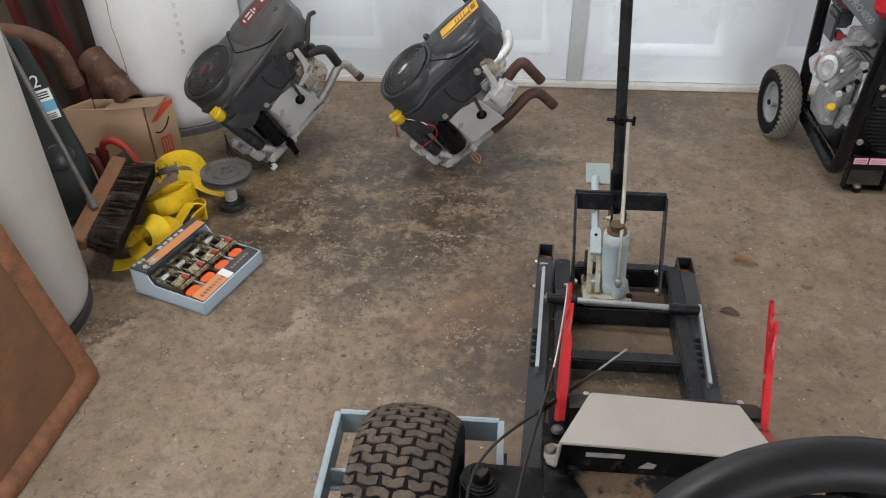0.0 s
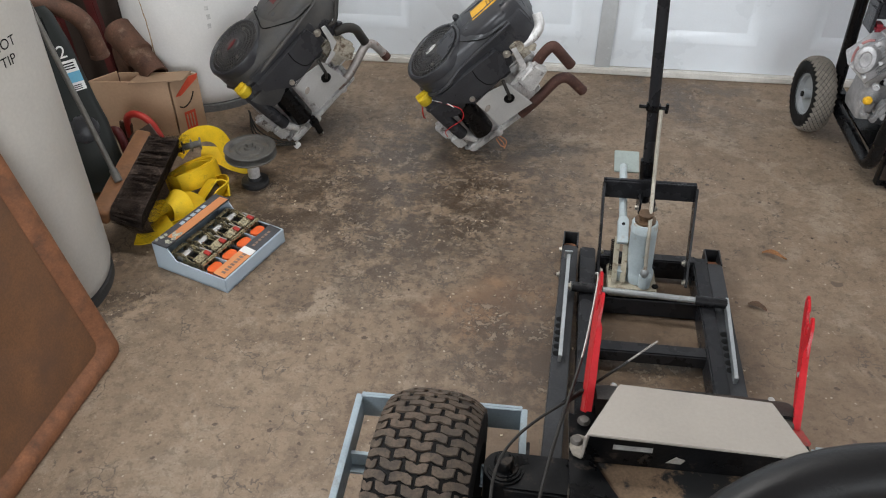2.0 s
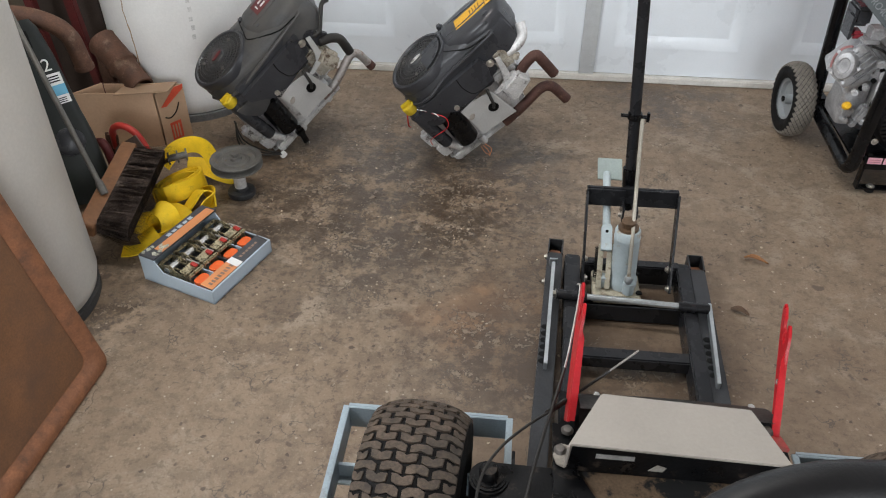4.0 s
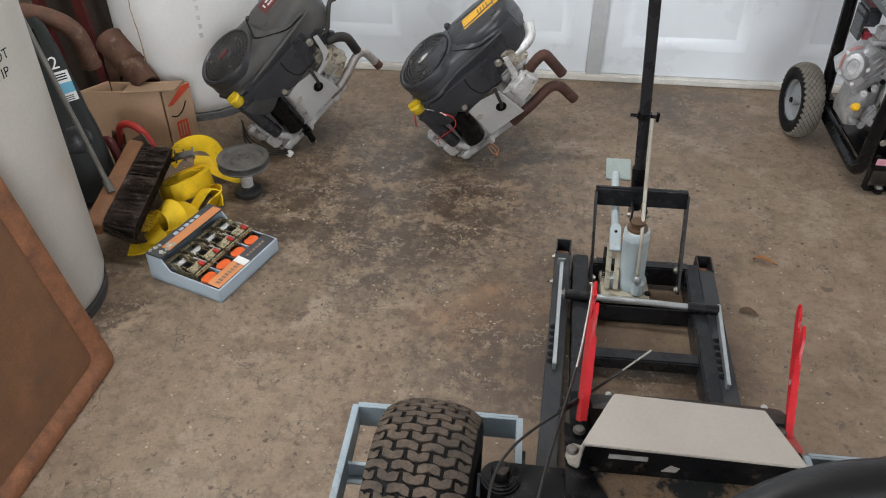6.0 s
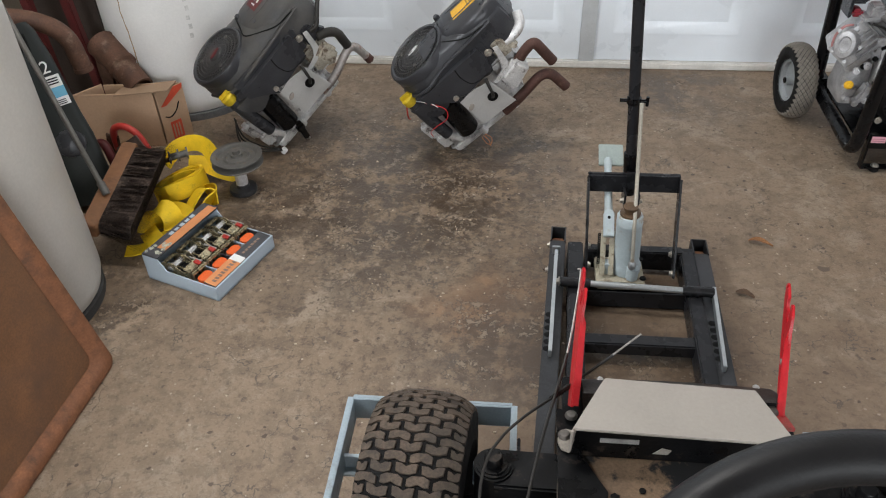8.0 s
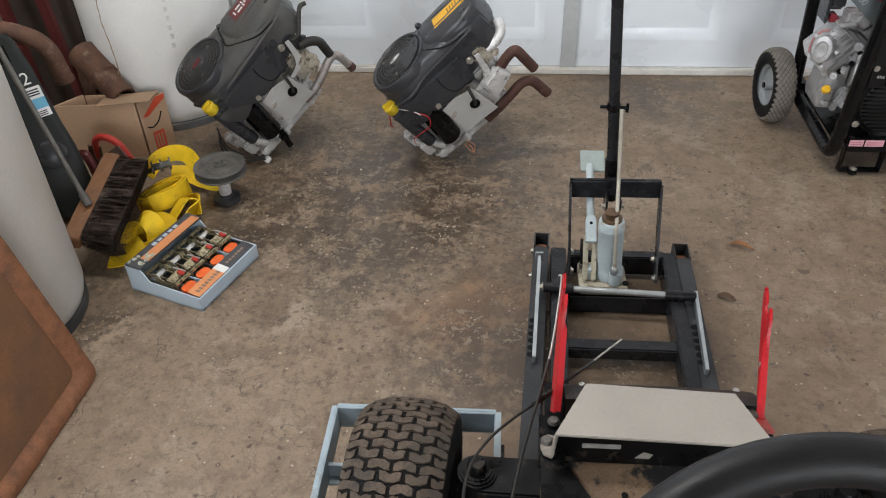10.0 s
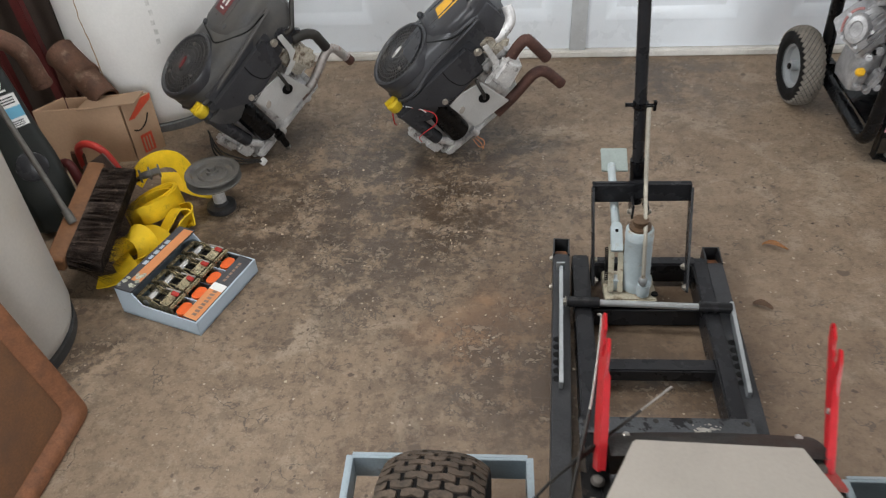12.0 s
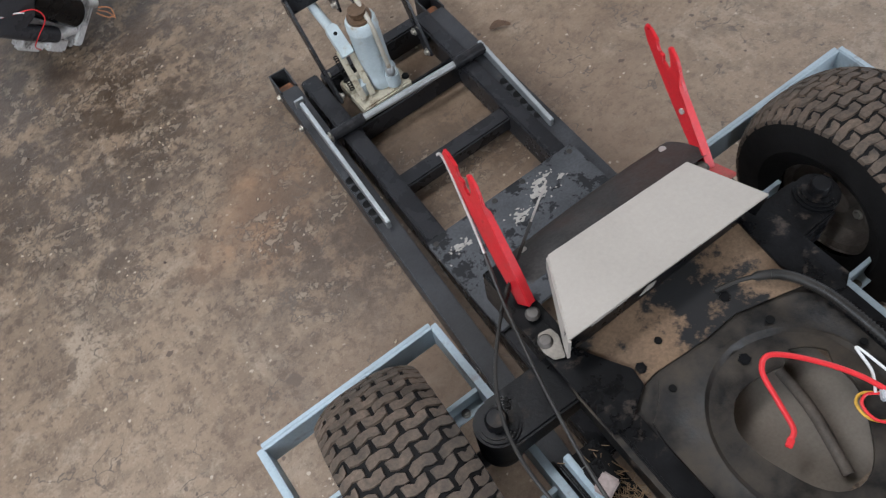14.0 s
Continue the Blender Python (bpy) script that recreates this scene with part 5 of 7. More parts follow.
    for k, (x0, y0) in enumerate(((0.185, 0.040), (0.200, 0.085))):
        part("cover_rib", tube(bms(), spline([(x0, y0, 0.0615), (x0 + 0.06, y0 - 0.004, 0.0640), (x0 + 0.125, y0 + 0.002, 0.0655)]), 0.0022, 6), PL, sh)
    # big side cowl over the cylinder and a smaller one by the starter
    lobe = [(0.020, 0.020), (0.020, -0.030), (0.055, -0.060), (0.100, -0.062), (0.178, -0.086), (0.228, -0.078), (0.246, -0.020), (0.236, 0.022)]
    sc = part("side_cowl", side_slab(bms(), lobe, -0.052, 0.086, 0.017), PLASTIC, en, "box-shaped black plastic side cowl")
    part("cowl_seam", tube(bms(), spline([(0.150, -0.0525, 0.004), (0.146, -0.0525, -0.030), (0.160, -0.0525, -0.062), (0.215, -0.0525, -0.066)]), 0.0013, 6), INK, sc)
    lobe = [(-0.020, -0.010), (-0.012, -0.050), (0.008, -0.082), (0.040, -0.096), (0.075, -0.084), (0.098, -0.058), (0.080, -0.010)]
    part("starter_cowl", side_slab(bms(), lobe, -0.036, 0.050, 0.012), PL, en)
    fan_grille(en, cx, cy)
    if not A:
        # smooth half cover over part of the screen
        o = [(0.075 * math.cos(radians(a)), 0.075 * math.sin(radians(a))) for a in range(-72, 22, 6)] + [(0.02, 0.010), (0.012, -0.02)]
        part("screen_shield", slab(bms(), o, 0.004, Matrix.Translation((cx, cy, 0.0625)), 0.0005), PLASTIC, en)
    # sticker with plain marks, on the sloping cover
    sm = Matrix.Translation((0.262, 0.080, 0.0640)) if A else Matrix.Translation((0.276, 0.050, 0.0640))
    sm = sm @ pose(0, 0, 0, 0, -1.15, 0)
    def flat(bm, x, y, w, d, k):
        return bx(bm, sm @ V(x, y, 0.0006 * k), (w, d, 0.0007), 0, sm.to_3x3())
    if A:
        st = part("sticker", flat(bms(), 0, 0, 0.100, 0.052, 1), REDLBL, en, "worn dark red sticker with pale figures")
        bm = flat(flat(bms(), -0.020, 0.009, 0.018, 0.007, 2), -0.020, -0.009, 0.018, 0.007, 2)
        for x, y, w, d in ((-0.005, 0.006, 0.004, 0.016), (-0.005, -0.006, 0.004, 0.016), (0.003, 0.0, 0.005, 0.012), (0.034, 0.0, 0.010, 0.016), (-0.038, 0.0, 0.004, 0.018)):
            flat(bm, x, y, w, d, 2)
        part("sticker_mark", bm, WHITEINK, st)
    else:
        st = part("sticker", flat(bms(), 0, 0, 0.118, 0.042, 1), YELLBL, en, "faded yellow sticker")
        bm = flat(flat(bms(), 0.034, 0, 0.003, 0.040, 2), 0.046, 0, 0.014, 0.022, 2)
        for i in range(4):
            flat(bm, -0.010 + 0.009 * i, 0, 0.003, 0.022, 2)
        part("sticker_mark", bm, surf("brown_print", (0.22, 0.11, 0.02), 0.6), st)
    # oil filler: cap and tube
    t = part("filler_tube", tube(bms(), bent([(0.0, -0.012, -0.012), (-0.002, -0.018, -0.07), (-0.004, -0.012, -0.155)], 0.05), 0.0165, 18), PLASTIC, en)
    bm = lathe(bms(), [(0, 0.014), (0.015, 0.014), (0.018, 0.011), (0.019, -0.006), (0.015, -0.012), (0, -0.012)], Matrix.Translation((0.0, -0.012, 0.0)), 22)
    bx(bm, (0.0, -0.012, 0.018), (0.030, 0.010, 0.010), 0.002)
    part("filler_cap", bm, YELCAP, t, "yellow plastic oil filler cap")
    # starter motor and crankcase
    part("starter_motor", cyl(bms(), (0.058, -0.004, -0.075), (0.040, 0.0, -0.195), 0.030, seg=28, bev=0.004), GENBLK, en, "glossy black starter motor")
    bm = loft(bms(), [rrect(-0.04, 0.025, 0.20, 0.205, 0.04, -0.235), rrect(-0.045, 0.02, 0.205, 0.21, 0.04, -0.18), rrect(-0.03, 0.02, 0.20, 0.21, 0.04, -0.085)])
    cc = part("crankcase", bm, ALU, en, "dirty cast aluminium crankcase")
    bm = bms()
    for i in range(6):
        bx(bm, (0.215, 0.10, -0.105 - 0.018 * i), (0.06, 0.13, 0.005), 0.001)
    part("cooling_fin", bm, ALU, cc)
    bm = bx(bms(), (0.08, 0.11, -0.240), (0.27, 0.20, 0.010), 0.003)
    for x, y in ((-0.04, 0.03), (0.06, 0.016), (0.17, 0.02), (0.205, 0.10), (-0.045, 0.12)):
        cyl(bm, (x, y, -0.226), (x, y, -0.250), 0.010, seg=14, bev=0.001)
    part("sump_flange", bm, ALU, cc)
    bm = bx(bms(), (-0.028, 0.010, -0.175), (0.034, 0.035, 0.045), 0.006)
    bx(bm, (-0.040, 0.020, -0.130), (0.030, 0.03, 0.06), 0.008)
    cyl(bm, (-0.015, -0.004, -0.15), (0.010, -0.006, -0.20), 0.011, seg=14, bev=0.002)
    bx(bm, (0.0, 0.002, -0.215), (0.05, 0.03, 0.02), 0.004)
    part("oil_cooler_boss", bm, ALU, cc)
    # heat shield plate with a hole, screws
    pl = [(0.096, -0.064), (0.190, -0.088), (0.200, -0.184), (0.096, -0.178)]
    sp = part("heat_shield", side_slab(bms(), pl, -0.052, 0.003, 0.0012), GREYPL, en, "flat grey metal heat shield")
    front = Matrix(((1, 0, 0, 0), (0, 0, -1, -0.0524), (0, 1, 0, 0), (0, 0, 0, 1)))
    part("shield_hole", lathe(bms(), [(0, 0.0006), (0.014, 0.0006), (0.014, 0)], front @ Matrix.Translation((0.166, -0.128, 0)), 22), INK, sp)
    part("shield_badge", lathe(bms(), [(0, 0.002), (0.010, 0.0015), (0.011, 0)], front @ Matrix.Translation((0.108, -0.112, 0)) @ pose(0, 0, 0, 0, 0, 30) @ Matrix.Diagonal((1, 0.6, 1, 1)), 20), CREAM, sp)
    part("wire_lead", tube(bms(), spline([(0.186, -0.05, -0.075), (0.180, -0.060, -0.095), (0.174, -0.062, -0.115), (0.166, -0.055, -0.128)]), 0.0042, 8), CABLE, sp)
    bm = hexbolt(bms(), (0.099, -0.048, -0.060), (0, -1, 0), 0.0075, 0.010)
    part("bolt", bm, CHROME, en)
    part("bolt", hexbolt(bms(), (0.236, -0.040, -0.028), (0, -1, 0), 0.007, 0.008), CHROME, en)
    # bracket strip above the shield
    br = [(0.190, -0.104), (0.228, -0.094), (0.240, -0.076), (0.252, -0.026), (0.264, -0.030), (0.254, -0.086), (0.236, -0.108), (0.196, -0.114)]
    part("bracket", side_slab(bms(), br, -0.042, 0.004, 0.001), GREYPL if A else ALU, en)
    # cylinder head and rocker cover
    vc = [(0.222, -0.100), (0.268, -0.080), (0.282, -0.136), (0.240, -0.160)] if A else [(0.210, -0.104), (0.270, -0.090), (0.288, -0.136), (0.214, -0.166)]
    bm = side_slab(bms(), vc, -0.052, 0.034, 0.009)
    head = part("rocker_cover", bm, ALUD if A else ALU, en, "whitish corroded rocker cover" if A else "cast aluminium rocker cover")
    if not A:
        part("rocker_letters", letters("OHV", 0.016, Matrix.Translation((0.236, -0.0525, -0.140)) @ pose(0, 0, 0, 90, 0, 0) @ pose(0, 0, 0, 0, 0, 20)), GREYPL, head)
    bm = bx(bms(), (0.240, 0.03, -0.120), (0.07, 0.09, 0.085), 0.006)
    bx(bm, (0.255, 0.10, -0.08), (0.06, 0.09, 0.06), 0.01)
    part("cylinder_head", bm, ALUD if A else ALU, en)
    bm = cyl(bms(), (0.258, -0.030, -0.040), (0.262, 0.03, -0.035), 0.022, seg=18, bev=0.003)
    bx(bm, (0.262, -0.01, -0.064), (0.045, 0.04, 0.030), 0.006)
    cyl(bm, (0.284, -0.02, -0.075), (0.296, -0.02, -0.066), 0.009, seg=12, bev=0.001)
    part("carburettor", bm, PLASTIC if A else ALUD, en)
    if A:
        part("fuel_hose", tube(bms(), spline([(0.270, -0.03, -0.045), (0.290, -0.035, -0.045), (0.318, -0.02, -0.030), (0.345, 0.0, -0.020), (0.362, 0.01, -0.030)]), 0.006, 10), CABLE, en)
        x1 = part("exhaust_pipe", tube(bms(), bent([(0.268, -0.028, -0.070), (0.298, -0.028, -0.088), (0.313, -0.030, -0.108), (0.305, -0.030, -0.160)], 0.030), 0.0125, 16), CABLE, en, "black rubber-dark exhaust stub")
        x2 = part("exhaust_pipe", tube(bms(), bent([(0.165, -0.028, -0.192), (0.210, -0.030, -0.194), (0.318, -0.030, -0.160), (0.318, -0.030, -0.236)], 0.036, 8), 0.0115, 16), EXGREY, en, "grey bent exhaust pipe with a rusty end")
        part("pipe_end", cyl(bms(), (0.318, -0.030, -0.226), (0.318, -0.030, -0.246), 0.0122, seg=16), EXHAUST, x2)
        bm = cyl(bms(), (0.055, 0.0, -0.215), (0.038, -0.004, -0.268), 0.009, seg=14, bev=0.001)
        cyl(bm, (0.050, -0.001, -0.225), (0.047, -0.002, -0.238), 0.013, seg=14, bev=0.001)
        part("crank_stub", bm, GENBLK, en)
        part("stub_bolt", cyl(bms(), (0.039, -0.004, -0.263), (0.035, -0.005, -0.276), 0.008, seg=14, bev=0.002), STEEL, en)
        for k in range(3):
            part("wire", tube(bms(), spline([(-0.035, -0.005 - 0.006 * k, -0.05), (-0.06 - 0.008 * k, -0.02, -0.10), (-0.05 - 0.008 * k, -0.03, -0.16), (-0.03, -0.02 - 0.005 * k, -0.215)]), 0.0022, 6), CABLE, en)
        part("plug", bx(bms(), (-0.028, -0.026, -0.222), (0.018, 0.014, 0.014), 0.002), WHITEINK, en, "white wiring plug")
    else:
        x1 = part("exhaust_pipe", tube(bms(), bent([(0.265, -0.025, -0.115), (0.300, -0.030, -0.098), (0.332, -0.030, -0.095), (0.331, -0.030, -0.178)], 0.036, 8), 0.0135, 16), EXHAUST, en, "rusty brown bent exhaust pipe")
        x2 = part("exhaust_pipe", tube(bms(), bent([(0.150, -0.028, -0.205), (0.205, -0.030, -0.200), (0.306, -0.030, -0.182), (0.310, -0.030, -0.266)], 0.040, 8), 0.0135, 16), EXHAUST, en, "rusty brown bent exhaust pipe")
        part("intake_elbow", tube(bms(), bent([(0.272, -0.014, -0.050), (0.306, -0.012, -0.056), (0.334, -0.006, -0.048), (0.346, 0.010, -0.022)], 0.03, 8), 0.0125, 16), ALU, en, "pale aluminium intake elbow")
        part("red_wire", tube(bms(), spline([(0.018, -0.03, -0.006), (0.040, -0.048, -0.026), (0.060, -0.058, -0.060), (0.045, -0.06, -0.085), (0.005, -0.05, -0.090), (-0.020, -0.04, -0.098), (-0.030, -0.03, -0.120)]), 0.0011, 6), REDWIRE, en, "thin red wire")
        part("white_wire", tube(bms(), spline([(0.016, -0.03, -0.004), (0.035, -0.046, -0.016), (0.046, -0.052, -0.030), (0.050, -0.056, -0.045)]), 0.0011, 6), WHITEINK, en)
        part("wire_end", tube(bms(), spline([(-0.02, -0.012, -0.01), (-0.035, -0.02, -0.03), (-0.04, -0.01, -0.045)]), 0.002, 6), BRTRED, en)
        rg = random.Random(8)
        for k in range(3):
            part("orange_lead", tube(bms(), spline([(0.05 + 0.006 * k, -0.01, -0.235), (0.05 + 0.01 * k, -0.025, -0.25), (0.055, -0.03 - 0.004 * k, -0.258)]), 0.0010, 5), ORCARD, en)
    return en


engine(Matrix.Translation((-0.534, 2.006, 0.200)), "a")
engine(Matrix.Translation((-0.064, 2.038, 0.193)), "b")
# ---------------- tanks
def tank(c, r, h, label, foot, paint=TANKP):
    t = thing("white_tank", Matrix.Translation(c), label, "tank", "white steel tanks")
    part("shell", lathe(bms(), [(r * 0.90, 0.018), (r * 0.97, 0.03), (r, 0.055), (r, h - 0.12), (r * 0.95, h - 0.05), (r * 0.7, h), (0, h + 0.02)], seg=80), paint, t)
    part("foot_ring", lathe(bms(), [(r * 0.93, 0.0), (r * 0.98, 0.0), (r * 0.985, 0.022), (r * 0.93, 0.024)], seg=72, closed=True), foot, t, "dark worn foot ring")
    return t


t1 = tank((-0.872, 1.400, 0), 0.205, 1.15, "tall white painted steel tank with a dark foot ring", surf("dark_foot_ring", (0.05, 0.05, 0.05), 0.6), TANKSHADE)
t2 = tank((-0.81, 2.425, 0), 0.212, 1.15, "tall white painted steel tank with a rust streak", surf("grey_foot_ring", (0.15, 0.155, 0.16), 0.6))


def on_tank(bm, r, a0, z0):
    """Wraps flat work (x along the girth, y up) round a shell."""
    for v in bm.verts:
        a = a0 + v.co.x / r
        rr = r + 0.0004 + max(0, v.co.z)
        v.co = V(rr * math.cos(a), rr * math.sin(a), z0 + v.co.y)
    return bm


for txt, z, dx in (("DO NOT", 0.588, -0.058), ("TIP", 0.560, -0.036)):
    part("lettering", on_tank(letters(txt, 0.025, Matrix(), 0.0001), 0.205, dx / 0.205, z), INK, t1, "black stencilled lettering")
bm = bms()
rg = random.Random(5)
zs = [0.44 - 0.02 * i for i in range(15)]
xs, x = [], 0.0
for z in zs:
    x += rg.gauss(0, 0.0022) + 0.0012
    xs.append(x)
for i in range(14):
    w0, w1 = 0.0012 + 0.0012 * rg.random(), 0.0012 + 0.0012 * rg.random()
    f = [bm.verts.new((xs[i] - w0, zs[i], 0)), bm.verts.new((xs[i] + w0, zs[i], 0)), bm.verts.new((xs[i + 1] + w1, zs[i + 1], 0)), bm.verts.new((xs[i + 1] - w1, zs[i + 1], 0))]
    bm.faces.new(f)
part("rust_streak", on_tank(bm, 0.212, -1.87, 0.0), surf("rust_streak", (0.40, 0.27, 0.16), 0.8, var=0.3), t2, "thin rust streak")
bm = bms()
for i in range(7):
    bx(bm, (0.002 * (i % 2), 0.42 - 0.026 * i, 0.0), (0.010, 0.014, 0.0004), 0)
part("faded_writing", on_tank(bm, 0.212, -1.02, 0.0), surf("grey_stencil", (0.58, 0.57, 0.55), 0.7), t2, "faded grey unreadable marks")

# ---------------- rusty panel leaning on the tank
fl, up = V(-0.0735, -0.9973, 0), V(-0.9973 * math.cos(radians(77)), 0.0735 * math.cos(radians(77)), math.sin(radians(77)))
nrm = fl.cross(up).normalized()
if nrm.x < 0:
    nrm = -nrm
pm = Matrix((fl, up, nrm)).transposed().to_4x4()
pn = thing("leaning_tray", Matrix.Translation((-0.566, 1.256, 0.002)) @ pm, "rusty brown steel tray leaning against the white tank", "metal tray")
part("sheet", slab(bms(), [(0.0, 0.0), (0.85, 0.0), (0.85, 0.55), (0.0, 0.55)], 0.003, Matrix.Translation((0, 0, -0.016))), RUSTPAN, pn)
rim = [V(0.02, 0.0, 0), V(0.86, 0.0, 0), V(0.86, 0.56, 0), V(0.0, 0.56, 0), V(0.0, 0.02, 0)]
def rimring(x, z):
    return [V(p.x, p.y, z) for p in rrect(x, x, 0.86 - x, 0.56 - x, 0.022, 0, 6)]
bm = bms()
rr = [rimring(0.0, -0.022), rimring(-0.001, -0.002), rimring(0.004, 0.002), rimring(0.020, 0.0015), rimring(0.026, -0.003), rimring(0.034, -0.0115), rimring(0.037, -0.012)]
loft(bm, rr, cap=False)
part("rim", bm, RUSTRIM, pn, "rolled rusty rim")

# ---------------- pack of ratchet straps in its tray
PA, PB = V(0.072, 0.196, 0).normalized(), V(-0.194, 0.038, 0).normalized()
PB = (PB - PA * PB.dot(PA)).normalized()
km = Matrix((PA, PB, Z)).transposed().to_4x4()
pk = thing("ratchet_strap_pack", Matrix.Translation((-0.415, 1.446, 0)) @ km, "pale blue retail tray of four orange ratchet straps on the floor", "strap pack")
LA, LB = 0.209, 0.198
bm = bb(bms(), 0, 0, 0.0, LA, LB, 0.006, 0.0008)
walls = [bb(bms(), 0, 0, 0, LA, 0.004, 0.036, 0.0006), bb(bms(), 0, LB - 0.004, 0, LA, LB, 0.069, 0.0006)]
for x in (0, LA - 0.003):
    o = [(0.0, 0.0), (LB, 0.0), (LB, 0.069), (LB - 0.042, 0.067), (LB - 0.062, 0.038), (0.0, 0.036)]
    walls.append(slab(bms(), o, 0.003, Matrix(((0, 0, 1, x), (1, 0, 0, 0), (0, 1, 0, 0), (0, 0, 0, 1))), 0.0004))
tray = part("tray", bm, PALEBOX, pk, "pale blue card tray")
for w in walls:
    part("tray_wall", w, PALEBOX, tray)
hd = part("header_card", bb(bms(), 0.0, LB - 0.044, 0.0665, LA + 0.004, LB - 0.001, 0.0715, 0.0008), DKCARD, pk, "printed dark and orange header card")
part("orange_band", bb(bms(), 0.03, LB - 0.0435, 0.0713, LA - 0.002, LB - 0.020, 0.0723, 0), ORCARD, hd)
bm = bms()
for i in range(5):
    bx(bm, (0.085 + 0.018 * i, LB - 0.013, 0.0719), (0.012, 0.007 if i % 2 else 0.009, 0.0008), 0)
part("print_bar", bm, PALEBOX, hd)
rg = random.Random(2)
bm = bms()
for i in range(12):
    bx(bm, (rg.uniform(0.008, 0.052), LB - rg.uniform(0.006, 0.040), 0.0719 + 0.0001 * i), (rg.uniform(0.005, 0.014), rg.uniform(0.004, 0.010), 0.0008), 0, pose(0, 0, 0, 0, 0, rg.uniform(0, 90)).to_3x3())
part("photo_print", bm, surf("print_photo", (0.42, 0.42, 0.34), 0.6, var=0.5, scale=160), hd)
ft = part("front_card", bx(bms(), (LA / 2, 0.020, 0.037), (LA - 0.008, 0.032, 0.003), 0.0006, pose(0, 0, 0, 6, 0, 0).to_3x3()), DKCARD, pk, "printed front card")
part("orange_print", bx(bms(), (0.052, 0.020, 0.0388), (0.094, 0.031, 0.001), 0, pose(0, 0, 0, 6, 0, 0).to_3x3()), ORCARD, ft)
part("white_print", bx(bms(), (0.102, 0.020, 0.0390), (0.020, 0.031, 0.001), 0, pose(0, 0, 0, 6, 0, 0).to_3x3()), WHITEINK, ft)
bm = bms()
for i in range(8):
    bx(bm, (0.018 + 0.010 * i, 0.018, 0.0394), (0.006, 0.010, 0.0006), 0)
    if i < 6:
        bx(bm, (0.125 + 0.011 * i, 0.020, 0.0394), (0.007, 0.006, 0.0006), 0)
part("print_bar", bm, surf("brown_card_print", (0.24, 0.16, 0.12), 0.6), ft)
BRASS = surf("yellow_zinc", (0.36, 0.31, 0.20), 0.30, 0.8, var=0.35, scale=120, wear=(0.10, 0.075, 0.05), amount=0.42, wscale=60, spread=0.06)
for i in range(4):
    x = 0.030 + 0.050 * i
    ra = part("ratchet", bms(), BRASS, pk, "yellow-zinc ratchet buckle with orange webbing")
    for dx in (-0.019, 0.019):
        o = [(0.072, 0.010), (0.152, 0.010), (0.160, 0.030), (0.150, 0.052), (0.124, 0.056), (0.100, 0.042), (0.068, 0.047), (0.064, 0.030)]
        part("side_plate", slab(bms(), o, 0.002, Matrix(((0, 0, 1, x + dx - 0.001), (1, 0, 0, 0), (0, 1, 0, 0), (0, 0, 0, 1))), 0.0004), BRASS, ra)
    bm = cyl(bms(), (x - 0.021, 0.132, 0.040), (x + 0.021, 0.132, 0.040), 0.0085, seg=18, bev=0.001)
    part("spool", bm, STEEL, ra)
    bm = bms()
    for dx in (-0.0155, 0.0155):
        lathe(bm, [(0.013 if j % 2 else 0.0105, 0.0) for j in range(1)] + [(0.013, 0.0), (0.013, 0.002), (0, 0.002)], Matrix.Translation((x + dx, 0.132, 0.040)) @ pose(0, 0, 0, 0, 90, 0), 12)
    part("ratchet_gear", bm, BRASS, ra)
    bm = bx(bms(), (x, 0.084, 0.050), (0.042, 0.020, 0.004), 0.001, pose(0, 0, 0, 12, 0, 0).to_3x3())
    bx(bm, (x, 0.066, 0.048), (0.046, 0.010, 0.008), 0.003)
    bx(bm, (x, 0.154, 0.047), (0.044, 0.010, 0.006), 0.002)
    bx(bm, (x - 0.011, 0.105, 0.046), (0.003, 0.03, 0.004), 0.001)
    bx(bm, (x + 0.011, 0.105, 0.046), (0.003, 0.03, 0.004), 0.001)
    part("handle", bm, BRASS, ra)
    # black block stands in for the shade inside the buckle
    part("dark_gap", bx(bms(), (x, 0.112, 0.030), (0.034, 0.05, 0.012), 0.002), INK, ra)
    part("red_grip", bx(bms(), (x + 0.012, 0.080, 0.0535), (0.010, 0.016, 0.004), 0.001, pose(0, 0, 0, 12, 0, 0).to_3x3()), BRTRED, ra, "small red grip")
    part("white_tag", bx(bms(), (x + 0.0205, 0.092, 0.052), (0.004, 0.036, 0.003), 0.0005), PAPER, ra)
    part("webbing", loft(bms(), [[p + V(0, 0.0, 0) for p in rrect(x - 0.021, 0.038, x + 0.014, 0.062, 0.010, z)] for z in (0.008, 0.031, 0.037)] ), ORANGE, ra, "bright orange folded webbing")
    part("tray_divider", bb(bms(), x + 0.0235, 0.04, 0.006, x + 0.0265, LB - 0.045, 0.036, 0.0005), DKCARD if i % 2 else PALEBOX, pk)

# ---------------- pulley on its spindle
pu = thing("mower_pulley", Matrix.Translation((-0.487, 1.872, 0)), "dull grey V-belt pulley on a spindle standing on concrete", "pulley")
part("sheave", lathe(bms(), [(0.0, 0.111), (0.013, 0.111), (0.015, 0.106), (0.026, 0.104), (0.029, 0.107), (0.033, 0.107), (0.036, 0.103), (0.048, 0.103), (0.052, 0.110), (0.055, 0.111), (0.064, 0.110), (0.065, 0.108), (0.050, 0.101), (0.050, 0.096), (0.065, 0.089), (0.064, 0.0865), (0.048, 0.090), (0.0, 0.090)], seg=56), PULLEYG, pu)
part("spindle", lathe(bms(), [(0.0155, 0.018), (0.0155, 0.090)], seg=26), ALU, pu, "bright spindle housing")
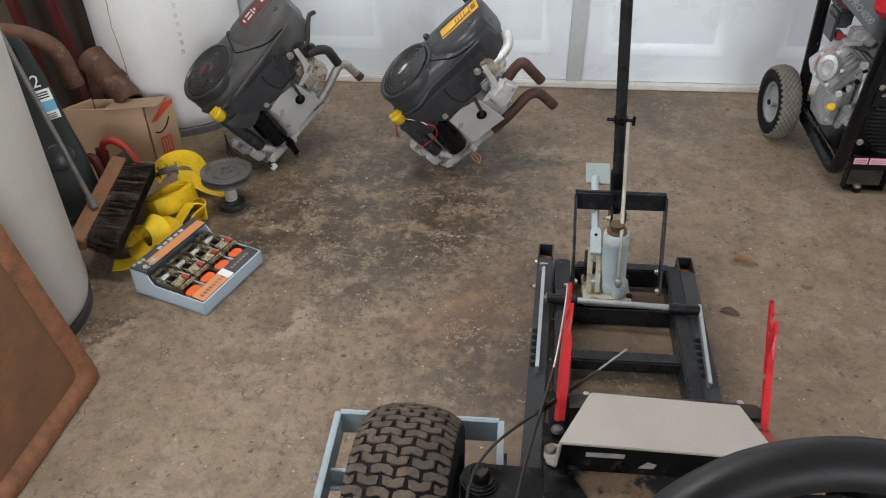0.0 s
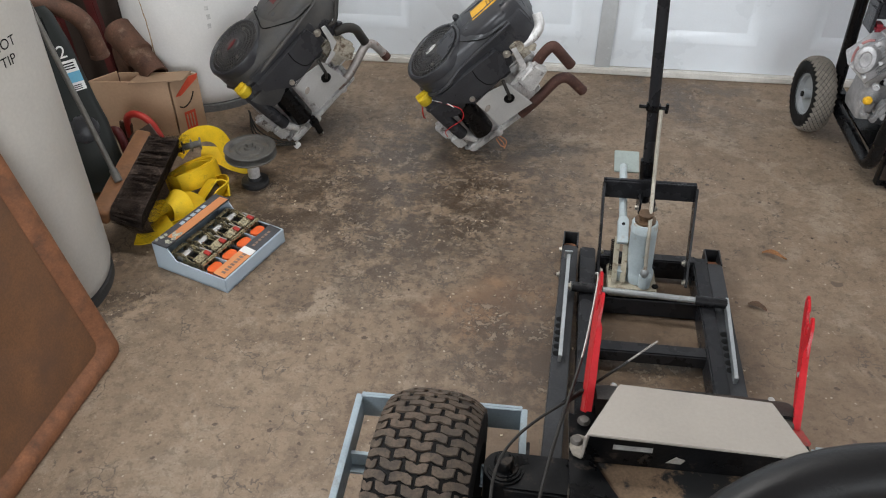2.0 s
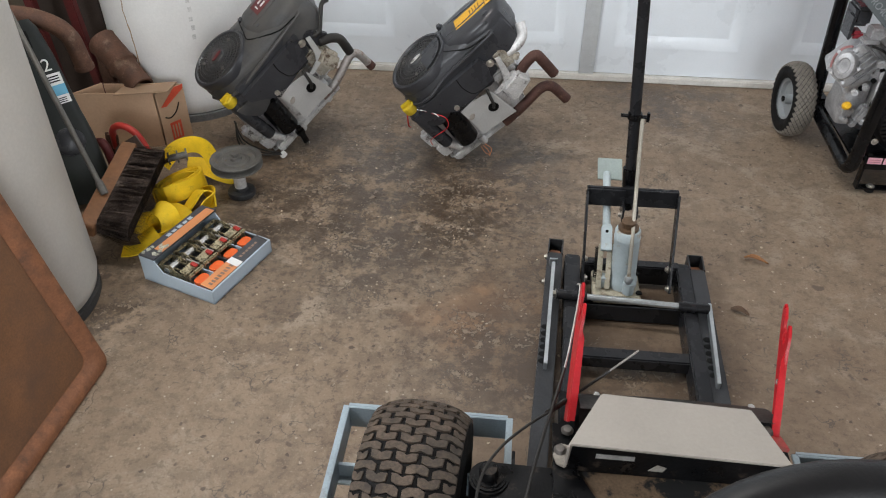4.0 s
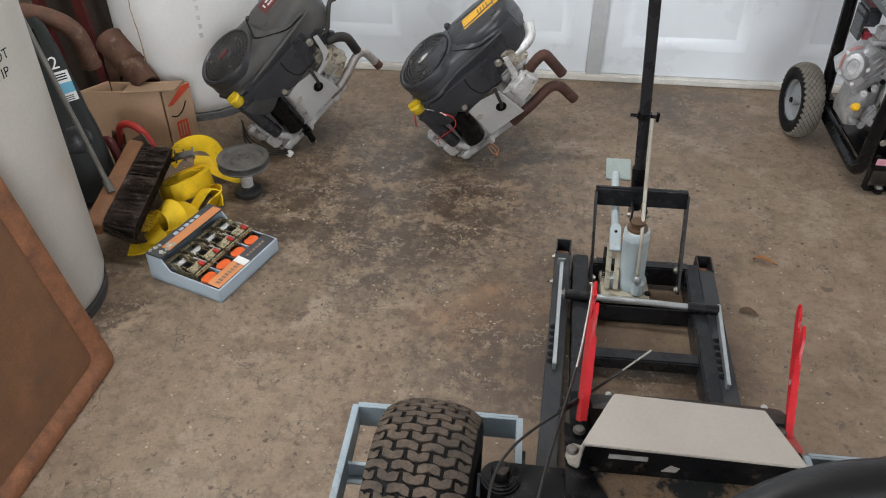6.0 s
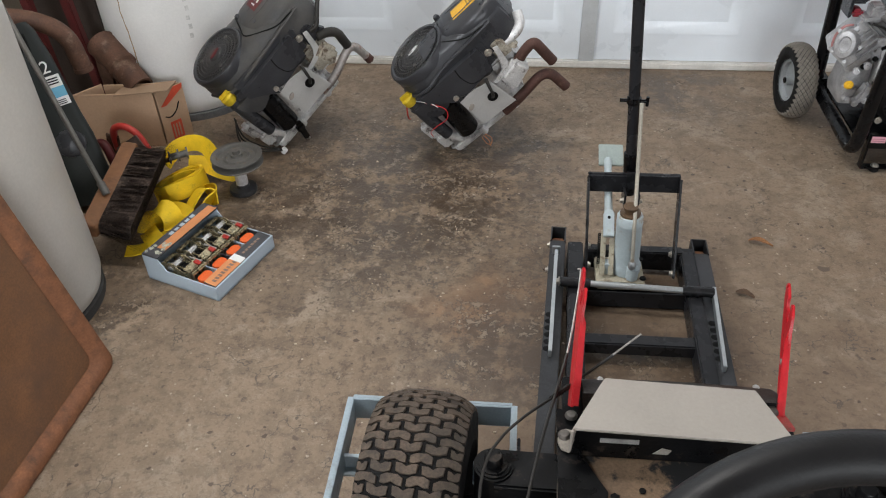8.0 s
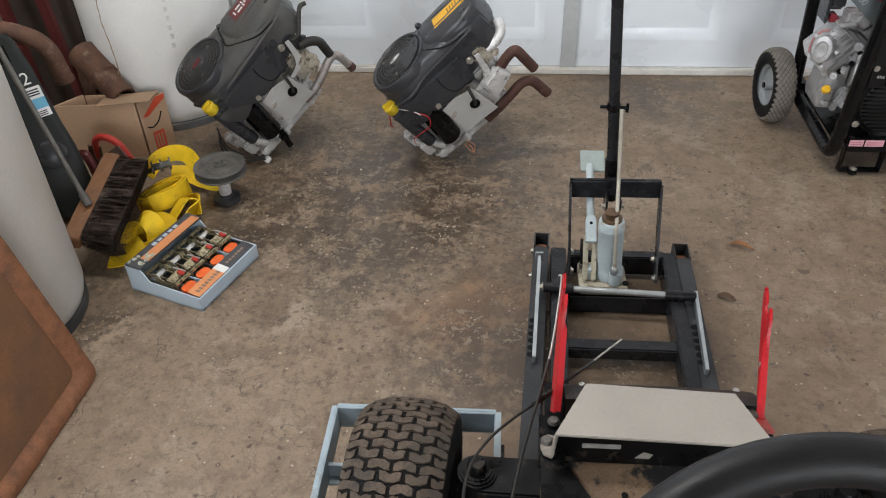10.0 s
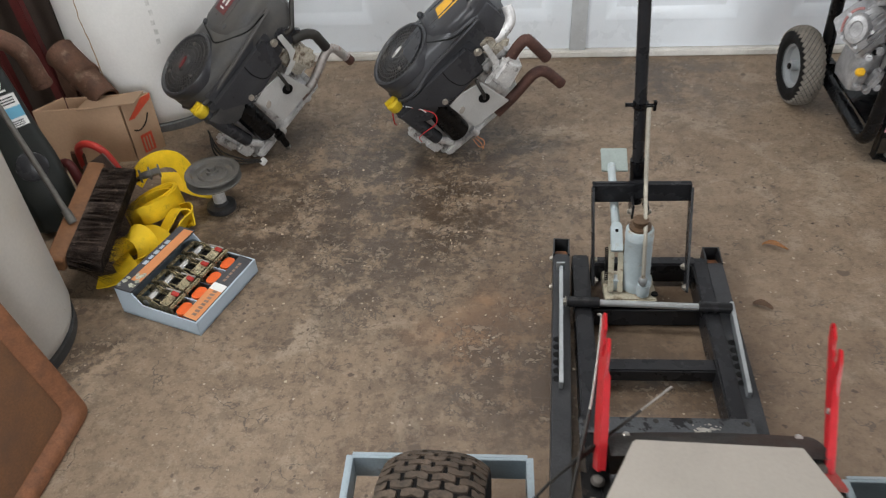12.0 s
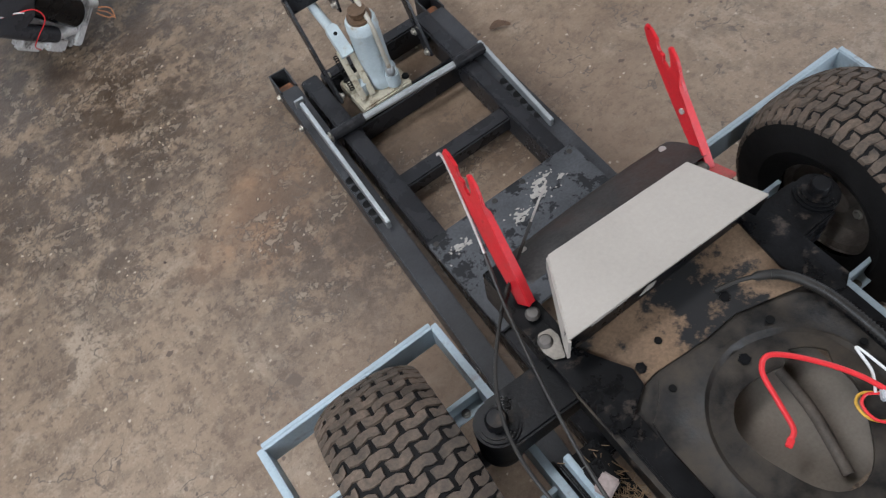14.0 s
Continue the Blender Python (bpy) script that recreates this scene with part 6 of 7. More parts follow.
part("flange", lathe(bms(), [(0.0, 0.0), (0.034, 0.0), (0.036, 0.006), (0.034, 0.014), (0.018, 0.016), (0.017, 0.024), (0.0, 0.024)], seg=36), surf("dark_flange", (0.055, 0.055, 0.057), 0.4, 0.4), pu, "dark base flange")
part("nut", hexbolt(bms(), (0, 0, 0.112), (0, 0, 1), 0.010, 0.010), PULLEYG, pu)

# ---------------- push broom
bp, bq = V(-0.749, 1.872, 0.122), V(-0.716, 1.545, 0.100)
bd = (bq - bp).normalized()
out = V(0.93, 0.10, -0.24)
out = (out - bd * out.dot(bd)).normalized()
bn = bd.cross(out).normalized()
bmx = Matrix((bd, bn, out)).transposed().to_4x4()
br = thing("push_broom", Matrix.Translation((bp + bq) / 2) @ bmx, "wooden push broom with dark bristles and metal handle, leaning", "broom")
LN = (bq - bp).length
part("block", loft(bms(), [rrect(-LN / 2 + g, -0.019 + g, LN / 2 - g, 0.019 - g, 0.010, z) for z, g in ((-0.030, 0.006), (-0.027, 0.001), (-0.012, 0.0), (0.004, 0.0), (0.008, 0.003))]), WOOD, br, "varnished wooden block")
bm = bms()
rg = random.Random(9)
for i in range(64):
    for j in range(10):
        x, y = -LN / 2 + 0.012 + (LN - 0.024) * (i + rg.random() * 0.8) / 64, -0.020 + 0.040 * (j + rg.random() * 0.6) / 10
        for k in range(4):
            fx, fy = rg.gauss(0, 0.007) + 0.028 * (2 * x / LN) ** 3, rg.gauss(0, 0.007) + y * 0.6
            ln = 0.104 + rg.gauss(0, 0.006)
            a, b, c = V(x, y, 0.006), V(x + fx * 0.4, y + fy * 0.5, ln * 0.55), V(x + fx, y + fy, ln)
            w = V(0.0011, 0.0009, 0)
            vs = [bm.verts.new(p) for p in (a - w, a + w, b + w, b - w, c)]
            bm.faces.new(vs[:4])
            bm.faces.new((vs[3], vs[2], vs[4]))
part("bristles", bm, BRISTLE, br, "dense dark brown bristles", smooth=False)["kind"] = "stuff"
inv = (Matrix.Translation((bp + bq) / 2) @ bmx).inverted()
part("bristle_core", loft(bms(), [rrect(-LN / 2 + 0.014, -0.017, LN / 2 - 0.014, 0.017, 0.01, 0.004), rrect(-LN / 2 + 0.010, -0.024, LN / 2 - 0.010, 0.024, 0.01, 0.078)]), BRISTLE, br)
h0, h1 = V(-0.727, 1.655, 0.135), V(-0.905, 1.812, 0.424)
h1 = h0 + (h1 - h0) * 1.9
part("handle", cyl(bms(), inv @ h0, inv @ h1, 0.0062, seg=18), PULLEYG, br, "dull grey metal handle")
part("ferrule", cyl(bms(), inv @ (h0 - (h1 - h0) * 0.01), inv @ h0.lerp(h1, 0.035), 0.0092, seg=18, bev=0.001), PULLEYG, br)

# ---------------- heap of yellow tow strap
ys = thing("tow_strap", Matrix(), "heap of dirty yellow tow strap webbing with a metal ratchet", "tow strap")
W = 0.046
def band(pts, axis, w=W, n=7):
    """Webbing whose width lies along one axis throughout."""
    pl = spline(pts, n)
    part("webbing", ribbon(bms(), pl, [axis.normalized()] * len(pl), w, 0.0036), YELWEB, ys)


# big loop over the top, its tail running out under the pulley
band([(-0.700, 1.900, 0.055), (-0.678, 1.935, 0.080), (-0.640, 1.952, 0.092), (-0.600, 1.945, 0.090), (-0.572, 1.925, 0.066), (-0.562, 1.915, 0.040)], V(0.10, 0.45, 0.88), 0.042)
band([(-0.640, 1.915, 0.052), (-0.600, 1.918, 0.050), (-0.560, 1.916, 0.032), (-0.525, 1.930, 0.012), (-0.500, 1.940, 0.006)], V(0.15, 0.72, 0.66), 0.042)
# loosely wound coil standing on its edge, tilted toward the open floor
ca, cc = V(0.66, 0.75, 0.05).normalized(), V(-0.12, 0.22, 0.97)
cc = (cc - ca * cc.dot(ca)).normalized()
cb = cc.cross(ca)
ctr = V(-0.632, 1.832, 0.040)
for k in range(4):
    pl = []
    for i in range(30):
        a = 2 * math.pi * i / 29 * (1.0 if k else 0.86) - 2.4
        ra, rb = 0.068 - 0.0055 * k + 0.002 * math.sin(3 * a + k), 0.040 - 0.0050 * k
        pl.append(ctr + ca * ra * math.cos(a) + cb * rb * math.sin(a) + cc * 0.003 * math.sin(a * 2 + k * 1.7))
    part("webbing", ribbon(bms(), pl, [cc] * len(pl), W - 0.002 * k, 0.0042), YELWEB, ys)
# folded-over rolls in front of the coil
band([(-0.668, 1.672, 0.006), (-0.662, 1.690, 0.040), (-0.640, 1.704, 0.058), (-0.615, 1.700, 0.054), (-0.598, 1.682, 0.034), (-0.600, 1.664, 0.008)], V(0.55, 0.80, 0.18), 0.048)
band([(-0.652, 1.690, 0.006), (-0.640, 1.712, 0.034), (-0.618, 1.716, 0.036), (-0.604, 1.700, 0.010)], V(0.55, 0.80, 0.18), 0.044)
band([(-0.600, 1.742, 0.008), (-0.580, 1.774, 0.036), (-0.566, 1.800, 0.050), (-0.545, 1.806, 0.040), (-0.536, 1.786, 0.012)], V(0.75, -0.55, 0.35), 0.044)
band([(-0.560, 1.735, 0.006), (-0.548, 1.765, 0.030), (-0.532, 1.800, 0.036), (-0.548, 1.832, 0.030), (-0.580, 1.846, 0.014)], V(0.25, -0.2, 0.95), 0.034)
band([(-0.640, 1.745, 0.020), (-0.612, 1.738, 0.030), (-0.585, 1.728, 0.024), (-0.565, 1.712, 0.006)], V(0.35, 0.7, 0.62), 0.042)
# flat tail ends on the concrete
band([(-0.690, 1.598, 0.006), (-0.668, 1.602, 0.006), (-0.640, 1.614, 0.009), (-0.615, 1.640, 0.012), (-0.605, 1.670, 0.010)], V(0.3, 0.9, 0.15), 0.034)
band([(-0.664, 1.672, 0.012), (-0.640, 1.640, 0.020), (-0.612, 1.618, 0.008), (-0.59, 1.606, 0.005)], V(0.72, 0.60, 0.35), 0.044)
bm = cyl(bms(), (-0.672, 1.886, 0.086), (-0.630, 1.902, 0.092), 0.009, seg=16, bev=0.001)
for t in (0.0, 0.5, 1.0):
    p = V(-0.672, 1.886, 0.086).lerp(V(-0.630, 1.902, 0.092), t)
    cyl(bm, p - V(0.002, 0.001, 0), p + V(0.002, 0.001, 0), 0.016, seg=12)
part("ratchet", bm, PULLEYG, ys, "small yellow-zinc ratchet")
part("ratchet_arm", beam(bms(), (-0.668, 1.884, 0.086), (-0.700, 1.866, 0.074), 0.018, 0.004, 0.001), BRASS, ys)

# ---------------- carton pushed askew, with an open flap and red tape
C0, CR, CL = V(-0.775, 2.085, 0), V(-0.722, 2.158, 0), V(-0.995, 2.060, 0)
hh = 0.166
ct = thing("cardboard_box", Matrix.Translation(C0), "open brown cardboard box pushed askew with red printed tape", "cardboard box")
fr, en_, bk = CL - C0, CR - C0, CL + CR - C0 - C0
def side(p, q, h, name):
    d = (q - p).normalized()
    return part(name, beam(bms(), p + d * 0.002 + V(0, 0, h / 2), q - d * 0.002 + V(0, 0, h / 2), 0.004, h, 0.0006), CARD, ct)
side(V(0, 0, 0), fr, hh, "front_side")
side(fr, bk, hh, "end_side")
side(en_, bk, hh - 0.004, "back_side")
es = side(V(0, 0, 0), en_, hh - 0.003, "end_side")
part("bottom", loft(bms(), [[p + V(0, 0, z) for p in (fr * 0.02 + en_ * 0.05, fr * 0.98 + en_ * 0.05, fr * 0.98 + en_ * 0.95, fr * 0.02 + en_ * 0.95)] for z in (0.001, 0.004)]), CARDIN, ct)
bd0 = (bk - en_).normalized()
fm = Matrix.Translation(en_ * 0.55 + fr * 0.30 + V(0, 0, hh - 0.004)) @ Matrix((bd0, Z.cross(bd0), Z)).transposed().to_4x4()
part("flap", bx(bms(), fm @ V(0, 0, 0), (0.15, 0.085, 0.0035), 0.0005, (fm @ pose(0, 0, 0, 8, 4, 0)).to_3x3()), CARDIN, ct, "folded-in carton flap")
# prints on the end that faces the open floor
eu = en_.normalized()
em = Matrix((eu, Z, eu.cross(Z))).transposed().to_4x4()
em = Matrix.Translation(eu.cross(Z) * 0.0022) @ em
part("red_tape", slab(bms(), [(0.010, 0.118), (0.026, 0.116), (0.084, 0.150), (0.088, 0.163), (0.060, 0.163)], 0.0008, em), REDTAPE, ct, "strip of red tape")
part("red_mark", slab(bms(), [(0.026, 0.010), (0.060, 0.010), (0.060, 0.064), (0.026, 0.064)], 0.0008, em), REDTAPE, ct, "red printed patch with pale marks")
bm = bms()
for i in range(3):
    slab(bm, [(0.031 + 0.009 * i, 0.016), (0.035 + 0.009 * i, 0.016), (0.035 + 0.009 * i, 0.056), (0.031 + 0.009 * i, 0.056)], 0.0006, em @ Matrix.Translation((0, 0, 0.0008)))
part("print_bar", bm, CARD, ct)
part("curved_mark", tube(bms(), [em @ V(x, y, 0.0006) for x, y, _ in spline([(0.016, 0.086, 0), (0.032, 0.080, 0), (0.052, 0.092, 0), (0.066, 0.116, 0)])], 0.0018, 6), INK, ct, "plain black curved mark")
# ---------------- scrap behind: rusty pipes, red posts
pp = thing("rusty_duct_pipe", Matrix(), "rusty brown flanged pipe lying in the box", "pipe")
da, db = V(-0.975, 2.248, 0.236), V(-0.838, 2.150, 0.146)
dd = (db - da).normalized()
dm = Matrix.Translation(da) @ turn_to(dd).to_4x4()
part("pipe", lathe(bms(), [(0.034, 0.0), (0.043, 0.0), (0.045, 0.006), (0.043, 0.012), (0.040, 0.085), (0.043, 0.092), (0.043, 0.104), (0.037, 0.110), (0.036, 0.190), (0.030, 0.190)], dm, 36, closed=True), BROWNPIPE, pp)
part("inner_bore", lathe(bms(), [(0.0, 0.012), (0.034, 0.012), (0.034, 0.002)], dm, 30), INK, pp)
part("leg", beam(bms(), (-0.970, 2.244, 0.222), (-0.985, 2.255, 0.0), 0.05, 0.05, 0.008, up=Y), BROWNPIPE, pp)
ex = thing("exhaust_elbow", Matrix(), "rusty brown bent exhaust tube among scrap", "pipe")
part("tube", tube(bms(), bent([(-1.26, 1.99, 0.0), (-1.24, 1.99, 0.37), (-1.12, 1.985, 0.418), (-0.985, 1.99, 0.410), (-0.912, 2.0, 0.372), (-0.900, 2.005, 0.270)], 0.06, 8), 0.0225, 18), BROWNPIPE, ex)
part("lip", cyl(bms(), (-0.9012, 2.0045, 0.282), (-0.900, 2.005, 0.268), 0.025, seg=18, bev=0.002), BROWNPIPE, ex)
for p, q in (((-1.10, 2.20, 0.0), (-1.16, 2.22, 0.75)), ((-1.00, 2.23, 0.0), (-1.07, 2.25, 0.75))):
    rp = thing("red_post", Matrix(), "dark red painted steel post leaning in the corner", "post", "dark red posts")
    part("post", beam(bms(), p, q, 0.026, 0.026, 0.003, up=Y), DKRED, rp)
# board widened and darkened to stand in for shade in the corner
part_board = thing("corner_shade_board", Matrix(), "thin dark brown board filling in for the corner's shade", "board")
part("board", beam(bms(), (-1.075, 2.300, 0.0), (-1.115, 2.330, 0.66), 0.20, 0.012, 0.002, up=Y), surf("dark_board", (0.035, 0.024, 0.019), 0.7), part_board)
# ---------------- dark green machine housing leaning behind the tank
g0, g1 = V(-0.842, 1.790, 0.015), V(-0.982, 1.915, 0.435)
gz = (g1 - g0).normalized()
gx = V(0.55, -0.75, 0)
gx = (gx - gz * gx.dot(gz)).normalized()
gy = gz.cross(gx)
gm = Matrix.Translation(g0) @ Matrix((gy, gx, gz)).transposed().to_4x4()
gh = thing("machine_housing", gm, "dark green plastic tool housing with a figure two, leaning", "tool housing")
def hr(z, a, b, s=0.0):
    return rrect(-a + s, -0.05, b + s, 0.03, 0.02, z)
part("body", loft(bms(), [hr(0.0, 0.045, 0.045), hr(0.01, 0.058, 0.056), hr(0.16, 0.060, 0.058), hr(0.22, 0.050, 0.052), hr(0.36, 0.040, 0.046), hr(0.43, 0.030, 0.036), hr(0.45, 0.02, 0.026)]), GREENPL, gh)
gf = Matrix(((1, 0, 0, 0), (0, 0, 1, 0.0305), (0, 1, 0, 0), (0, 0, 0, 1)))
part("round_cap", lathe(bms(), [(0, 0.006), (0.028, 0.006), (0.034, 0.003), (0.036, -0.004)], Matrix(((1, 0, 0, 0), (0, 0, 1, 0.031), (0, -1, 0, 0.155), (0, 0, 0, 1))), 30), PLASTIC, gh)
part("figure", letters("2", 0.042, gf @ pose(0, 0, 0, 0, 0, 0) @ Matrix.Translation((0.020, 0.338, 0.0004))), WHITEINK, gh, "white figure two")
lb = part("label", bb(bms(), 0.004, 0.0302, 0.245, 0.042, 0.0312, 0.318, 0), WHITEINK, gh, "blue and white label with unreadable marks")
part("blue_band", bb(bms(), 0.004, 0.0310, 0.265, 0.042, 0.0318, 0.290, 0), BLUELBL, lb)
bm = bms()
for i in range(3):
    bb(bm, 0.008, 0.0312, 0.248 + 0.0045 * i, 0.034, 0.0320, 0.250 + 0.0045 * i, 0)
    bb(bm, 0.008, 0.0312, 0.297 + 0.006 * i, 0.036, 0.0320, 0.300 + 0.006 * i, 0)
part("print_bar", bm, INK, lb)
part("top_slot", bb(bms(), -0.018, 0.030, 0.385, 0.010, 0.0312, 0.425, 0.0004), INK, gh)
# ---------------- red pruner and a clear bag by the carton
rd = thing("red_tool_handle", Matrix(), "bright red plastic tool handle among the clutter", "hand tool")
part("handle", tube(bms(), spline([(-0.865, 1.985, 0.05), (-0.850, 1.965, 0.115), (-0.815, 1.955, 0.135), (-0.775, 1.945, 0.118), (-0.745, 1.930, 0.07)]), 0.0095, 12), BRTRED, rd)
part("blade", beam(bms(), (-0.88, 1.99, 0.02), (-0.86, 1.97, 0.10), 0.035, 0.008, 0.002, up=Y), BROWNPIPE, rd)
r2 = thing("red_tool_handle", Matrix(), "dull red tool grip lying behind the broom", "hand tool")
part("handle", tube(bms(), spline([(-0.90, 1.93, 0.03), (-0.885, 1.925, 0.09), (-0.855, 1.915, 0.10), (-0.835, 1.90, 0.04)]), 0.012, 12), DKRED, r2)
bg = thing("scrap_plate", Matrix(), "crumpled dull brown plate standing behind the broom", "scrap")
part("plate", slab(bms(), [(0, 0), (0.12, 0.0), (0.135, 0.09), (0.10, 0.125), (0.02, 0.07)], 0.004, pose(-0.87, 1.955, 0.0, 82, 0, -22), 0.001), surf("dull_plate", (0.14, 0.10, 0.085), 0.5, var=0.3), bg)
yb = thing("yellow_knob", Matrix(), "small round yellow plastic knob behind the broom", "knob")
part("knob", lathe(bms(), [(0, 0), (0.012, 0.0), (0.016, 0.08), (0.014, 0.100), (0, 0.104)], Matrix.Translation((-0.765, 1.742, 0.0)), 18), YELCAP, yb)
# ---------------- portable generator on wheels
gen = thing("portable_generator", Matrix.Translation((0.013, 0, 0)), "portable generator with black tube frame, red tank and pneumatic wheels", "generator")
GX0, GX1, GF, GB = 1.062, 1.62, 2.035, 2.345
for x, k in ((GX0, 1), (GX1, -1)):
    pts = bent([(x - k * 0.045, GB, 0.60), (x - k * 0.022, GB + 0.005, 0.100), (x - k * 0.006, GF, 0.066), (x + k * 0.020, GF, 0.60), (x - k * 0.010, GB - 0.15, 0.62)], 0.045, 8)
    part("side_frame", tube(bms(), pts, 0.0165, 18), GENBLK, gen, "black painted tube frame")
part("lower_rail", bb(bms(), GX0 + 0.03, GF + 0.012, 0.072, GX1 - 0.03, GF + 0.030, 0.112, 0.002), GENBLK, gen)
part("lower_rail", bb(bms(), GX0 - 0.02, GB - 0.02, 0.085, GX1 - 0.03, GB, 0.112, 0.002), GENBLK, gen)
part("tray", bb(bms(), GX0 + 0.005, GF + 0.030, 0.088, GX1 - 0.02, GB - 0.02, 0.094, 0.001), GENBLK, gen)
for i, (xa, xb, m) in enumerate(((1.096, 1.131, PINK), (1.135, 1.181, PINK), (1.190, 1.215, WHITEINK), (1.30, 1.36, PINK))):
    w = part("warning_label", bb(bms(), xa, GF + 0.0112, 0.090, xb, GF + 0.0122, 0.108, 0), m, gen, "pale pink warning label" if m is PINK else "white label")
    bm = bms()
    for j in range(2):
        bb(bm, xa + 0.004, GF + 0.0105, 0.094 + 0.006 * j, xb - 0.004, GF + 0.0113, 0.0965 + 0.006 * j, 0)
    part("print_bar", bm, surf("label_print", (0.48, 0.20, 0.24), 0.6), w)
for x in (1.145, 1.55):
    bm = bms()
    bb(bm, x - 0.052, GF + 0.014, 0.012, x - 0.047, GF + 0.036, 0.075, 0.001)
    bb(bm, x + 0.047, GF + 0.014, 0.012, x + 0.052, GF + 0.036, 0.075, 0.001)
    bb(bm, x - 0.052, GF + 0.014, 0.010, x + 0.052, GF + 0.036, 0.015, 0.001)
    ft = part("foot_bracket", bm, GENBLK, gen)
    part("rubber_foot", cyl(bms(), (x - 0.012, GF + 0.025, 0.0), (x - 0.012, GF + 0.025, 0.010), 0.012, seg=18, bev=0.002), RUBBER, ft)
    part("bolt", hexbolt(bms(), (x - 0.012, GF + 0.025, 0.015), (0, 0, 1), 0.007, 0.006), CHROME, ft)
part("carry_handle", tube(bms(), bent([(1.225, GF - 0.028, 0.035), (1.50, GF - 0.028, 0.035)], 0.02), 0.012, 16), GENBLK, gen, "black rubber grip tube")
for x in (1.27, 1.46):
    part("handle_arm", beam(bms(), (x, GF - 0.028, 0.036), (x, GF + 0.02, 0.078), 0.02, 0.006, 0.001), GENBLK, gen)
# control panel and alternator cover
pn2 = part("control_panel", bb(bms(), 1.092, GF + 0.020, 0.245, 1.60, GF + 0.045, 0.445, 0.006), GENPAN, gen, "black control panel with pale print")
bm = slab(bms(), [(-0.034, 0.0), (0.0, 0.017), (0.034, 0.0), (0.0, -0.017)], 0.0008, Matrix.Translation((1.158, GF + 0.020, 0.402)) @ pose(0, 0, 0, 90, 0, 0), 0)
dm = part("diamond_mark", bm, REDTAPE, pn2, "red diamond mark, plain")
part("diamond_edge", slab(bms(), [(-0.040, 0.0), (0.0, 0.021), (0.040, 0.0), (0.0, -0.021)], 0.0004, Matrix.Translation((1.158, GF + 0.0202, 0.402)) @ pose(0, 0, 0, 90, 0, 0), 0), WHITEINK, dm)
rg = random.Random(12)
for i in range(14):
    x, z = 1.235 + 0.055 * (i % 5) + rg.uniform(-0.006, 0.006), 0.372 - 0.036 * (i // 5)
    part("text_bar", bb(bms(), x, GF + 0.0192, z, x + rg.uniform(0.016, 0.036), GF + 0.0202, z + rg.uniform(0.004, 0.008), 0), WHITEINK, pn2)
part("lettering", letters("HOUR METER", 0.0105, Matrix.Translation((1.152, GF + 0.0194, 0.345)) @ pose(0, 0, 0, 90, 0, 0)), WHITEINK, pn2, "small white lettering")
part("lettering", letters("IDLE CONTROL", 0.0095, Matrix.Translation((1.146, GF + 0.0194, 0.278)) @ pose(0, 0, 0, 90, 0, 0)), WHITEINK, pn2, "small white lettering")
part("hour_meter", bx(bms(), (1.158, GF + 0.018, 0.364), (0.036, 0.006, 0.020), 0.002), GREYPAN, pn2, "small grey hour meter")
part("meter_window", bb(bms(), 1.145, GF + 0.0142, 0.359, 1.171, GF + 0.0152, 0.368, 0), WHITEINK, pn2)
part("idle_switch", bx(bms(), (1.146, GF + 0.016, 0.262), (0.018, 0.010, 0.010), 0.002), INK, pn2)
part("outlet_slot", bb(bms(), 1.147, GF + 0.0150, 0.306, 1.150, GF + 0.0162, 0.318, 0), INK, pn2)
part("outlet_slot", bb(bms(), 1.158, GF + 0.0150, 0.306, 1.161, GF + 0.0162, 0.318, 0), INK, pn2)
part("outlet", bx(bms(), (1.154, GF + 0.019, 0.312), (0.026, 0.006, 0.026), 0.002), GREYPAN, pn2)
for x, z in ((1.110, 0.395), (1.106, 0.300), (1.30, 0.395), (1.30, 0.26)):
    part("screw", hexbolt(bms(), (x, GF + 0.020, z), (0, -1, 0), 0.005, 0.004), STEEL, pn2)
ac = part("alternator_cover", lathe(bms(), [(0.0, 0.032), (0.055, 0.032), (0.078, 0.026), (0.086, 0.012), (0.088, -0.05)], Matrix.Translation((1.180, GF + 0.055, 0.200)) @ pose(0, 0, 0, 90, 0, 0), 48), GENPAN, gen, "round black ribbed alternator cover")
bm = bms()
for i in range(13):
    z = -0.066 + 0.011 * i
    half = math.sqrt(max(0, 0.076 ** 2 - z * z))
    bb(bm, 1.180 - half, GF + 0.020, 0.200 + z - 0.0022, 1.180 + half, GF + 0.030, 0.200 + z + 0.0022, 0.0008)
part("vent_slats", bm, GENPAN, ac)
for a in (140, 225, 315):
    part("cover_bolt", hexbolt(bms(), (1.180 + 0.094 * math.cos(radians(a)), GF + 0.05, 0.200 + 0.094 * math.sin(radians(a))), (0, -1, 0), 0.006, 0.006), CHROME, ac)
part("alternator", cyl(bms(), (1.18, GF + 0.10, 0.200), (1.18, GF + 0.26, 0.200), 0.080, seg=40, bev=0.004), ALU, gen)
# engine block: tilted single-cylinder castings, bolted together
eb = part("engine_block", bms(), GENALU, gen, "bright cast aluminium engine")
TILT_E = pose(0, 0, 0, 0, 40, 0)
EC = Matrix.Translation((1.044, 2.205, 0.298)) @ pose(0, 0, 0, 0, 0, -12) @ TILT_E


def casting(name, boxes, bev=0.004):
    bm = bms()
    for c, d in boxes:
        bx(bm, EC @ V(*c), d, bev, EC.to_3x3())
    return part(name, bm, GENALU, eb)


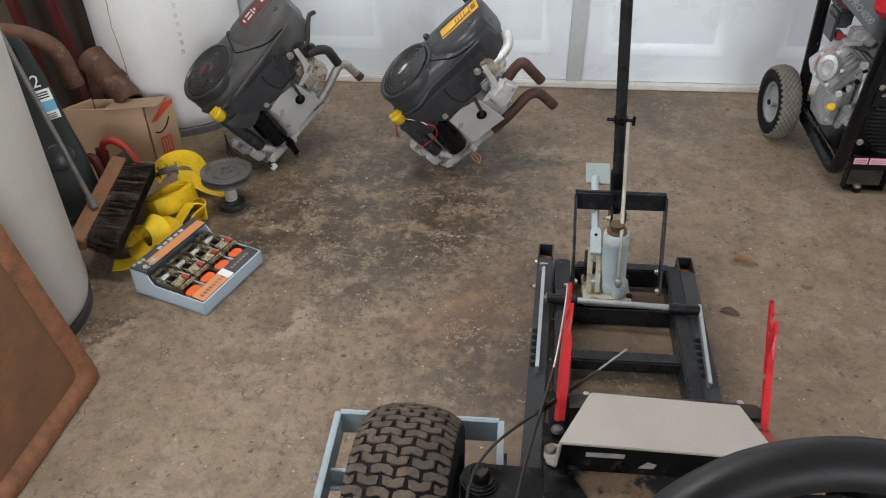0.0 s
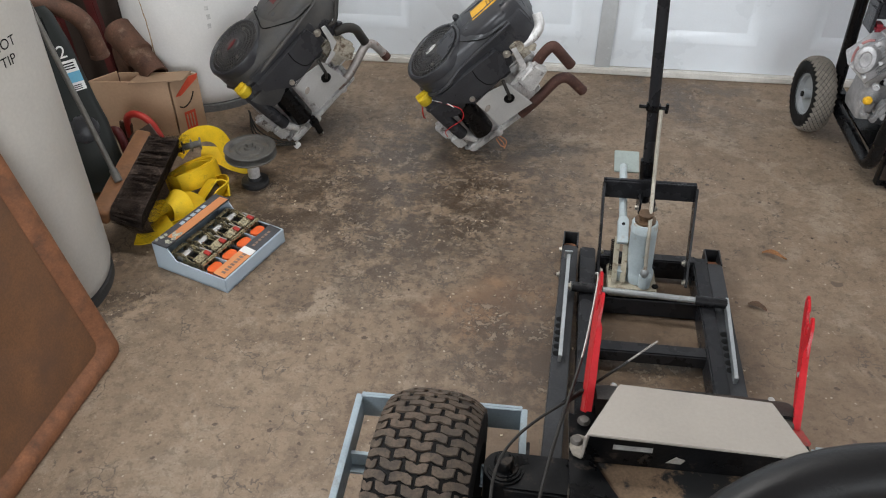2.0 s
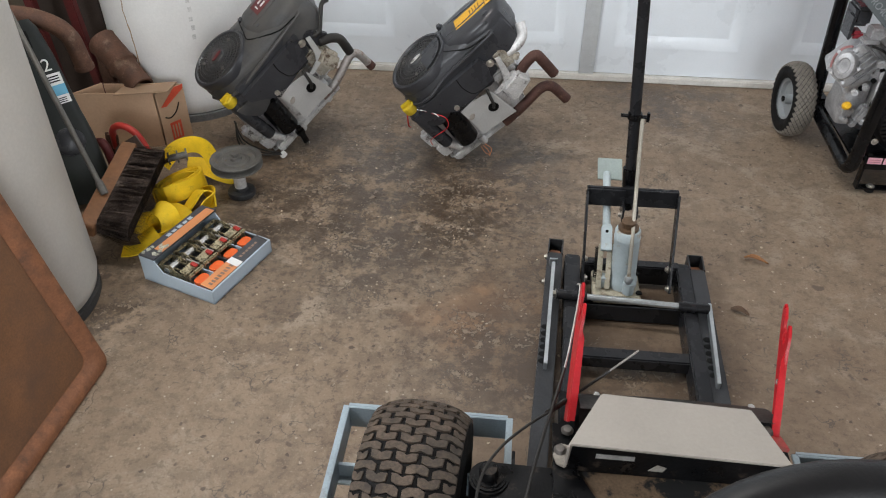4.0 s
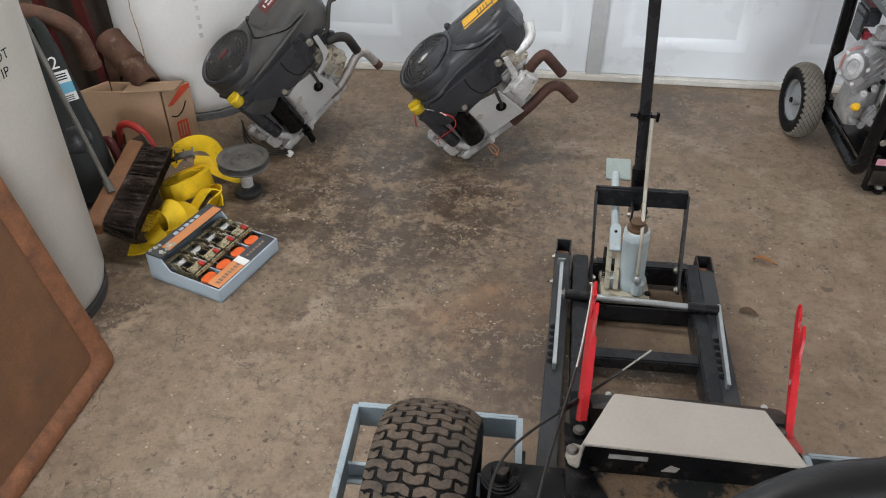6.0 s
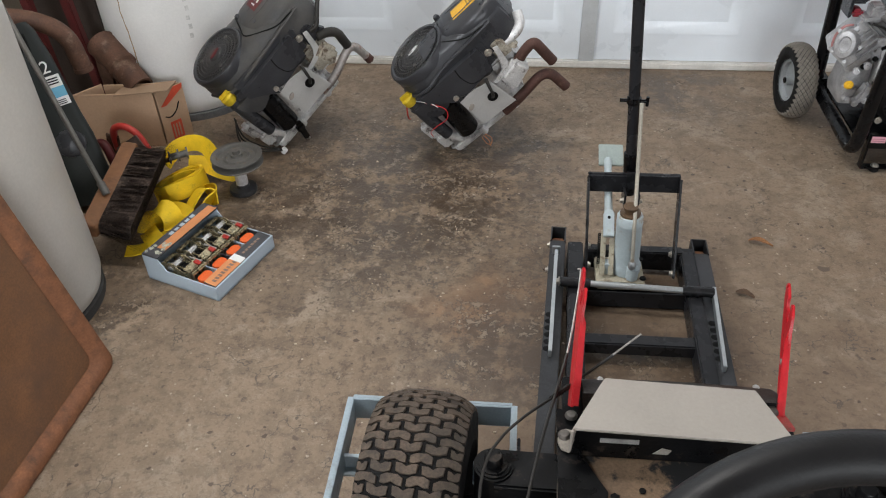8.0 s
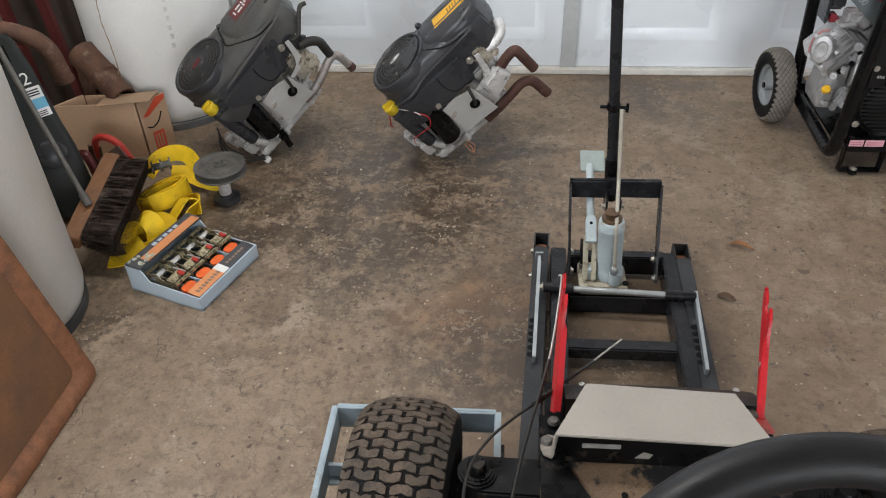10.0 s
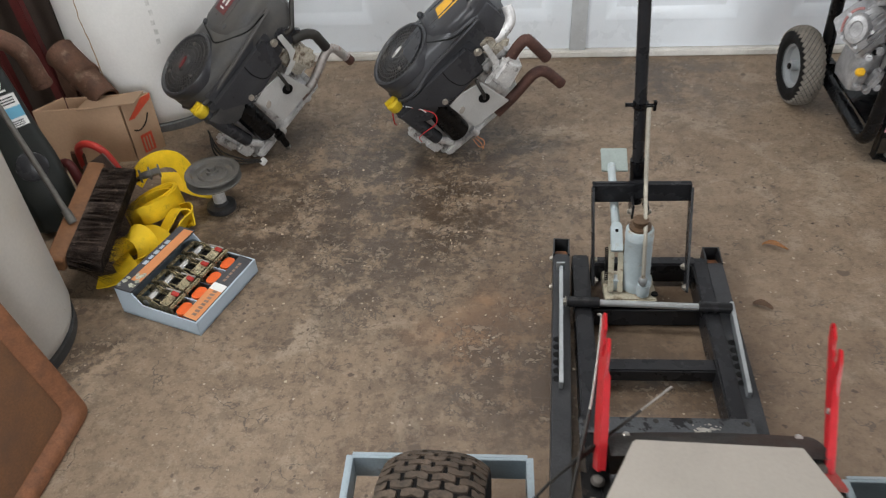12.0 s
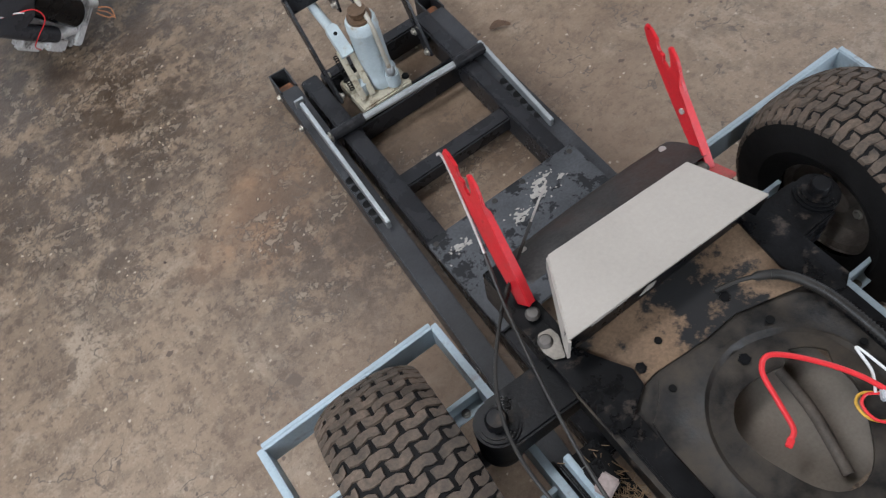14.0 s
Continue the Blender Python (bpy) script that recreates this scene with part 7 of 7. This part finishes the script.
casting("crankcase", [((0.0, 0.0, 0.0), (0.076, 0.085, 0.105)), ((0.004, -0.044, -0.030), (0.060, 0.014, 0.040)), ((-0.030, -0.030, 0.040), (0.030, 0.04, 0.022)), ((0.038, -0.020, -0.020), (0.020, 0.06, 0.07))])
casting("cylinder_barrel", [((0.012, -0.010, 0.074), (0.070, 0.07, 0.050)), ((0.012, -0.012, 0.104), (0.060, 0.078, 0.016)), ((0.016, -0.046, 0.090), (0.022, 0.022, 0.030))])
for i in range(7):
    casting("cooling_fin", [((0.012, -0.010, 0.054 + 0.0085 * i), (0.086, 0.092, 0.0026))], 0.0007)
for i in range(5):
    casting("casting_rib", [((-0.026 + 0.015 * i, -0.0435, 0.012), (0.004, 0.012, 0.072))], 0.0012)
face = Matrix.Translation((1.006, 2.152, 0.306)) @ pose(0, 0, 0, 78, 0, -38)
part("timing_cover", lathe(bms(), [(0.0, 0.004), (0.018, 0.004), (0.022, 0.008), (0.034, 0.006), (0.037, 0.002), (0.037, -0.03)], face @ Matrix.Diagonal((0.68, 0.95, 1, 1)), 36), GENALU, eb)
part("red_rim", tube(bms(), [face @ V(0.0345 * math.cos(a), 0.046 * math.sin(a), -0.012) for a in [1.6 + i * 2.2 / 16 for i in range(17)]], 0.0032, 8), surf("faded_red_cover", (0.42, 0.20, 0.19), 0.5, var=0.2), eb, "faded red cover edge")
for i in range(5):
    q = face @ V(0.033 * math.cos(i * 1.25), 0.044 * math.sin(i * 1.25), -0.006)
    part("bolt", hexbolt(cyl(bms(), q - V(0, -0.012, 0), q, 0.0048, seg=12), q, (-0.2, -1, 0.2), 0.0032, 0.004), GENALU, eb)
bm = bms()
for c, r in (((1.078, 2.128, 0.326), 0.010), ((1.092, 2.122, 0.298), 0.012), ((1.062, 2.130, 0.262), 0.009), ((1.110, 2.118, 0.345), 0.009), ((1.040, 2.130, 0.248), 0.008)):
    cyl(bm, c, V(*c) + V(-0.004, -0.018, 0.004), r, seg=16, bev=0.0015)
    cyl(bm, V(*c) + V(-0.004, -0.018, 0.004), V(*c) + V(-0.006, -0.024, 0.005), r * 0.5, seg=6)
part("casting_boss", bm, GENALU, eb)
# black blocks set on the casting imitate shaded hollows
bm = bms()
for c in ((1.084, 2.116, 0.312), (1.100, 2.112, 0.322), (1.072, 2.118, 0.284), (1.050, 2.12, 0.262)):
    bx(bm, c, (0.014, 0.006, 0.012), 0.002, TILT_E.to_3x3())
part("dark_recess", bm, INK, eb)
# sump with feet, drain plug and filler
bm = loft(bms(), [rrect(1.036, 2.165, 1.096, 2.27, 0.012, 0.138), rrect(1.032, 2.160, 1.100, 2.27, 0.012, 0.160), rrect(1.032, 2.165, 1.100, 2.26, 0.015, 0.195), rrect(1.036, 2.17, 1.10, 2.25, 0.015, 0.26)])
part("sump", bm, GENALU, eb)
bm = bms()
for x, z in ((1.040, 0.168), (1.062, 0.158), (1.085, 0.166)):
    cyl(bm, (x, 2.145, z), (x, 2.124, z), 0.009, seg=14, bev=0.001)
    cyl(bm, (x, 2.126, z), (x, 2.120, z), 0.0055, seg=6)
bx(bm, (1.040, 2.140, 0.190), (0.030, 0.03, 0.030), 0.006)
bx(bm, (1.078, 2.138, 0.185), (0.022, 0.03, 0.050), 0.006, pose(0, 0, 0, 0, 25, 0).to_3x3())
part("drain_boss", bm, GENALU, eb)
part("oil_cap", lathe(bms(), [(0, 0.014), (0.008, 0.014), (0.0105, 0.010), (0.0105, 0.0)], Matrix.Translation((1.030, 2.124, 0.210)) @ pose(0, 0, 0, 60, 0, 0), 18), surf("orange_cap", (0.75, 0.42, 0.02), 0.45), eb, "yellow-orange oil cap")
# bell housing toward the alternator, with a black stator pack
bell = Matrix.Translation((1.128, 2.155, 0.235)) @ pose(0, 0, 0, 78, 0, 42)
part("bell_housing", lathe(bms(), [(0.052, 0.0), (0.074, 0.006), (0.080, 0.012), (0.080, 0.022), (0.060, 0.024)], bell, 44), GENALU, eb)
part("stator_pack", lathe(bms(), [(0.0, 0.050), (0.072, 0.050), (0.073, 0.022)], bell, 40), INK, gen)
# small black air box, carburettor and cover behind
bm = bx(bms(), (1.014, 2.19, 0.428), (0.040, 0.07, 0.046), 0.007)
bx(bm, (1.018, 2.185, 0.452), (0.046, 0.076, 0.010), 0.003)
part("air_box", bm, PLASTIC, gen, "black air filter box")
bm = bx(bms(), (1.050, 2.150, 0.395), (0.030, 0.04, 0.030), 0.004)
bx(bm, (1.040, 2.14, 0.378), (0.040, 0.03, 0.010), 0.002)
cyl(bm, (1.062, 2.14, 0.398), (1.088, 2.135, 0.380), 0.017, seg=20, bev=0.004)
part("carburettor", bm, GENALU, gen)
part("air_box_frame", bb(bms(), 0.990, 2.15, 0.372, 0.998, 2.21, 0.432, 0.003), PLASTIC, gen)
part("recoil_cover", bx(bms(), (1.012, 2.17, 0.384), (0.030, 0.04, 0.020), 0.008), surf("dark_red_cover", (0.22, 0.02, 0.03), 0.35), gen, "glossy dark red cover")
part("hose", tube(bms(), spline([(1.040, 2.12, 0.372), (1.062, 2.105, 0.368), (1.085, 2.10, 0.352), (1.105, 2.10, 0.350)]), 0.0028, 8), CABLE, gen)
# grey side panel with model text, red fuel tank
gp = part("side_panel", slab(bms(), [(-0.135, 0.125), (0.005, 0.0), (0.20, 0.0), (0.20, 0.060), (0.02, 0.058), (-0.058, 0.130)], 0.006, Matrix.Translation((1.080, GF + 0.050, 0.390)) @ pose(0, 0, 0, 90, 0, 0) @ pose(0, 0, 0, 0, 0, 0), 0.001), GREYPAN, gen, "grey panel with pale lettering")
part("lettering", letters("PRO4000", 0.022, Matrix.Translation((1.012, GF + 0.0432, 0.478)) @ pose(0, 0, 0, 90, 0, 0) @ pose(0, 0, 0, 0, 0, -42)), surf("pale_letter", (0.30, 0.32, 0.33), 0.5), gp)
part("fuel_tank", loft(bms(), [rrect(1.055, GF + 0.02, 1.62, GB, 0.04, 0.462), rrect(1.035, GF + 0.0, 1.64, GB + 0.02, 0.05, 0.485), rrect(1.035, GF + 0.0, 1.64, GB + 0.02, 0.05, 0.58), rrect(1.09, GF + 0.04, 1.60, GB - 0.02, 0.05, 0.61)]), surf("glossy_red_tank", (0.50, 0.02, 0.03), 0.25, var=0.06), gen, "glossy red fuel tank")


DIAM = [(-0.5, 0.0), (0.0, -0.5), (0.5, 0.0), (0.0, 0.5)]


def gen_wheel(x, k):
    wh = part("wheel", tyre_mesh(0.103, 0.029, 0.012, 2.6, 0.058, 56), RUBBER, gen, "grey pneumatic wheel with diamond tread")
    wh.matrix_local = Matrix.Translation((x, 2.362, 0.106)) @ pose(0, 0, 0, 0, 0, 3 * k)
    cols = [(0.0, 0.0115, 0.0165, 0, 0), (-0.0125, 0.0115, 0.0165, 0, 0), (0.0125, 0.0115, 0.0165, 0, 0), (-0.00625, 0.0115, 0.0165, 0.5, 0), (0.00625, 0.0115, 0.0165, 0.5, 0), (-0.01875, 0.0115, 0.0165, 0.5, 0), (0.01875, 0.0115, 0.0165, 0.5, 0), (0.0245, 0.0105, 0.0165, 0, 0), (-0.0245, 0.0105, 0.0165, 0, 0)]
    part("tread", tread(0.103, 0.031, 0.012, 2.6, 36, [c + (DIAM,) for c in cols], 0.003), GENLUG, wh)
    prof = [(0.060, -0.024), (0.060, -0.020), (0.052, -0.018), (0.050, -0.008), (0.022, -0.006), (0.014, -0.006), (0.014, -0.026), (0.0, -0.026)]
    part("rim", lathe(bms(), prof, pose(0, 0, 0, 0, 90, 0), 36), RIMGREY, wh, "pale grey pressed rim")
    part("rim", lathe(bms(), prof, pose(0, 0, 0, 0, -90, 0), 36), RIMGREY, wh)
    part("axle_nut", cyl(bms(), (-0.030, 0, 0), (0.030, 0, 0), 0.008, seg=12), INK, wh)


gen_wheel(0.985, 1)
gen_wheel(1.70, -1)
part("axle", cyl(bms(), (0.96, 2.362, 0.106), (1.72, 2.362, 0.106), 0.007, seg=14), ZINC, gen, "bright wheel axle")
bm = bb(bms(), 1.022, 2.32, 0.095, 1.066, 2.375, 0.130, 0.003)
part("axle_bracket", bm, GENBLK, gen)
